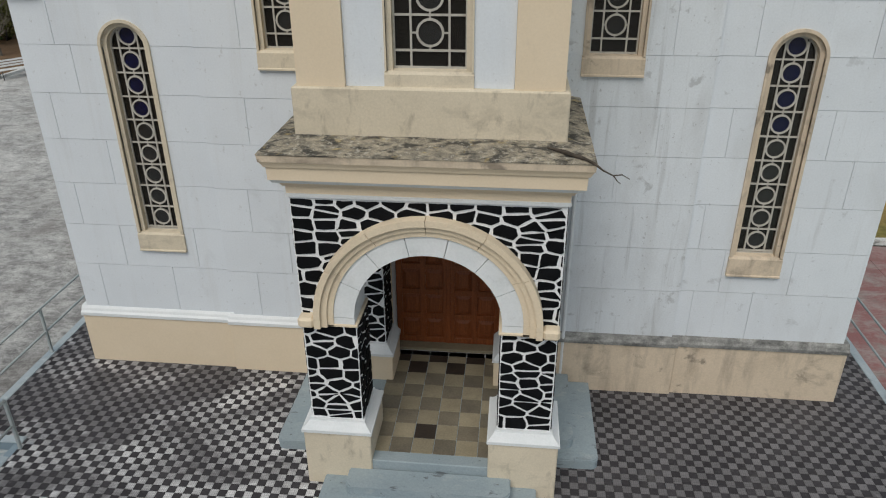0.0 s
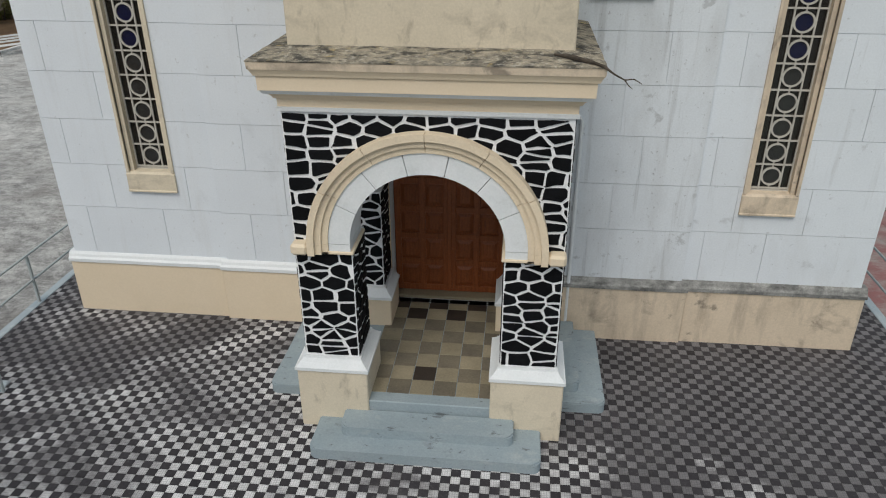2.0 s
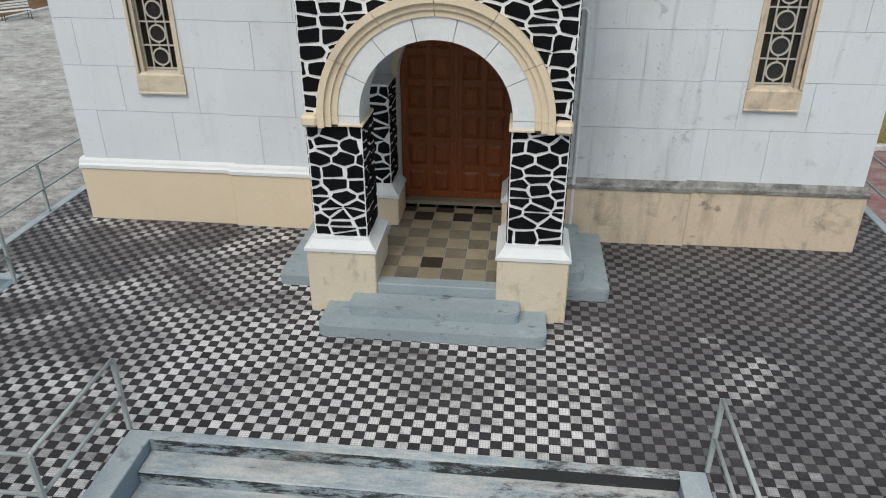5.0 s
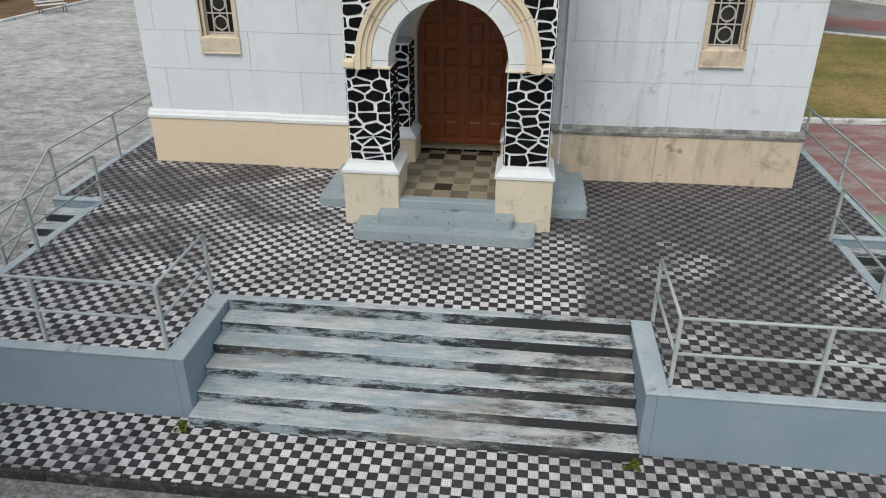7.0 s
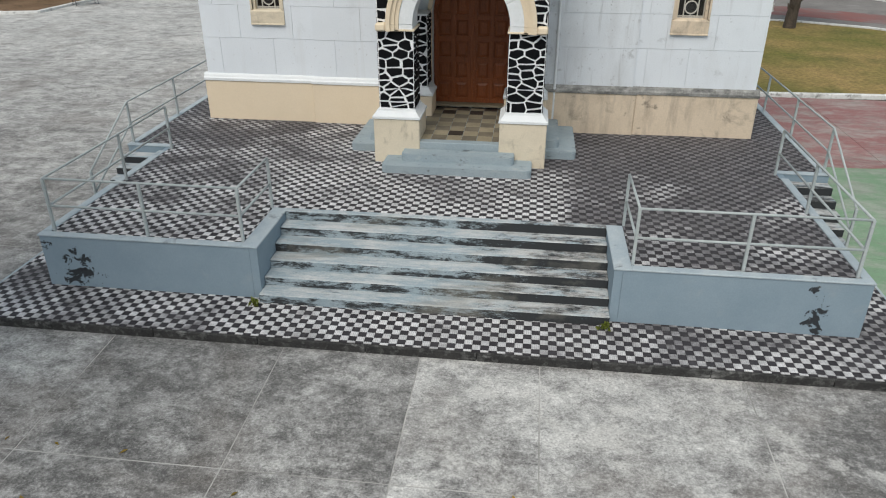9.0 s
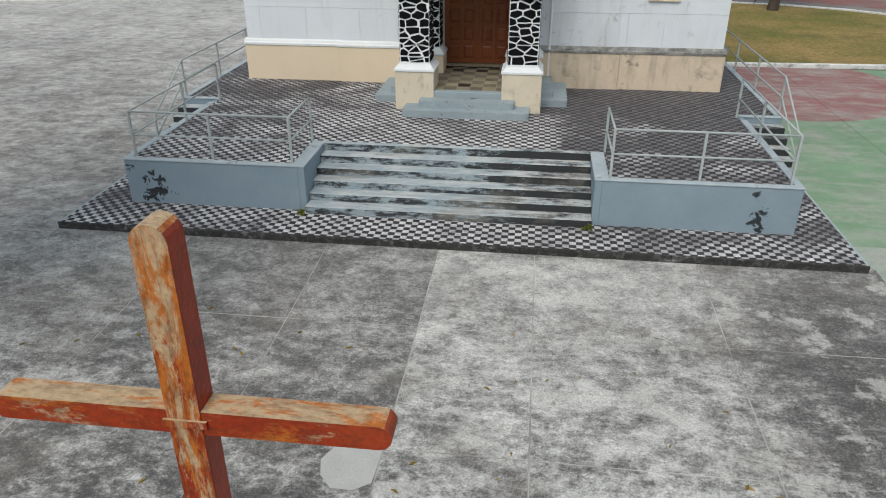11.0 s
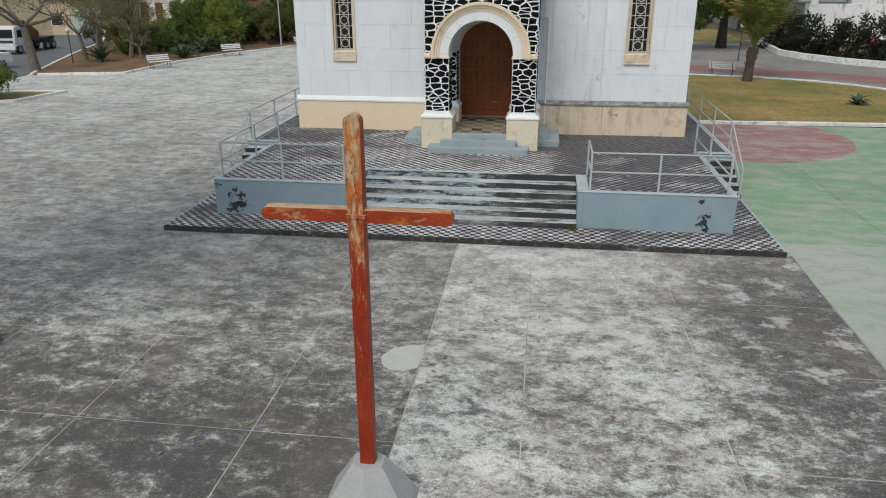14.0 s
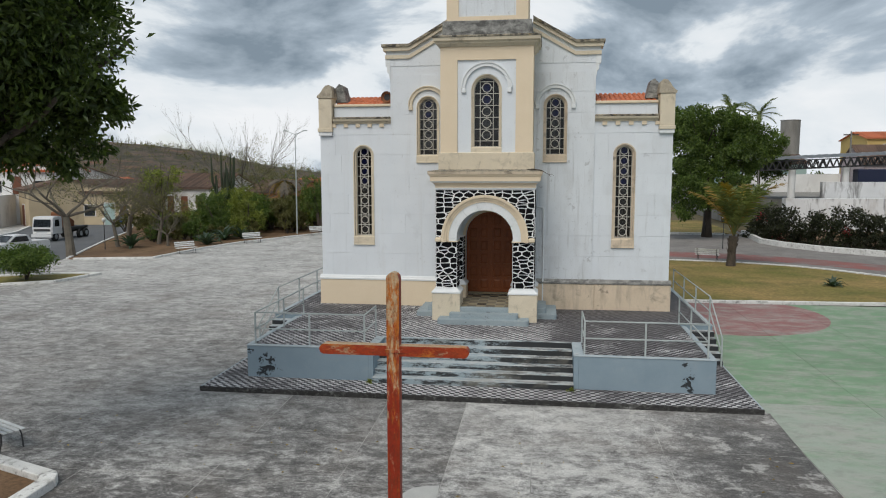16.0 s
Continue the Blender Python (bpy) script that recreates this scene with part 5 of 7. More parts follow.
def door():
    d = part("door", boxed(-0.01, 0.01, CB + 0.35, CB + 0.36, FLOOR + 0.06, 4.4), wood_door, church, "varnished reddish wooden double door with raised panels")
    zb, y = FLOOR + 0.052, CB + 0.34
    for s in (-1, 1):
        poly = [(s * 0.006, zb), (s * 0.856, zb)] + [(s * u, v) for u, v in arc(0, 3.58, 0.856, 0, 89.5, 14)]
        bm = bmesh.new()
        prism(bm, poly, y, y + 0.06)
        lf = part("leaf", bm, wood_door, d)
        # frame bars stand proud, the panels are fielded
        bm = bmesh.new()
        for x in (0.05, 0.42, 0.80):
            hgt = 3.58 + math.sqrt(max(0.856 ** 2 - (x + 0.045) ** 2, 0)) - 0.01
            xs = sorted((s * (x - 0.045), s * (x + 0.045)))
            box(bm, *xs, y - 0.028, y + 0.001, zb + 0.005, hgt, bevel=0.006)
        zs = [zb + 0.055 + 0.455 * k for k in range(7)]
        for z in zs:
            m = 0.80 if z < 3.5 else math.sqrt(max(0.856 ** 2 - (z + 0.05 - 3.58) ** 2, 0.01)) - 0.01
            xs = sorted((s * 0.095, s * min(m, 0.755)))
            if xs[1] - xs[0] > 0.1:
                box(bm, *xs, y - 0.026, y + 0.001, z - 0.05, z + 0.05, bevel=0.006)
        part("door_frame", bm, wood_door, lf)
        for z0, z1 in zip(zs, zs[1:]):
            for xa, xb in ((0.10, 0.37), (0.47, 0.75)):
                zt = z1 - 0.055
                if math.hypot(xb, max(zt - 3.58, 0)) > 0.83:
                    continue
                bm = bmesh.new()
                xs = sorted((s * (xa + 0.012), s * (xb - 0.012)))
                taper_panel(bm, *xs, z0 + 0.065, zt - 0.008, y + 0.0, y - 0.022, 0.05)
                part("panel", bm, wood_door, lf)
    part("door_stile", boxed(-0.035, 0.035, CB + 0.295, CB + 0.339, zb + 0.01, 4.42, bevel=0.008), wood_door, d)
    # plain jamb
    bm = bmesh.new()
    ring(bm, 0, 3.58, 0.86, 0.95, 0, 180, CB - 0.02, CB + 0.012, 22)
    for s in (-1, 1):
        xs = sorted((s * 0.86, s * 0.95))
        box(bm, *xs, CB - 0.02, CB + 0.012, FLOOR, 3.58)
    part("door_surround", bm, cream_clean, d)


def taper_panel(bm, x0, x1, z0, z1, yb, yf, w):
    a = [bm.verts.new(p) for p in ((x0, yb, z0), (x1, yb, z0), (x1, yb, z1), (x0, yb, z1))]
    b = [bm.verts.new(p) for p in ((x0 + w, yf, z0 + w), (x1 - w, yf, z0 + w), (x1 - w, yf, z1 - w), (x0 + w, yf, z1 - w))]
    bm.faces.new(b)
    for i in range(4):
        j = (i + 1) % 4
        bm.faces.new((a[i], a[j], b[j], b[i]))


door()


def porch_tiles():
    t, g = 0.30, 0.004
    fl = empty("porch_paving", "beige and brown chequered cement tiles on the porch floor", "floor", kind="structure")
    for i in range(-3, 3):
        for j in range(0, 9):
            x0, y0 = i * t + 0.02, 2.96 + j * t - 0.12
            if y0 + t > CB + 0.2:
                continue
            odd = (i + j) % 2
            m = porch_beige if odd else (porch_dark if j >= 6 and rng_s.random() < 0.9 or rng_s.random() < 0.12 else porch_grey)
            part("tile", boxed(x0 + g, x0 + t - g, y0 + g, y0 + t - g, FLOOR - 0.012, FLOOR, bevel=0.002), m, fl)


porch_tiles()


def upper_parts():
    # outer bays: dentilled ledge, attic, corner piers, clay roofs
    for s in (-1, 1):
        m = plaster if s < 0 else plaster_worn
        def span(a, b):
            return sorted((s * a, s * b))
        bm = bmesh.new()
        prism(bm, [(OB + 0.35, 7.50), (OB - 0.03, 7.50), (OB - 0.05, 7.55), (OB - 0.13, 7.60), (OB - 0.15, 7.66), (OB + 0.35, 7.72)], *span(MX + 0.001, 5.56), "x")
        part("ledge", bm, cream_band, church)
        part("ledge_top", boxed(*span(MX + 0.002, 5.555), OB - 0.16, OB + 0.1, 7.665, 7.73, bevel=0.012), ledge_dirt, church)
        part("wall", boxed(*span(MX, EX), OB, OB + 0.4, 7.121, 7.50), m, church)
        for k in range(5):
            x = MX + 0.25 + 0.43 * k
            part("dentil", boxed(*span(x, x + 0.15), OB - 0.05, OB + 0.02, 7.38, 7.499, bevel=0.006), cream, church)
        part("attic_wall", boxed(*span(MX + 0.001, 5.56), OB + 0.10, OB + 0.4, 7.72, 8.10), m, church)
        part("attic_coping", boxed(*span(MX + 0.002, 5.56), OB + 0.03, OB + 0.42, 8.101, 8.19, bevel=0.015), cream, church)
        # corner pier with a gabled cap
        part("corner_pier", boxed(*span(5.60, EX + 0.02), OB - 0.10, OB + 0.45, 7.35, 8.40, bevel=0.01), cream_band, church)
        part("corner_block", boxed(*span(5.58, EX + 0.05), OB - 0.13, OB + 0.45, 7.22, 7.349, bevel=0.012), cream_band, church)
        part("corner_block", boxed(*span(5.60, EX + 0.025), OB - 0.10, OB + 0.45, 7.09, 7.219, bevel=0.012), plaster_trim, church)
        bm = bmesh.new()
        prism(bm, [(s * x, z) for x, z in ((5.56, 8.401), (6.12, 8.401), (6.13, 8.47), (6.05, 8.53), (5.97, 8.62), (5.90, 8.74), (5.80, 8.83), (5.69, 8.85), (5.60, 8.77), (5.57, 8.62))], OB - 0.13, OB + 0.45)
        part("corner_cap", bm, ledge_pale, church)
        bm = bmesh.new()
        prism(bm, [(s * 5.22, 8.3), (s * 5.70, 8.3), (s * 5.66, 8.75), (s * 5.48, 8.95), (s * 5.36, 8.88)], OB + 0.46, OB + 1.2)
        part("corner_ridge", bm, ledge_grey, church)
        # roof of rounded clay tiles rising away from the front
        rf = part("roof", boxed(*span(MX + 0.01, 5.55), OB + 0.42, 16, 8.0, 8.19), roof_old, church)
        for j in range(4):
            for k in range(12):
                x = MX + 0.05 + k * 0.168
                y0, z0 = OB + 0.40 + 0.36 * j, 8.195 + 0.095 * j
                bm = bmesh.new()
                rows = []
                for yy, zz, r in ((y0, z0, 0.085), (y0 + 0.42, z0 + 0.10, 0.072)):
                    rows.append([bm.verts.new((s * (x + 0.084) + r * math.cos(radians(a)), yy, zz + r * 0.8 * math.sin(radians(a)))) for a in range(0, 181, 30)])
                for a in range(6):
                    bm.faces.new((rows[0][a], rows[0][a + 1], rows[1][a + 1], rows[1][a]))
                bm.faces.new(rows[0])
                part("tile", bm, roof_tile, rf)
        # side wall of the nave, closing the building
        part("side_wall", boxed(*span(EX - 0.35, EX), OB + 0.401, 26, 1.0, 7.9), m, church)
    part("rear_wall", boxed(-EX, EX, 26.001, 26.4, 1.0, 9.5), plaster, church)
    part("nave_roof", boxed(-MX, MX, CB + 0.47, 26, 9.2, 9.4), roof_old, church)
    part("aisle_roof", boxed(-EX + 0.36, EX - 0.36, CB + 0.9, 26, 7.5, 7.6), roof_old, church)
    # gable of the middle bay
    bm = bmesh.new()
    prism(bm, [(-MX, 9.451), (MX, 9.451), (MX, 10.0), (2.75, 10.0), (1.3, 10.85), (-1.3, 10.85), (-2.75, 10.0), (-MX, 10.0)], CB + 0.0, CB + 0.46)
    part("gable_wall", bm, plaster_grimy, church)
    for s in (-1, 1):
        for d0, d1, out, m in ((-0.42, -0.30, 0.05, cream_band), (-0.30, -0.16, 0.02, plaster_trim), (-0.16, -0.03, 0.12, cream_band), (-0.03, 0.06, 0.17, ledge_dirt)):
            top = [(3.62 + out * 0.9, 10.12), (2.82, 10.12), (1.40, 10.93)]
            poly = [(s * x, z + d1) for x, z in top] + [(s * x, z + d0) for x, z in top[::-1]]
            bm = bmesh.new()
            prism(bm, poly, CB - out, CB + 0.5)
            part("gable_cornice", bm, m, church)
        bm = bmesh.new()
        poly = [(s * MX, 9.70), (s * 3.66, 9.70), (s * 3.66, 9.45), (s * 3.60, 9.40), (s * 3.60, 9.25), (s * 3.54, 9.18), (s * MX, 8.95)]
        prism(bm, poly, CB - 0.02, CB + 0.4)
        part("corbel", bm, plaster_trim, church)


upper_parts()


def horn():
    bm = bmesh.new()
    n = 18
    prof = [(0.0, 0.20), (0.03, 0.21), (0.05, 0.16), (0.12, 0.09), (0.20, 0.06), (0.30, 0.055), (0.34, 0.08), (0.46, 0.08), (0.47, 0.0)]
    rows = [[bm.verts.new((r * math.cos(2 * math.pi * k / n), d, r * math.sin(2 * math.pi * k / n))) for k in range(n)] for d, r in prof]
    for a, b in zip(rows, rows[1:]):
        for k in range(n):
            bm.faces.new((a[k], a[(k + 1) % n], b[(k + 1) % n], b[k]))
    ob = part("horn_loudspeaker", bm, rust, None, smooth=True)
    ob.matrix_basis = pose(-3.72, OB + 0.25, 8.44, 0, 0, -12)
    bm = bmesh.new()
    prism(bm, arc(0, 0, 0.15, 0, 345, 23), 0.09, 0.10)
    part("throat", bm, dark_iron, ob)
    part("bracket", boxed(-0.02, 0.02, 0.2, 0.24, -0.30, -0.05), dark_iron, ob)
    tagged(ob, "rusty brown horn loudspeaker on the side roof", "loudspeaker")


horn()


# ---------------- railings ----------------
def railing(name, label, lines, posts, mids=True):
    root = empty(name, label, "railing", "terrace railings")
    for pts in lines:
        bm = bmesh.new()
        tube(bm, pts, 0.020, 8)
        part("rail", bm, rail_paint, root, smooth=True)
    for x, y, z0, z1 in posts:
        part("post", boxed(x - 0.022, x + 0.022, y - 0.022, y + 0.022, z0, z1, bevel=0.004), rail_paint, root)
    return root


for s in (-1, 1):
    fx, ix, fy = s * 6.02, s * 2.93, PF + 0.17
    H1, H2 = PLAT + 0.88, PLAT + 0.43
    lines = [[(fx, fy, h), (ix, fy, h)] for h in (H1, H2)] + [[(ix, fy, h), (ix, 0.14, h)] for h in (H1, H2)] + [[(fx, fy, h), (fx, 2.85, h)] for h in (H1, H2)]
    posts = [(fx, fy, PLAT, H1), (s * 4.47, fy, PLAT, H1), (ix, fy, PLAT, H1), (ix, 0.14, PLAT, H1), (fx, 1.02, PLAT, H1), (fx, 2.85, PLAT, H1)]
    railing("terrace_railing", "grey-green tubular steel railing round the terrace front", lines, posts)
    ox = s * (WX - 0.07)
    lines = [[(ox, 1.42, PLIN + 0.85), (ox, 3.1, H1), (ox, 9.5, H1)], [(ox, 1.42, PLIN + 0.42), (ox, 3.1, H2), (ox, 9.5, H2)]]
    posts = [(ox, 1.42, PLIN, PLIN + 0.85)] + [(ox, y, PLAT, H1) for y in (3.1, 5.2, 7.3, 9.5)]
    railing("stair_railing", "grey-green tubular steel railing beside the side steps", lines, posts)


# ---------------- cross ----------------
def cross():
    root = empty("wooden_cross", "tall wooden cross with peeling red paint on a concrete foot", "cross", at=(-0.035, -11.05, 0))
    bm = bmesh.new()
    w, d = 0.082, 0.075
    prism(bm, [(-w, 0.55), (w, 0.55), (w, 4.47)] + arc(0, 4.47, w, 0, 180, 10)[1:-1] + [(-w, 4.47)], -d, d)
    bmesh.ops.bevel(bm, geom=[e for e in bm.edges if e.calc_length() > 1], offset=0.008, segments=1, affect="EDGES")
    part("upright", bm, cross_wood, root)
    for s in (-1, 1):
        bm = bmesh.new()
        h = 0.066
        pts = [(s * (w + 0.001), 3.55 - h), (s * 0.90, 3.55 - h)] + [(s * (0.90 + h * math.cos(radians(a))), 3.55 + h * math.sin(radians(a))) for a in range(-75, 76, 15)] + [(s * 0.90, 3.55 + h), (s * (w + 0.001), 3.55 + h)]
        prism(bm, pts, -d + 0.004, d - 0.004)
        part("arm", bm, arm_wood, root)
    bm = bmesh.new()
    box(bm, -0.10, 0.11, -d - 0.012, -d + 0.002, 3.53, 3.57)
    part("bolt_plate", bm, cross_wood, root)
    bm = bmesh.new()
    lo = [bm.verts.new((0.60 * math.cos(radians(60 * k + 30)), 0.60 * math.sin(radians(60 * k + 30)), 0.0)) for k in range(6)]
    mid = [bm.verts.new((0.55 * math.cos(radians(60 * k + 30)), 0.55 * math.sin(radians(60 * k + 30)), 0.12)) for k in range(6)]
    hi = [bm.verts.new((0.20 * math.cos(radians(60 * k + 30)), 0.20 * math.sin(radians(60 * k + 30)), 0.62)) for k in range(6)]
    for a, b in ((lo, mid), (mid, hi)):
        for k in range(6):
            j = (k + 1) % 6
            bm.faces.new((a[k], a[j], b[j], b[k]))
    bm.faces.new(hi)
    part("foot", bm, base_cement, root, "faceted grey concrete foot")


cross()


# ---------------- planting helpers ----------------
def leaves(name, blobs, count, size, material, parent=None, seed=1, droop=0.3, hollow=0.45, per=55, spread=0.14):
    """A crown of single folded leaves, gathered in lumps; blobs are (x, y, z, rx, ry, rz)."""
    r = np.random.default_rng(seed)
    vol = np.array([b[3] * b[4] * b[5] for b in blobs]) ** 0.7
    n_cl = max(10, count // per)
    pick = r.choice(len(blobs), n_cl, p=vol / vol.sum())
    B = np.array(blobs, float)[pick]
    cd = r.normal(size=(n_cl, 3))
    cd /= np.linalg.norm(cd, axis=1)[:, None]
    rad = hollow + (1 - hollow) * r.random(n_cl) ** 0.7
    cc = B[:, :3] + cd * B[:, 3:] * rad[:, None]
    which = r.integers(0, n_cl, count)
    off = r.normal(size=(count, 3)) * np.minimum(B[which, 3:].mean(axis=1), 2.2)[:, None] * spread
    c = cc[which] + off
    d = off / np.linalg.norm(off, axis=1)[:, None] + cd[which] * 0.6
    ax = r.normal(size=(count, 3)) + d * 0.9
    ax[:, 2] -= droop
    ax /= np.linalg.norm(ax, axis=1)[:, None]
    sd = np.cross(ax, r.normal(size=(count, 3)))
    sd /= np.linalg.norm(sd, axis=1)[:, None]
    L = size * (0.6 + 0.8 * r.random(count))[:, None]
    c = c - ax * L * 0.3
    up = np.cross(ax, sd) * L * 0.12
    v = np.empty((count, 4, 3))
    v[:, 0], v[:, 1], v[:, 2], v[:, 3] = c, c + ax * L * 0.5 + sd * L * 0.22 + up, c + ax * L, c + ax * L * 0.5 - sd * L * 0.22 + up
    f = np.arange(count * 4).reshape(-1, 4)
    return raw(name, v.reshape(-1, 3).tolist(), f.tolist(), material, parent)


def limbs(bm, base, direction, length, radius, depth, rng, spread=0.6, up=0.15, n=6):
    """A limb that bends and forks."""
    p, d = Vector(base), Vector(direction).normalized()
    pts, radii = [p.copy()], [radius]
    k = 4
    for i in range(k):
        d = (d + Vector((rng.uniform(-1, 1), rng.uniform(-1, 1), rng.uniform(-0.6, 1) + up)) * 0.16).normalized()
        p = p + d * length / k
        pts.append(p.copy())
        radii.append(radius * (1 - 0.45 * (i + 1) / k))
    tube(bm, pts, radii, n)
    if depth:
        for j in range(rng.choice((2, 3, 3))):
            at = pts[rng.randrange(2, k + 1)]
            e = (d + Vector((rng.uniform(-1, 1), rng.uniform(-1, 1), rng.uniform(-0.5, 0.8) + up)) * spread).normalized()
            limbs(bm, at, e, length * rng.uniform(0.6, 0.8), radius * 0.5, depth - 1, rng, spread, up, max(4, n - 1))


def tree(name, label, x, y, height, trunk_r, trunk_h, blobs, count, size, material, seed, lean=(0, 0), per=55, spread=0.14):
    root = empty(name, label, "tree", at=(x, y, 0))
    rng = random.Random(seed)
    bm = bmesh.new()
    top = Vector((lean[0], lean[1], trunk_h))
    tube(bm, [(0, 0, -0.05), (lean[0] * 0.3, lean[1] * 0.3, trunk_h * 0.4), tuple(top)], [trunk_r * 1.25, trunk_r, trunk_r * 0.8], 9)
    for b in blobs[:6]:
        e = Vector(b[:3]) - Vector((x, y, 0)) - top
        limbs(bm, top, e, e.length * 0.8, trunk_r * 0.5, 1, rng, 0.5)
    part("trunk", bm, bark, root, smooth=True)
    local = [(b[0] - x, b[1] - y, *b[2:]) for b in blobs]
    leaves("crown", local, count, size, material, root, seed, per=per, spread=spread)
    return root


def shrub(name, label, x, y, w, h, material, seed, count=2600, size=0.16, low=0.25, stems=True):
    root = empty(name, label, "shrub", at=(x, y, 0))
    rng = random.Random(seed)
    blobs = []
    for k in range(6):
        a = rng.uniform(0, 6.28)
        q = w * rng.uniform(0.1, 0.6)
        blobs.append((q * math.cos(a), q * math.sin(a), h * rng.uniform(low + 0.2, 0.74), w * rng.uniform(0.35, 0.55), w * rng.uniform(0.35, 0.55), h * rng.uniform(0.2, 0.3)))
    if stems:
        bm = bmesh.new()
        for b in blobs[:4]:
            tube(bm, [(0, 0, 0), (b[0] * 0.4, b[1] * 0.4, b[2] * 0.5), b[:3]], [0.06 * h / 2, 0.045 * h / 2, 0.02], 6)
        part("stem", bm, bark, root)
    leaves("crown", blobs, count, size, material, root, seed)
    return root


def agave(x, y, r, seed):
    root = empty("agave", "spiky blue-green agave growing in dry soil", "plant", "agaves", at=(x, y, 0))
    rng = random.Random(seed)
    for k in range(20):
        a, el = k * 2.4, radians(rng.uniform(25, 80))
        L = r * rng.uniform(0.75, 1.1)
        bm = bmesh.new()
        rows = []
        for t, w in ((0, 0.06), (0.3, 0.11), (0.65, 0.075), (1.0, 0.004)):
            e = el - 0.5 * t * t
            c = Vector((math.cos(a) * math.cos(e), math.sin(a) * math.cos(e), math.sin(e))) * L * t + Vector((0, 0, 0.03))
            s = Vector((-math.sin(a), math.cos(a), 0)) * w * r
            n = Vector((0, 0, 0.25 * w * r))
            rows.append([bm.verts.new(q) for q in (c - s + n, c - n, c + s + n)])
        for p, q in zip(rows, rows[1:]):
            bm.faces.new((p[0], p[1], q[1], q[0])), bm.faces.new((p[1], p[2], q[2], q[1]))
        part("leaf", bm, agave_leaf, root)


def frond(root, base, az, el, length, material, rng, width=0.62, fall=1.15, pairs=40):
    """A feathered palm frond: a bent rib with two rows of narrow leaflets."""
    pts, p = [], Vector(base)
    e = el
    n = 10
    for i in range(n + 1):
        pts.append(p.copy())
        p = p + Vector((math.cos(az) * math.cos(e), math.sin(az) * math.cos(e), math.sin(e))) * length / n
        e -= fall / n * (0.5 + i / n)
    bm = bmesh.new()
    tube(bm, pts, [0.035 * (1 - 0.85 * i / n) + 0.004 for i in range(n + 1)], 5)
    rib = part("rib", bm, material, root)
    vs, fs = [], []
    side = Vector((-math.sin(az), math.cos(az), 0))
    for k in range(pairs):
        t = 0.18 + 0.82 * k / pairs
        i = min(int(t * n), n - 1)
        q = pts[i].lerp(pts[i + 1], t * n - i)
        d = (pts[i + 1] - pts[i]).normalized()
        L = width * length * (0.30 + 0.5 * math.sin(math.pi * min(t, 0.92))) * 0.42
        for s in (-1, 1):
            tip = q + (side * s * 0.8 + d * 0.55 + Vector((0, 0, rng.uniform(-0.45, 0.1)))).normalized() * L
            m = q.lerp(tip, 0.45) + Vector((0, 0, 0.03))
            w = d * 0.020 * (length / 2.5)
            b = len(vs)
            vs += [tuple(q - w), tuple(m - w * 1.3), tuple(tip), tuple(m + w * 1.3), tuple(q + w)]
            fs.append((b, b + 1, b + 2, b + 3, b + 4))
    raw("leaf_blade", vs, fs, material, rib)


def palm(name, label, x, y, z0, trunk_h, r, length, count, seed, dry=2, lean=0.2, el=(0.35, 1.35), fall=1.15):
    root = empty(name, label, "palm", at=(x, y, z0))
    rng = random.Random(seed)
    bm = bmesh.new()
    tube(bm, [(0, 0, -0.05), (lean * 0.4, 0, trunk_h * 0.5), (lean, 0, trunk_h)], [r * 1.25, r, r * 1.15], 10)
    for k in range(28):
        a, z = rng.uniform(0, 6.28), trunk_h * rng.uniform(0.45, 1.0)
        c = Vector((lean * z / trunk_h + math.cos(a) * r * 1.05, math.sin(a) * r * 1.05, z))
        tube(bm, [c, c + Vector((math.cos(a) * 0.07, math.sin(a) * 0.07, 0.22))], [0.05, 0.02], 4)
    part("trunk", bm, bark, root)
    for k in range(count):
        frond(root, (lean, 0, trunk_h), k * 6.283 / count * 2.4 + rng.uniform(-0.2, 0.2), rng.uniform(*el), length * rng.uniform(0.85, 1.1),
              palm_dry if k < dry else palm_leaf, rng, fall=fall, pairs=52)
    return root


# ---------------- furniture of the square ----------------
def bench_thing():
    root = empty("bench", "white slatted park bench on dark iron legs", "bench", "benches of the square")
    for k in range(4):
        part("slat", boxed(-0.75, 0.75, -0.22 + 0.12 * k, -0.13 + 0.12 * k, 0.43, 0.455, bevel=0.006), bench_white, root)
    for k in range(3):
        s = part("slat", boxed(-0.75, 0.75, -0.012, 0.012, 0, 0.085, bevel=0.006), bench_white, root)
        s.matrix_basis = pose(0, 0.27 + 0.03 * k, 0.53 + 0.12 * k, -14, 0, 0)
    for x in (-0.6, 0.6):
        bm = bmesh.new()
        tube(bm, [(x, -0.23, 0), (x, -0.21, 0.3), (x, -0.17, 0.41), (x, 0.0, 0.415), (x, 0.22, 0.42), (x, 0.30, 0.55), (x, 0.38, 0.88)], 0.018, 6)
        tube(bm, [(x, 0.26, 0), (x, 0.21, 0.2), (x, 0.2, 0.42)], 0.018, 6)
        part("leg", bm, dark_iron, root)
    return root


bench0 = bench_thing()
bench0.matrix_basis = pose(-9.71, -6.40, 0, 0, 0, 155)
for x, y, a in ((-23.6, 28.7, 52), (-22.0, 36.8, 40), (-18.8, 44.4, 40)):
    copy_thing(bench0, pose(x, y, 0, 0, 0, a))
copy_thing(bench0, pose(12.5, 29.0, 0, 0, 0, 180 - 22))


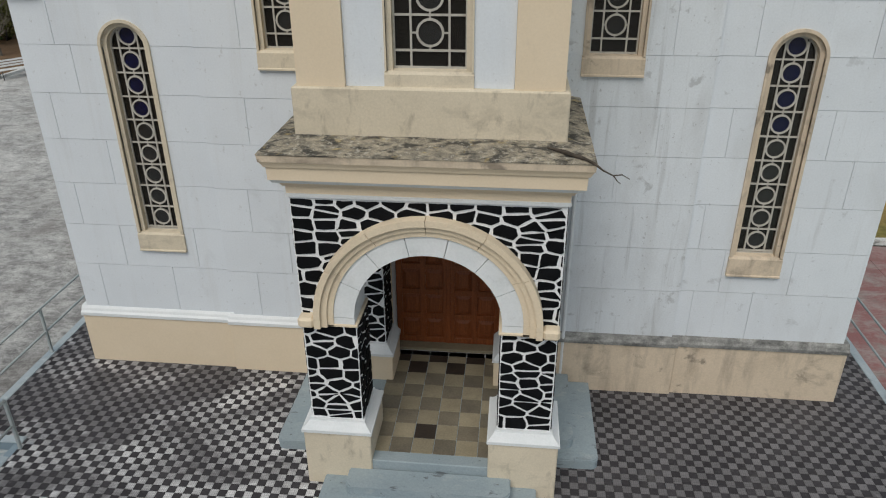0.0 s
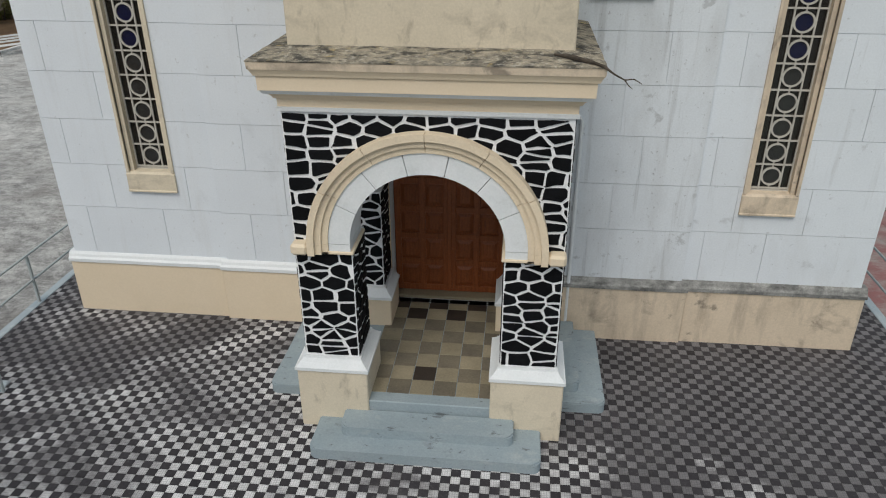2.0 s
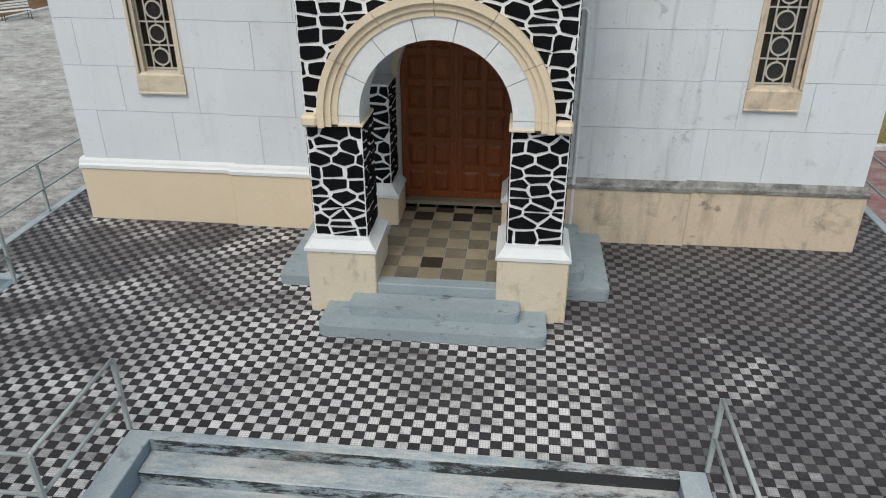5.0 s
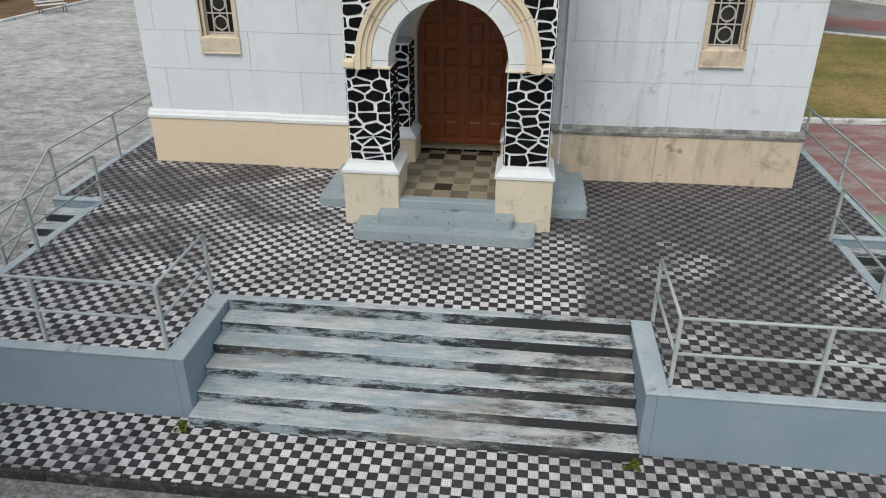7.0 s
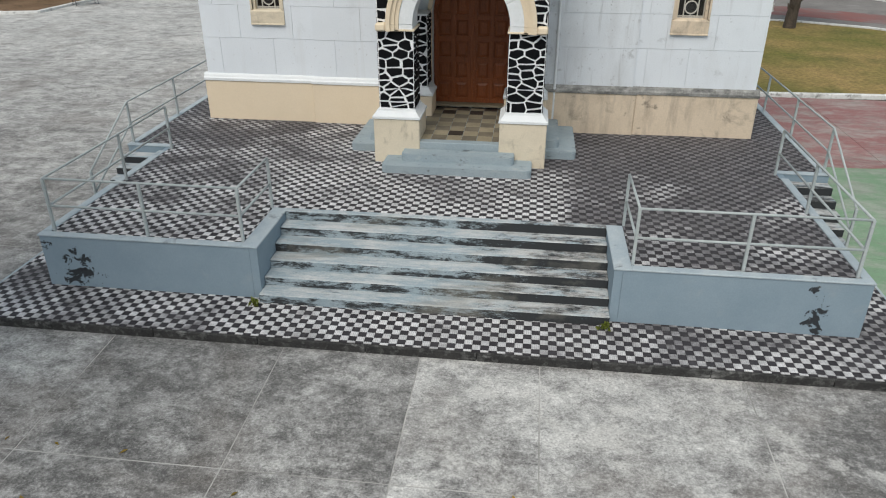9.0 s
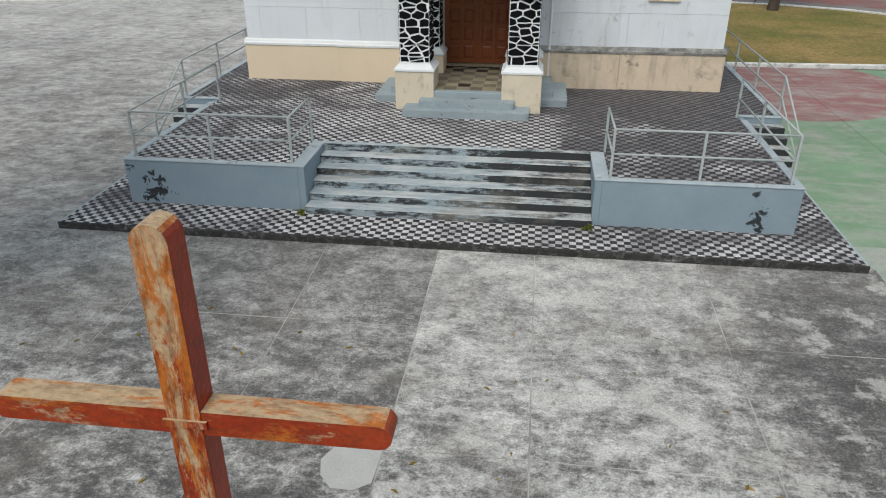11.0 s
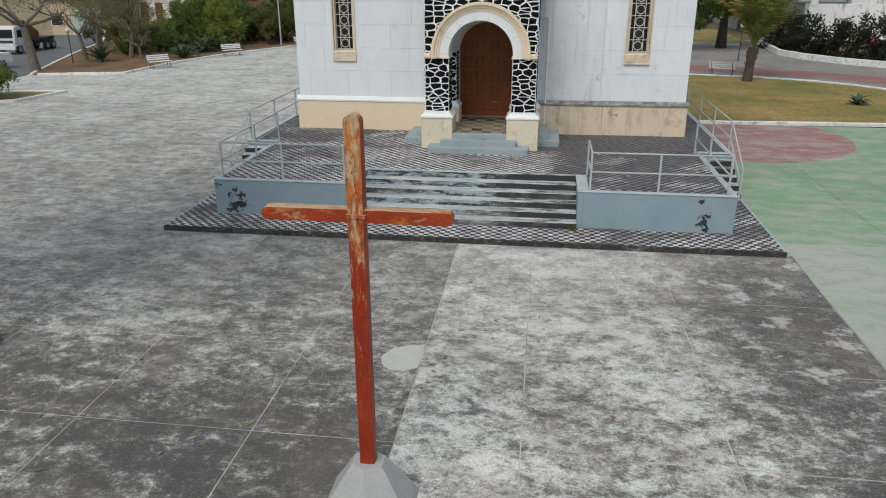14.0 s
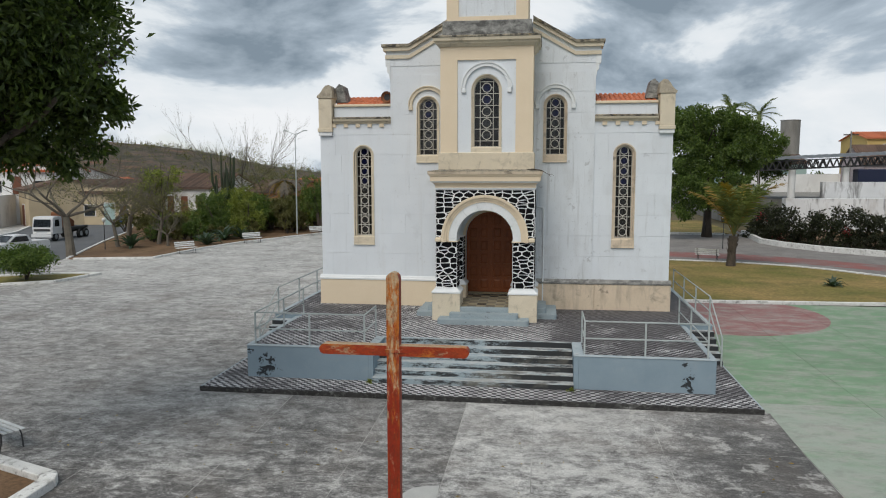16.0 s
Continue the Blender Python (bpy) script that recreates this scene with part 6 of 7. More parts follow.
def globe_lamp(x, y, h):
    root = empty("globe_lamp", "thin dark lamp post with a milky globe", "street lamp", "globe lamps", at=(x, y, 0))
    bm = bmesh.new()
    tube(bm, [(0, 0, 0), (0, 0, 0.4), (0, 0, h)], [0.045, 0.032, 0.03], 8)
    part("post", bm, dark_iron, root)
    bm = bmesh.new()
    bmesh.ops.create_uvsphere(bm, u_segments=14, v_segments=9, radius=0.15)
    g = part("globe", bm, milky, root, "milky white globe", smooth=True)
    g.location = (0, 0, h + 0.13)
    part("collar", boxed(-0.06, 0.06, -0.06, 0.06, h - 0.03, h + 0.01, bevel=0.01), dark_iron, root)


globe_lamp(-30.9, 30.2, 2.15)
globe_lamp(16.1, 47.2, 2.4)
globe_lamp(15.4, 37.3, 2.3)


def mast(x, y, h, z0=0.0, arms=2, label="tall grey lighting mast with two lamp heads"):
    root = empty("lighting_mast", label, "street lamp", at=(x, y, z0))
    bm = bmesh.new()
    tube(bm, [(0, 0, 0), (0, 0, h * 0.5), (0, 0, h)], [0.07, 0.055, 0.04], 8)
    part("pole", bm, rail_paint if arms == 2 else tank_concrete, root)
    for s in ((-1, 1) if arms == 2 else (1,)):
        bm = bmesh.new()
        tube(bm, [(0, 0, h - 0.1), (s * 0.3, 0, h + 0.05), (s * 0.95, 0, h + 0.28)], [0.03, 0.028, 0.025], 6)
        a = part("arm", bm, rail_paint, root)
        bm = bmesh.new()
        box(bm, s * 0.95 - 0.22, s * 0.95 + 0.22, -0.1, 0.1, h + 0.24, h + 0.33, bevel=0.03)
        part("lamp_head", bm, milky if arms == 1 else rail_paint, a)


mast(-21.2, 45.5, 9.4)
mast(24.1, 60.0, 8.8, arms=1, label="grey street light pole with one curved arm")


def blue_sign(x, y):
    root = empty("road_sign", "small blue road sign on a thin post", "sign", at=(x, y, 0))
    bm = bmesh.new()
    tube(bm, [(0, 0, 0), (0, 0, 1.0)], 0.03, 6)
    part("post", bm, rail_paint, root)
    part("board", boxed(-0.42, 0.42, -0.03, -0.005, 0.85, 1.35, bevel=0.01), sign_blue, root)
    part("writing_bar", boxed(-0.12, 0.02, -0.036, -0.031, 0.98, 1.22), bench_white, root)


blue_sign(-40.3, 47.8)


# ---------------- planted beds, lawn, street ----------------
kerb_line("bed_kerb", [(-20.0, -3.5), (-7.33, -7.98), (-7.22, -8.2), (-7.1, -24)], 0.30, 0.17, white_kerb, "whitewashed concrete kerb round a planted bed")
flat("bed_soil", [(-20, -3.65), (-7.5, -8.09), (-7.37, -8.2), (-7.25, -24), (-20, -24)], 0.01, 0.05, soil, "dry brown soil with fallen leaves", "soil")
kerb_line("island_kerb", [(-34, 9.0), (-26.0, 13.5), (-23.9, 14.8), (-23.3, 18.0), (-25.6, 17.6), (-28.2, 16.2), (-35, 12.2)], 0.22, 0.13, white_kerb, "whitewashed kerb of a small grass island")
flat("island_grass", [(-34, 9.2), (-26.0, 13.7), (-24.0, 14.95), (-23.5, 17.8), (-25.6, 17.4), (-28.2, 16.0), (-35, 12.0)], 0.01, 0.06, grass, "dry grass on a small kerbed island", "grass")
GARDEN = [(-29.4, 24.3), (-24.4, 25.6), (-24.3, 28.5), (-24.0, 32.2), (-22.9, 37), (-19.4, 45.8), (-14, 58), (-8, 70)]
STREET = [(-29.9, 24.4), (-34.6, 35.5), (-38.9, 46.7), (-43, 54), (-52, 70)]
kerb_line("garden_kerb", GARDEN, 0.2, 0.13, white_kerb, "whitewashed kerb along the planted strip")
kerb_line("street_kerb", STREET, 0.2, 0.12, white_kerb, "pale kerb between the street and the planted strip")
flat("garden_soil", GARDEN + [(-30, 90)] + STREET[::-1], 0.01, 0.055, soil, "dry brown soil of the planted strip", "soil")
flat("road", [(-28.5, 5), (-30.1, 24.2), (-34.8, 35.6), (-39.1, 46.8), (-43.2, 54.1), (-52.2, 70), (-60, 90), (-75, 90), (-58, 60), (-49, 44), (-44, 30), (-40, 5)], 0.004, 0.012, asphalt, "grey asphalt street beside the square", "road")
kerb_line("far_street_kerb", [(-44.2, 30), (-49.2, 44), (-58.2, 60), (-70, 82)], 0.3, 0.13, white_kerb, "pale pavement kerb on the far side of the street")

LAWN = [(7.9, 13.3), (17, 13.75), (27, 14.2), (26.5, 15.5), (24, 18.4), (20.5, 22.4), (18.6, 25), (16.9, 26.5), (14, 28.0), (10.3, 28.8), (6.2, 29.0), (6.2, 13.2)]
flat("lawn", LAWN, -0.05, 0.05, grass, "dry yellow-green lawn with worn earth patches", "lawn")
kerb_line("lawn_kerb", [(6.2, 13.22), (17, 13.7), (27.5, 14.2)], 0.18, 0.11, white_kerb, "whitewashed kerb between court and lawn")
kerb_line("lawn_far_kerb", [(27.5, 14.4), (24.1, 18.6), (20.7, 22.6), (18.8, 25.2), (17.0, 26.8), (14, 28.25), (10.3, 29.0), (6.2, 29.2)], 0.22, 0.10, white_kerb, "pale kerb along the far lawn edge")
flat("path", [(6.3, 29.1), (10.3, 29.1), (14, 28.4), (17.1, 27.0), (19, 25.4), (21, 22.8), (24.4, 18.8), (28, 14.3), (60, 14.3), (60, 30), (33, 30), (25.1, 33), (22, 36.2), (20.2, 39.5), (19.5, 42), (20.5, 50.7), (21, 56), (7, 56)], -0.05, 0.004, path_cement, "grey concrete path round the lawn", "path")
flat("red_path", [(6.4, 31.0), (10.8, 31.2), (14.6, 30.4), (18.3, 28.3), (21.8, 25.2), (25.5, 21), (30, 15.8), (33, 15.8), (27.5, 22.5), (23.0, 28.1), (19.5, 31.2), (15.5, 33.6), (11, 34.6), (6.4, 34.4)], 0.004, 0.009, red_path, "faded red painted band on the path", "path")
kerb_line("path_kerb", [(60, 29.6), (33, 30), (25.1, 33), (22.0, 36.2), (20.2, 39.4), (19.5, 42), (20.3, 50.7)], 0.28, 0.42, white_kerb, "low whitewashed kerb wall along the hedge")
kerb_line("back_kerb", [(6.5, 50.5), (12, 50.2), (18.5, 49.8)], 0.3, 0.2, white_kerb, "whitewashed kerb at the back of the path")
flat("back_soil", [(6.5, 51), (20, 51), (20.5, 70), (6.5, 70)], -0.04, 0.05, grass, "dry ground under the trees behind the path", "grass")
flat("hedge_soil", [(60, 30), (33, 30.3), (25.3, 33.3), (22.2, 36.4), (20.4, 39.5), (19.7, 42), (20.5, 50.7), (21, 56), (60, 54)], 0.0, 0.06, soil, "dark soil under the flowering hedge", "soil")

# ---------------- trees and plants ----------------
T1 = [(-8.22, -8.6, 9.4, 2.7, 2.8, 2.5), (-6.82, -8.2, 8.3, 1.5, 1.5, 1.3), (-6.59, -7.8, 7.2, 1.0, 1.1, 0.8), (-7.34, -7.6, 6.5, 1.1, 1.2, 0.7), (-9.04, -6.8, 8.0, 2.0, 2.0, 1.7), (-6.82, -8.8, 10.2, 1.8, 1.8, 1.5),
      (-8.02, -7.6, 7.5, 0.7, 0.7, 0.5), (-6.52, -8.3, 9.2, 1.1, 1.2, 1.0), (-9.62, -9, 9.0, 2.4, 2.4, 2.2)]
tree("shade_tree", "dense dark-leaved shade tree overhanging the square", -10.2, -9.8, 12, 0.3, 4.2, T1, 80000, 0.15, leaf_dark, 3, (0.6, 0.5), per=110, spread=0.12)
T2 = [(16.5, 46, 8.6, 3.6, 3, 2.9), (14.0, 45, 8.4, 2.6, 2.6, 3.0), (13.6, 44.5, 4.6, 2.2, 2.2, 2.8), (19.4, 47, 8.2, 2.8, 2.5, 2.2), (16.4, 45, 4.9, 2.5, 2.3, 2.0), (21.4, 48, 8.2, 1.7, 2, 1.3), (13.2, 44, 2.6, 1.0, 1.0, 1.1), (15.2, 45, 10.2, 1.8, 1.8, 1.3), (18.2, 46, 9.8, 1.3, 1.3, 1.1), (18.6, 46, 5.6, 1.3, 1.3, 0.9), (12.8, 45, 10.3, 1.2, 1.2, 1.2), (16.0, 45, 3.3, 1.4, 1.2, 0.9)]
tree("shade_tree", "large dark green spreading shade tree beside the path", 16.4, 47.5, 12, 0.4, 2.6, T2, 52000, 0.25, leaf_mid, 5, per=130, spread=0.11)
T3 = [(24.5, 66, 8.0, 3.2, 3, 2.2), (21.5, 64, 8.8, 2.6, 2.5, 2.2), (27.5, 68, 6.8, 2.2, 2.2, 1.6)]
tree("background_tree", "dark green tree behind the shade tree", 24, 67, 10, 0.3, 4.5, T3, 12000, 0.3, leaf_dark, 6)
palm("coconut_palm", "tall coconut palm behind the trees", 22.6, 68, 0, 13.0, 0.16, 2.4, 13, 8, dry=0, lean=0.3, el=(-0.2, 1.2))
palm("coconut_palm", "tall coconut palm behind the trees", 27.6, 72, 0, 12.6, 0.16, 2.6, 14, 9, dry=0, lean=-0.4, el=(-0.2, 1.2))
palm("garden_palm", "feathery palm with yellowing fronds growing on the lawn", 13.3, 26.3, 0, 1.9, 0.24, 4.2, 15, 12, dry=5, lean=0.1, el=(1.0, 1.52), fall=1.15)
agave(16.4, 18.7, 0.8, 1)
agave(-29.6, 31.6, 1.7, 2)
agave(-24.9, 34.5, 1.6, 3)
agave(-25.3, 38.6, 1.7, 4)
agave(-24.2, 39.8, 1.5, 5)
shrub("island_bush", "round glossy green bush on the grass island", -25.7, 15.1, 2.4, 1.95, leaf_mid, 4, 11000, 0.15, 0.28)
rng_p = random.Random(31)


def thin_out(x, y, w, h, m, n):
    """The strip is low before the house front and dry and sparse near the street."""
    r = (1.8 - x) / (y + 19.9)
    if 0.495 < r < 0.58:
        return w * 0.85, min(h, 1.9), m, n
    if r >= 0.58:
        return w * 0.9, min(h, 2.3), leaf_olive, n // 3
    return w, h, m, n


for x, y, w, h, m, lab in ((-27.6, 42.5, 2.6, 4.6, leaf_mid, "broad green shrub in the planted strip"), (-24.6, 42, 2.4, 4.4, leaf_yellow, "bright yellow-green shrub in the planted strip"),
                           (-30.2, 40, 1.9, 3.4, leaf_olive, "dusty olive shrub in the planted strip"), (-26.5, 40.5, 1.6, 2.4, leaf_dark, "low dark green shrub in the planted strip"),
                           (-22.4, 46, 1.9, 3.9, leaf_olive, "dusty olive shrub near the mast"), (-19.6, 47.5, 2.3, 6.2, leaf_mid, "tall green bush near the church"), (-17.4, 46.5, 2.0, 6.0, leaf_mid, "tall green bush near the church"),
                           (-29.3, 44.5, 2.0, 4.0, leaf_mid, "broad green shrub in the planted strip"), (-31.8, 45, 2.2, 4.4, leaf_olive, "dusty olive shrub in the planted strip"), (-35.0, 47, 2.2, 4.0, leaf_olive, "dusty olive shrub in the planted strip"), (-27.3, 47, 2.2, 4.8, leaf_yellow, "bright yellow-green shrub in the planted strip"), (-32.2, 38.5, 1.5, 2.6, leaf_olive, "dusty olive shrub in the planted strip"), (-25.4, 45.5, 2.0, 4.2, leaf_mid, "broad green shrub in the planted strip"), (-28.2, 38.4, 1.3, 1.9, leaf_mid, "low green shrub in the planted strip"), (-34, 52, 2.6, 5.2, leaf_mid, "broad green shrub in the planted strip"), (-38, 55, 2.4, 4.6, leaf_olive, "dusty olive shrub in the planted strip"), (-24.0, 53, 2.4, 5.4, leaf_olive, "tall dusty olive shrub near the mast"), (-33.2, 42.5, 1.7, 3.2, leaf_olive, "dusty olive shrub in the planted strip")):
    w, h, m, n = thin_out(x, y, w, h, m, 5200)
    shrub("garden_shrub", lab if m is not leaf_olive else "dusty olive shrub in the planted strip", x, y, w, h, m, rng_p.randrange(999), n, 0.17, 0.10)
GREENS = ((leaf_mid, "broad green shrub in the planted strip"), (leaf_yellow, "bright yellow-green shrub in the planted strip"), (leaf_olive, "dusty olive shrub in the planted strip"))
for k in range(26):
    t = k / 25
    m, lab = GREENS[(0, 2, 1, 0, 1)[k % 5]]
    x, y = -37.5 + 16.5 * t + rng_p.uniform(-0.8, 0.8), 45.5 + 5.0 * t + (k % 3) * 1.9 + rng_p.uniform(-0.8, 0.8)
    w, h, m, n = thin_out(x, y, rng_p.uniform(1.7, 2.6), rng_p.uniform(3.0, 4.8), m, 4200)
    shrub("garden_shrub", lab if m is not leaf_olive else "dusty olive shrub in the planted strip", x, y, w, h, m, rng_p.randrange(999), n, 0.2, 0.05)
for k in range(9):
    m, lab = GREENS[(2, 0, 2)[k % 3]]
    shrub("low_shrub", "low " + lab, -31.5 + 0.95 * k + rng_p.uniform(-0.5, 0.5), 36.5 + 0.6 * k + rng_p.uniform(-1.2, 1.2), rng_p.uniform(0.9, 1.4), rng_p.uniform(1.2, 2.2), m, rng_p.randrange(999), 1800, 0.15, 0.05)
tree("garden_tree", "small green tree in the planted strip", -30.6, 37.5, 6.5, 0.14, 2.2,
     [(-31.0, 37.5, 5.3, 1.5, 1.4, 1.0), (-29.6, 37.2, 5.6, 1.3, 1.3, 0.9), (-30.4, 37.8, 4.4, 1.5, 1.4, 0.8), (-29.2, 37.6, 4.7, 1.0, 1.0, 0.6)], 3200, 0.2, leaf_yellow, 14)


def bare_tree(x, y, h, r, seed, label, lean=(-0.4, 0.0), tuft=0, spread=0.85, forks=4):
    root = empty("bare_tree", label, "tree", "bare trees", at=(x, y, 0))
    rng = random.Random(seed)
    bm = bmesh.new()
    top = Vector((lean[0], lean[1], h * 0.42))
    tube(bm, [(0, 0, -0.05), (lean[0] * 0.35, 0, h * 0.2), tuple(top)], [r * 1.3, r, r * 0.85], 9)
    for k in range(5):
        a = k * 1.256 + rng.uniform(-0.3, 0.3)
        limbs(bm, top, (math.cos(a), math.sin(a), rng.uniform(0.25, 1.0)), h * 0.42, r * 0.42, forks, rng, spread, 0.05)
    part("trunk", bm, twig_grey, root)
    if tuft:
        leaves("crown", [(lean[0] + 1.2, 0, h * 0.75, h * 0.4, h * 0.4, h * 0.22), (lean[0] - 0.8, 0.5, h * 0.65, h * 0.35, h * 0.35, h * 0.2)], tuft, 0.13, leaf_olive, root, seed, hollow=0.1)


bare_tree(-30.6, 25.8, 6.6, 0.26, 17, "nearly leafless tree with pale grey twigs", (-0.25, 0), 700, 1.1, 5)
bare_tree(-35.5, 41.0, 5.6, 0.17, 41, "nearly leafless tree with pale grey twigs", (0.4, 0), 1400, 1.0, 5)
bare_tree(-31.0, 32.0, 4.4, 0.14, 43, "low nearly leafless tree with spreading grey twigs", (-0.3, 0), 900, 1.05, 5)
bare_tree(-33.2, 37.0, 5.2, 0.16, 27, "nearly leafless tree with pale grey twigs", (0.3, 0), 2600, 0.95, 5)
bare_tree(-29.0, 34.5, 4.6, 0.15, 18, "low nearly leafless tree with spreading grey twigs", (0.4, 0), 2600, 0.95, 5)
bare_tree(-27.5, 33.2, 2.2, 0.10, 19, "small bare shrub with forked stems", (0, 0), 0)
bare_tree(-29.0, 51.0, 9.6, 0.16, 20, "tall thin tree with sparse leaves", (0.2, 0), 2600, 0.5)
bare_tree(-26.5, 50.0, 7.2, 0.14, 22, "tall thin tree with sparse leaves", (0.2, 0), 2600, 0.6)


def column_cactus(x, y, seed):
    root = empty("column_cactus", "tall grey-green column cactus with many arms", "cactus", at=(x, y, 0))
    rng = random.Random(seed)
    for k in range(15):
        a, q = rng.uniform(0, 6.28), rng.uniform(0.2, 1.6)
        h = rng.uniform(5.0, 8.0)
        bm = bmesh.new()
        tube(bm, [(q * 0.2 * math.cos(a), q * 0.2 * math.sin(a), 0), (q * 0.5 * math.cos(a), q * 0.5 * math.sin(a), h * 0.4), (q * math.cos(a), q * math.sin(a), h * 0.65), (q * 1.1 * math.cos(a), q * math.sin(a), h)],
             [0.16, 0.15, 0.13, 0.05], 7)
        part("arm", bm, cactus_green, root)


column_cactus(-29.4, 48.0, 4)


def dead_palm(x, y):
    root = empty("dry_palm", "palm with a skirt of dry brown fronds", "palm", at=(x, y, 0))
    rng = random.Random(7)
    bm = bmesh.new()
    tube(bm, [(0, 0, 0), (0.1, 0, 2.5), (0, 0, 5.0)], [0.2, 0.16, 0.18], 8)
    part("trunk", bm, bark, root)
    for k in range(16):
        frond(root, (0, 0, 5.0), k * 2.4, rng.uniform(-0.6, 0.35), 2.2, twig_grey if k % 3 else palm_dry, rng, fall=1.5)


dead_palm(-23.6, 49.0)


def hedge():
    root = empty("flowering_hedge", "dark leafy hedge with scattered red flowers", "hedge", at=(22, 42, 0))
    line = [(19.6, 46.5), (20.3, 44.0), (21.4, 40.8), (22.9, 38.6), (24.6, 36.6), (26.8, 35.0), (29.6, 33.6), (33, 32.8), (37, 32.5)]
    rng = random.Random(8)
    blobs = []
    for (ax, ay), (bx, by) in zip(line, line[1:]):
        for k in range(4):
            t = k / 4
            blobs.append((ax + (bx - ax) * t - 22 + 1.0, ay + (by - ay) * t - 42 + 1.0, rng.uniform(1.1, 1.6), 1.25, 1.25, rng.uniform(1.1, 2.0)))
    bm = bmesh.new()
    for b in blobs:
        tube(bm, [(b[0], b[1], 0), (b[0] + 0.1, b[1], 0.8), (b[0] + 0.3, b[1] + 0.1, 1.7)], [0.06, 0.05, 0.02], 5)
    part("stems", bm, bark, root)
    leaves("foliage", blobs, 24000, 0.24, leaf_hedge, root, 9, hollow=0.5)
    tagged(leaves("flowers", [(*b[:3], b[3] * 1.03, b[4] * 1.03, b[5] * 1.03) for b in blobs], 420, 0.17, flower_red, root, 10, hollow=0.95), kind="stuff")


hedge()


# ---------------- vehicles ----------------
def wheel(root, x, y, r, w):
    bm = bmesh.new()
    prism(bm, arc(0, 0, r, 0, 345, 23), -w / 2, w / 2)
    bmesh.ops.bevel(bm, geom=[e for e in bm.edges if abs(e.verts[0].co.y - e.verts[1].co.y) < 1e-6], offset=0.03, segments=1, affect="EDGES")
    t = part("wheel", bm, rubber, root)
    t.location = (x, y, r)
    bm = bmesh.new()
    prism(bm, arc(0, 0, r * 0.55, 0, 340, 17), -w / 2 - 0.01, w / 2 + 0.01)
    part("rim", bm, sheet_metal, t)


def car(name, label, x, y, z, ang, paint, pickup=False):
    """Nose towards -x; built round its middle."""
    root = empty(name, label, "car")
    body = [(-2.1, 0.35), (-2.12, 0.72), (-1.95, 0.86), (-1.05, 0.98), (0.0, 1.0), (2.05, 1.0), (2.12, 0.8), (2.1, 0.35)]
    bm = bmesh.new()
    prism(bm, body, -0.82, 0.82)
    bmesh.ops.bevel(bm, geom=list(bm.edges), offset=0.05, segments=2, affect="EDGES")
    part("body", bm, paint, root, smooth=False)
    cab = [(-1.05, 0.98), (-0.45, 1.45), (0.55 if pickup else 1.1, 1.46), (0.85 if pickup else 1.75, 0.99)]
    bm = bmesh.new()
    prism(bm, cab, -0.70, 0.70)
    bmesh.ops.bevel(bm, geom=list(bm.edges), offset=0.05, segments=2, affect="EDGES")
    c = part("cabin", bm, paint, root)
    for s in (-1, 1):
        bm = bmesh.new()
        e = 0.45 if pickup else 1.35
        prism(bm, [(-0.82, 1.02), (-0.40, 1.38), (e - 0.05, 1.38), (e + 0.12, 1.02)], s * 0.70, s * 0.712)
        part("window", bm, windscreen, c)
        for wx in (-1.3, 1.3):
            wheel(root, wx, s * 0.72, 0.31, 0.2)
        h = part("headlight", boxed(-2.14, -2.06, s * 0.6 - 0.14, s * 0.6 + 0.14, 0.62, 0.78, bevel=0.02), milky, root)
    bm = bmesh.new()
    v = [bm.verts.new(p) for p in ((-1.02, -0.62, 1.03), (-1.02, 0.62, 1.03), (-0.50, 0.58, 1.42), (-0.50, -0.58, 1.42))]
    bm.faces.new(v)
    bmesh.ops.solidify(bm, geom=bm.faces[:], thickness=0.02)
    w = part("windscreen", bm, windscreen, c)
    w.location = (-0.03, 0, 0.01)
    part("bumper", boxed(-2.18, -2.08, -0.78, 0.78, 0.36, 0.56, bevel=0.03), dark_iron, root)
    root.matrix_basis = pose(x, y, z, 0, 0, ang)
    return root


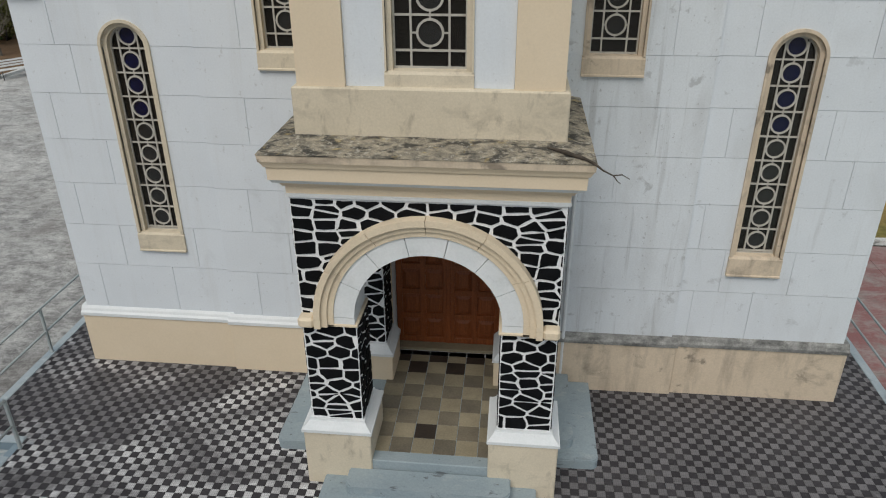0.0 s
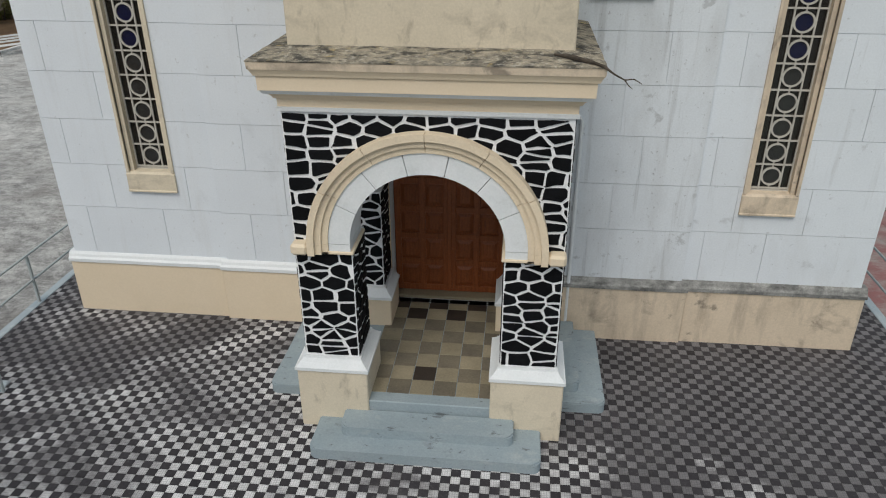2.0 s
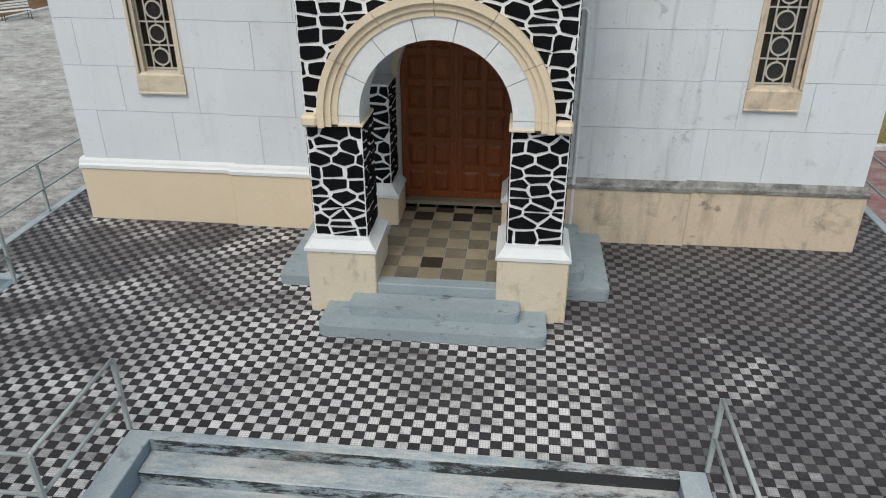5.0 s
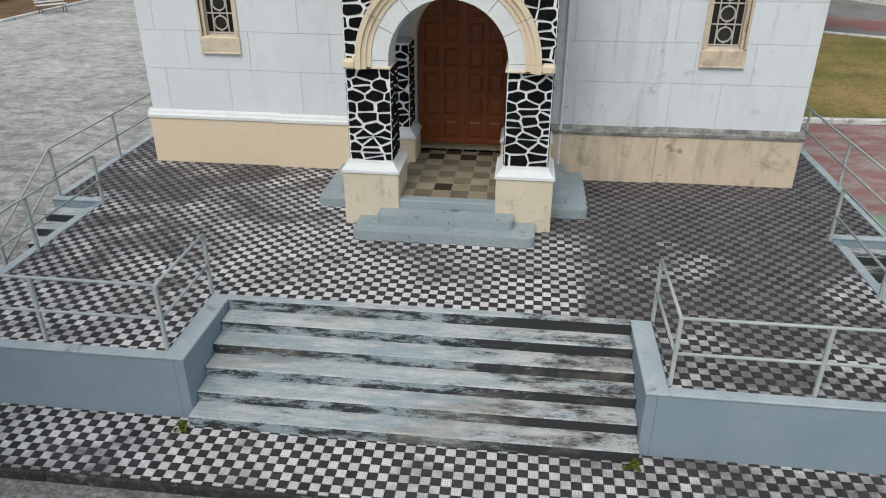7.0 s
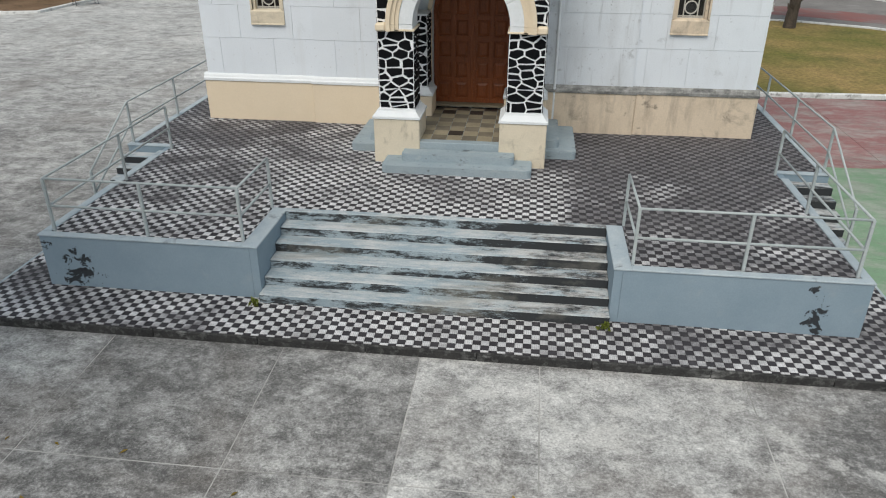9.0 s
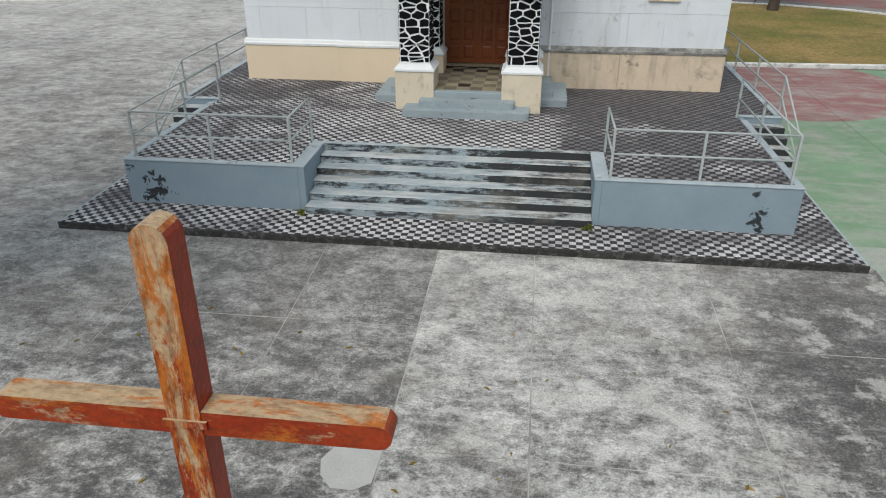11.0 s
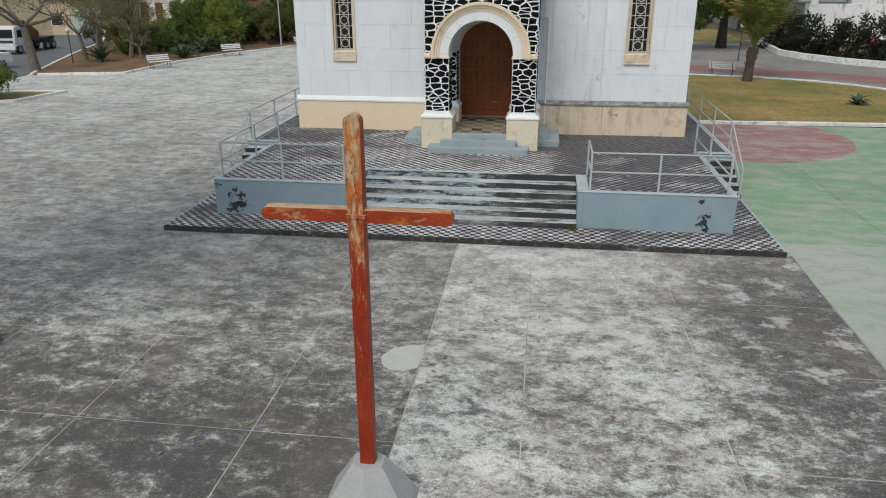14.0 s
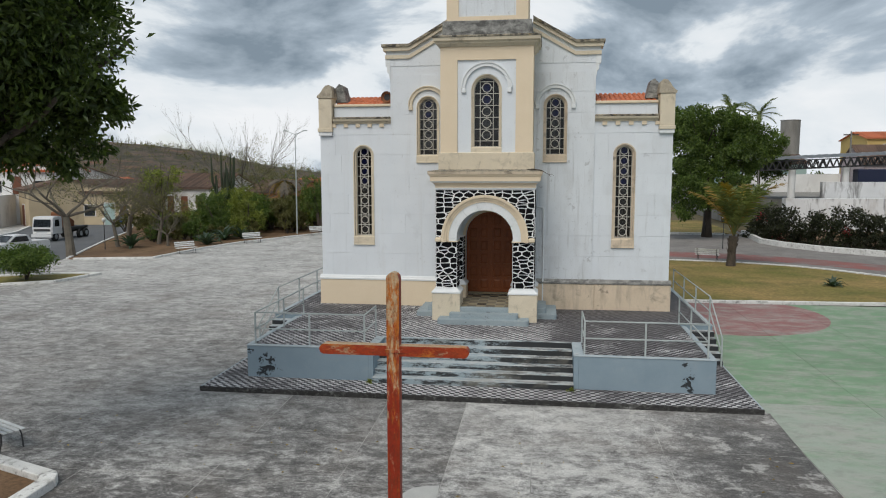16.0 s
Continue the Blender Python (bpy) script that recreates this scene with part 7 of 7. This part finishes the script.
def truck(x, y, ang):
    root = empty("truck", "white flat-nosed truck with a bare dark chassis", "truck")
    bm = bmesh.new()
    prism(bm, [(-3.6, 0.75), (-3.65, 1.5), (-3.45, 2.65), (-3.2, 2.75), (-1.75, 2.75), (-1.7, 0.75)], -1.18, 1.18)
    bmesh.ops.bevel(bm, geom=list(bm.edges), offset=0.08, segments=2, affect="EDGES")
    cab = part("cab", bm, vehicle_white, root)
    bm = bmesh.new()
    v = [bm.verts.new(p) for p in ((-3.66, -1.02, 1.62), (-3.66, 1.02, 1.62), (-3.5, 0.98, 2.45), (-3.5, -0.98, 2.45))]
    bm.faces.new(v)
    bmesh.ops.solidify(bm, geom=bm.faces[:], thickness=0.03)
    part("windscreen", bm, windscreen, cab)
    for s in (-1, 1):
        bm = bmesh.new()
        prism(bm, [(-3.15, 1.65), (-3.05, 2.4), (-2.35, 2.4), (-2.3, 1.65)], s * 1.18, s * 1.195)
        part("window", bm, windscreen, cab)
        bm = bmesh.new()
        box(bm, -3.72, -3.60, s * 0.85 - 0.2, s * 0.85 + 0.2, 0.85, 1.05, bevel=0.02)
        part("headlight", bm, milky, cab)
        for wx in (-2.9, 1.9, 3.0):
            wheel(root, wx, s * 0.98, 0.5, 0.32)
        part("chassis_beam", boxed(-1.7, 3.9, s * 0.45 - 0.08, s * 0.45 + 0.08, 0.75, 1.0), dark_iron, root)
    part("grille", boxed(-3.70, -3.62, -0.95, 0.95, 1.15, 1.4, bevel=0.02), dark_iron, cab)
    part("bumper", boxed(-3.85, -3.6, -1.2, 1.2, 0.45, 0.8, bevel=0.04), vehicle_white, root)
    part("hook_frame", boxed(-1.5, -1.2, -0.7, 0.7, 1.0, 2.4, bevel=0.04), dark_iron, root)
    part("load_frame", boxed(0.2, 3.7, -0.9, 0.9, 1.02, 1.35, bevel=0.03), dark_iron, root)
    bm = bmesh.new()
    prism(bm, [(-1.15, 1.36), (-1.15, 3.1), (-0.6, 3.25), (0.3, 2.7), (1.6, 2.0), (1.6, 1.36)], -0.55, 0.55)
    bmesh.ops.bevel(bm, geom=list(bm.edges), offset=0.06, segments=1, affect="EDGES")
    part("load_body", bm, rust, root, "rusty orange loading arm")
    root.matrix_basis = pose(x, y, 0.02, 0, 0, ang) @ Matrix.Scale(0.76, 4)


truck(-40.2, 38.3, 93)
car("pickup_truck", "white pickup parked at the street kerb", -34.9, 25.9, 0.02, 72, vehicle_white, True)


# ---------------- buildings round the square ----------------
def house(name, label, x, y, z, w, d, h, ang, wall, openings, roof=None, ridge=1.2, parapet=False):
    """A plain town house: walls, openings with frames, tiled roof; front faces -y before turning."""
    root = empty(name, label, "house")
    part("wall", boxed(0, w, 0, d, 0, h), wall, root)
    for ox, oz, ow, oh, mat in openings:
        o = part("window" if oz > 0.3 else "door", boxed(ox, ox + ow, -0.06, 0.02, oz, oz + oh, bevel=0.01), mat, root)
        part("frame", boxed(ox - 0.09, ox + ow + 0.09, -0.04, 0.01, oz - 0.05, oz + oh + 0.1), far_white, o)
    if roof:
        bm = bmesh.new()
        prism(bm, [(-0.35, h), (d / 2, h + ridge), (d + 0.35, h), (d + 0.35, h - 0.12), (d / 2, h + ridge - 0.14), (-0.35, h - 0.12)], -0.25, w + 0.25, "x")
        rf = part("roof", bm, roof, root)
        bm = bmesh.new()
        prism(bm, [(0.0, h), (d / 2, h + ridge - 0.15), (d, h)], 0.0, w, "x")
        part("gable", bm, wall, root)
        bm = bmesh.new()
        n = int(w / 0.28)
        for k in range(n):
            xx = -0.2 + (w + 0.4) * (k + 0.5) / n
            tube(bm, [(xx, -0.4, h + 0.02), (xx, d / 2, h + ridge + 0.04)], 0.09, 5)
        tagged(part("roof_tiles", bm, roof, rf), kind="stuff")
    if parapet:
        part("parapet", boxed(-0.05, w + 0.05, -0.08, 0.12, h + 0.001, h + 0.55, bevel=0.02), wall, root)
    root.matrix_basis = pose(x, y, z, 0, 0, ang)
    return root


D, W_ = brown_door, windscreen
house("town_house", "pale house with brown doors behind the shrubs", -44.5, 63, 0, 9, 7, 4.0, -18, far_white, [(1.0, 0, 1.1, 3.0, D), (3.2, 0.0, 1.1, 3.0, D), (5.6, 1.6, 1.2, 1.4, D), (7.4, 1.6, 1.0, 1.4, far_teal)], roof_old, 1.7)
house("town_house", "faded orange house with an old tiled roof", -33.0, 62, 0, 6.5, 7, 3.5, -12, far_orange, [(1.0, 1.0, 1.0, 1.2, W_), (3.5, 0, 1.0, 2.3, D)], roof_old, 1.4)
house("town_house", "cream house across the street", -61, 58, 0, 11, 8, 4.0, -42, far_cream, [(1.5, 0, 1.1, 2.3, D), (4.0, 1.0, 1.3, 1.3, W_), (7.5, 0, 1.2, 2.3, D)], roof_old, 1.2)
house("town_house", "cream flat-fronted house across the street", -52, 54.5, 0, 8.5, 8, 3.6, 3, far_cream, [(0.8, 0, 1.1, 2.4, D), (2.9, 1.0, 1.2, 1.2, W_), (5.2, 0, 1.2, 2.4, far_teal), (7.0, 1.0, 0.9, 1.2, D)], roof_old, 1.4, True)
house("town_house", "tall white house with shuttered windows across the street", -60.5, 53.5, 0, 8, 8, 6.0, 10, far_white, [(0.8, 3.6, 1.2, 1.3, W_), (3.2, 3.4, 1.0, 2.0, D), (5.6, 3.6, 1.2, 1.3, W_), (1.5, 0, 1.3, 2.4, D), (5.0, 1.0, 1.2, 1.2, W_)], roof_tile, 1.2, True)
house("town_house", "white flat-fronted house across the street", -63, 44, 0, 9, 8, 3.4, 20, far_white, [(1.0, 1.0, 1.2, 1.3, W_), (4.0, 0, 1.2, 2.4, D), (6.6, 1.0, 1.2, 1.3, W_)], None, 1, True)
house("town_house", "stained white house with old roof across the street", -70, 68, 0, 14, 9, 5.0, -30, far_white, [(2, 1, 1.3, 1.3, W_), (6, 1, 1.3, 1.3, W_), (10, 0, 1.2, 2.4, D)], roof_old, 1.6)
house("town_house", "stained white house behind the trees", -54, 72, 0, 12, 8, 3.9, -20, far_white, [(2, 0, 1.2, 2.3, D), (6, 1, 1.2, 1.2, W_)], roof_old, 1.4)
house("town_house", "white house behind the tall bushes", -24, 66, 0, 9, 7, 3.4, -8, far_white, [(1.0, 0, 1.1, 2.3, D), (4.0, 1, 1.2, 1.2, W_)], roof_old, 1.3)

# raised street on the far side, its walls and the open shed
flat("upper_street", [(23, 63), (95, 63), (95, 130), (23, 130)], -0.05, 2.9, tank_concrete, "raised grey street level behind the retaining wall", "road")
house("retaining_wall", "stained white retaining wall behind the hedge", 25.2, 54.5, 0, 34, 1.2, 3.25, 0, wall_stained, [], None)
house("yard_wall", "stained white yard wall above the retaining wall", 29.9, 58.5, 0, 30, 0.6, 4.8, 0, wall_stained, [], None)
house("far_wall", "long stained white wall across the raised street", 28, 92, 2.9, 24, 1, 2.6, 0, far_white, [(1.2, 0, 2.0, 1.9, D)], None)
house("town_house", "pale teal house across the raised street", 29, 96, 2.9, 12, 8, 4.2, 0, far_teal, [(2, 1, 1.2, 1.2, W_)], roof_old, 1.4)
house("town_house", "pinkish stained house behind the shed", 40.5, 75, 2.9, 17, 7, 3.9, 0, far_pink, [(3, 1.0, 1.4, 1.4, W_), (9, 0, 1.2, 2.3, D)], roof_old, 2.4)
house("town_house", "yellow upper-storey house with orange roof", 46.0, 88, 2.9, 16, 9, 7.6, 0, far_yellow, [(2.2, 5.6, 1.3, 1.1, D), (6, 5.6, 1.3, 1.1, D)], roof_tile, 1.0)


def shed():
    root = empty("open_shed", "open market shed with steel trusses and round white columns", "shed", at=(0, 0, 0))
    bm = bmesh.new()
    x0, x1, y0, y1 = 21.8, 56, 60.0, 68.0
    n = 90
    top = []
    for k in range(n + 1):
        x = x0 + (x1 - x0) * k / n
        z = 6.9 + 0.045 * (x - x0) + (0.03 if k % 2 else -0.03)
        top.append((bm.verts.new((x, y0, z)), bm.verts.new((x, y1, z + 0.4))))
    for a, b in zip(top, top[1:]):
        bm.faces.new((a[0], b[0], b[1], a[1]))
    bmesh.ops.solidify(bm, geom=bm.faces[:], thickness=0.06)
    part("roof_sheet", bm, sheet_metal, root)
    for y in (60.2, 64.0, 67.6):
        bm = bmesh.new()
        for k in range(48):
            xa, xb = x0 + 0.2 + 0.7 * k, x0 + 0.9 + 0.7 * k
            za, zb = 6.75 + 0.045 * (xa - x0), 6.75 + 0.045 * (xb - x0)
            tube(bm, [(xa, y, za), (xb, y, zb)], 0.08, 4)
            tube(bm, [(xa, y, za - 0.9), (xb, y, zb - 0.9)], 0.07, 4)
            tube(bm, [(xa, y, za), (xa + 0.35, y, za - 0.89)], 0.06, 4)
            tube(bm, [(xb, y, zb), (xa + 0.35, y, za - 0.89)], 0.06, 4)
        part("truss", bm, dark_iron, root)
    for x in (27.7, 33.0, 38.5, 44, 50):
        bm = bmesh.new()
        tube(bm, [(x, 60.9, 0.0), (x, 60.9, 5.9 + 0.045 * (x - x0))], 0.36, 14)
        part("column", bm, far_white, root)


shed()
blue = tagged(part("water_tank", boxed(33.9, 37.3, 60.0, 61.5, 4.4, 6.1, bevel=0.1), blue_tank), "dark blue rectangular tank under the shed", "tank")
part("tank_stand", boxed(33.8, 37.4, 59.9, 61.6, 0.0, 4.399), far_white, blue)
car("sedan_car", "silver saloon car on the raised street", 26.9, 74, 2.9, 180, vehicle_silver)


def water_tower(x, y):
    root = empty("water_tower", "streaked grey concrete water tower with a round tank", "water tower", at=(x, y, 0))
    bm = bmesh.new()
    tube(bm, [(0, 0, 0), (0, 0, 9.8)], [0.9, 0.8], 16)
    part("shaft", bm, tank_concrete, root)
    bm = bmesh.new()
    tube(bm, [(0, 0, 7.2), (0, 0, 8.0), (0, 0, 14.3), (0, 0, 14.5)], [1.0, 1.5, 1.55, 1.62], 20)
    part("tank", bm, tank_concrete, root)


water_tower(42.8, 110)


def power_pole(x, y, h, z0=0.0):
    root = empty("power_pole", "grey power pole with a cross-arm", "pole", "power poles", at=(x, y, z0))
    bm = bmesh.new()
    tube(bm, [(0, 0, 0), (0, 0, h)], [0.16, 0.10], 8)
    part("pole", bm, tank_concrete, root)
    part("cross_arm", boxed(-0.9, 0.9, -0.06, 0.06, h - 0.5, h - 0.35), bark, root)


power_pole(-25.0, 70, 9.0)
power_pole(40, 78, 8.0, 2.9)
power_pole(-48.5, 40, 7.5)


# ---------------- distance ----------------
def hills():
    vs, fs = [], []
    nx, ny = 120, 26
    for j in range(ny):
        for i in range(nx):
            x, y = -420 + 760 * i / (nx - 1), 120 + 420 * j / (ny - 1)
            t = j / (ny - 1)
            ridge = 22.0 * math.exp(-((x + 232) / 92) ** 2) + 9 * math.exp(-((x + 330) / 80) ** 2) + 5 * math.exp(-((x - 40) / 160) ** 2)
            z = ridge * min(1, max(0, (t - 0.05) / 0.5)) ** 1.3 * (1 - 0.9 * max(0.0, t - 0.55) / 0.45) + 2.2 * noise.noise(Vector((x * 0.02, y * 0.02, 0))) * t - 0.6
            vs.append((x, y, z))
    for j in range(ny - 1):
        for i in range(nx - 1):
            a = j * nx + i
            fs.append((a, a + 1, a + nx + 1, a + nx))
    hill = raw("hill", vs, fs, hill_soil)
    for p in hill.data.polygons:
        p.use_smooth = True
    tagged(hill, "scrub-covered reddish hill behind the town", "hill", kind="structure")
    rng = random.Random(4)
    blobs = []
    for k in range(4200):
        i, j = rng.randrange(20, 80), rng.randrange(2, 17)
        x, y, z = vs[j * nx + i]
        s = rng.uniform(0.5, 1.5)
        blobs.append((x + rng.uniform(-4, 4), y + rng.uniform(-8, 8), z + s * 0.5, s * 1.3, s * 1.3, s))
    sc = leaves("hill_scrub", blobs, 70000, 0.62, leaf_olive, None, 12, hollow=0.2, per=12, spread=0.4)
    tagged(sc, "low olive scrub scattered over the hillside", "scrub", kind="stuff")
    bm = bmesh.new()
    for k in range(150):
        x, y, z = vs[rng.randrange(12, 16) * nx + rng.randrange(22, 62)]
        x, y, h = x + rng.uniform(-3, 3), y + rng.uniform(-6, 6), rng.uniform(2.5, 5.0)
        limbs(bm, (x, y, z - 0.3), (rng.uniform(-0.2, 0.2), 0, 1), h * 0.6, 0.16, 2, rng, 0.8, 0.2, 4)
    tagged(part("ridge_trees", bm, twig_grey), "thin bare trees along the hill ridge", "trees", kind="stuff")
    blobs = []
    for k in range(170):
        x = rng.uniform(-110, 75)
        y = rng.uniform(95, 150)
        s = rng.uniform(1.6, 3.2)
        blobs.append((x, y, s * 0.9, s * 1.5, s * 1.5, s))
    sc = leaves("far_trees", blobs, 22000, 0.55, leaf_mid, None, 13, hollow=0.3)
    tagged(sc, "far dark green trees between the houses", "trees", kind="stuff")
    rng2 = random.Random(9)
    for k in range(26):
        x = rng2.uniform(-130, -20)
        y = rng2.uniform(85, 125)
        if -50 < x < -20 and y < 90:
            continue
        w = rng2.uniform(7, 12)
        house("distant_house", "small distant town house with a clay tile roof", x, y, 0, w, 7, rng2.uniform(2.8, 3.8), rng2.uniform(-30, 20), rng2.choice((far_white, far_cream, far_white, far_orange)),
              [(1.0, 0, 1.0, 2.1, D), (3.2, 1, 1.1, 1.1, W_)], rng2.choice((roof_old, roof_old, roof_tile)), 1.3)


hills()


# ---------------- small things on the ground ----------------
def weed(x, y, seed):
    root = empty("weed", "small green weed in the step corner", "plant", "weeds", at=(x, y, PLIN))
    leaves("leaf", [(0, 0, 0.05, 0.11, 0.06, 0.05)], 160, 0.05, leaf_yellow, root, seed, hollow=0.1)
    bm = bmesh.new()
    tube(bm, [(0, 0, -0.01), (0.01, 0, 0.06)], 0.008, 5)
    part("stem", bm, bark, root)


weed(-2.72, -1.60, 3)
weed(2.60, -1.60, 4)


def litter():
    r = random.Random(17)
    vs, fs = [], []
    for k in range(240):
        x, y, a, L = r.uniform(-9, 7), r.uniform(-17, -2.7), r.uniform(0, 6.28), r.uniform(0.03, 0.07)
        c, s_ = math.cos(a) * L, math.sin(a) * L
        b = len(vs)
        vs += [(x - c, y - s_, 0.006), (x + 0.35 * s_, y - 0.35 * c, 0.02), (x + c, y + s_, 0.008), (x - 0.35 * s_, y + 0.35 * c, 0.018)]
        fs.append((b, b + 1, b + 2, b + 3))
    tagged(raw("fallen_leaves", vs, fs, palm_dry), "dry yellow fallen leaves scattered on the concrete", "leaves", kind="stuff")


litter()


# ---------------- terrace paving ----------------
def paving():
    """Chequered mosaic: the squares before the porch are single pieces, the rest are joined."""
    bed = tagged(part("tile_bed", boxed(-PX + 0.131, PX - 0.131, 0.135, WY - 0.001, PLAT - 0.019, PLAT - 0.004), joint_dark), "chequered light and dark mosaic tile paving of the terrace", "paving", kind="structure")
    areas = []
    for s in (-1, 1):
        xa, xb = sorted((s * (SX + 0.255), s * (PX - 0.132)))
        areas.append((xa, xb, PF + 0.132, 0.135, PLAT))
        part("tile_bed", boxed(xa, xb, PF + 0.132, 0.134, PLAT - 0.019, PLAT - 0.004), joint_dark, bed)
        xa, xb = sorted((s * 0.0, s * (WX - 0.132)))
        part("tile_bed", boxed(xa, xb, WY + 0.13, 9.5, PLAT - 0.019, PLAT - 0.004), joint_dark, bed)
    areas.append((-PX + 0.132, PX - 0.132, 0.136, WY + 0.13, PLAT))
    areas.append((-WX + 0.132, WX - 0.132, WY + 0.13, 9.5, PLAT))
    areas.append((-KX + 0.052, KX - 0.052, KF + 0.052, PF - 0.002, PLIN))
    areas.append((-SX, SX, PF, -1.512, PLIN))
    for s in (-1, 1):
        xa, xb = sorted((s * (PX + 0.002), s * (KX - 0.052)))
        areas.append((xa, xb, PF, 1.5, PLIN))
    g = 0.003

    def near(x, y, z):
        return z > 0.5 and abs(x) < 1.06 and 0.14 < y < 2.02

    shared = {}

    def single(k):
        if k not in shared:
            bm = bmesh.new()
            h = CELL / 2 - g
            box(bm, -h, h, -h, h, -0.012, 0.0, bevel=0.002)
            me = bpy.data.meshes.new("tile")
            bm.to_mesh(me)
            bm.free()
            me.materials.append((tile_light, tile_dark)[k])
            shared[k] = me
        return shared[k]
    data = {0: ([], []), 1: ([], [])}
    count = 0
    for xa, xb, ya, yb, z in areas:
        i0, i1 = math.floor(xa / CELL), math.ceil(xb / CELL)
        j0, j1 = math.floor(ya / CELL), math.ceil(yb / CELL)
        for i in range(i0, i1):
            for j in range(j0, j1):
                x0, x1, y0, y1 = max(i * CELL, xa), min((i + 1) * CELL, xb), max(j * CELL, ya), min((j + 1) * CELL, yb)
                if x1 - x0 < 0.012 or y1 - y0 < 0.012:
                    continue
                cx, cy = (x0 + x1) / 2, (y0 + y1) / 2
                if z > 0.5 and cy > 5.3 and abs(cx) < EX:
                    continue
                if z > 0.5 and abs(cx) < 1.3 and cy > 2.1:
                    continue
                k = (i + j) % 2
                lift = 0.0016 * math.sin(i * 12.9 + j * 78.2)
                if near(cx, cy, z) and x1 - x0 > CELL - 1e-6 and y1 - y0 > CELL - 1e-6 and count < 300:
                    ob = bpy.data.objects.new("tile", single(k))
                    scene.collection.objects.link(ob)
                    ob.parent = bed
                    ob.location = (cx, cy, z + lift)
                    count += 1
                    continue
                v, f = data[k]
                b = len(v)
                zt = z + lift
                v += [(x0 + g, y0 + g, zt), (x1 - g, y0 + g, zt), (x1 - g, y1 - g, zt), (x0 + g, y1 - g, zt),
                      (x0 + g * 0.5, y0 + g * 0.5, z - 0.011), (x1 - g * 0.5, y0 + g * 0.5, z - 0.011), (x1 - g * 0.5, y1 - g * 0.5, z - 0.011), (x0 + g * 0.5, y1 - g * 0.5, z - 0.011)]
                f += [(b, b + 1, b + 2, b + 3), (b + 4, b + 5, b + 1, b), (b + 5, b + 6, b + 2, b + 1), (b + 6, b + 7, b + 3, b + 2), (b + 7, b + 4, b, b + 3)]
    for k, m in ((0, tile_light), (1, tile_dark)):
        tagged(raw("tile_field", *data[k], m, bed), kind="stuff")


paving()
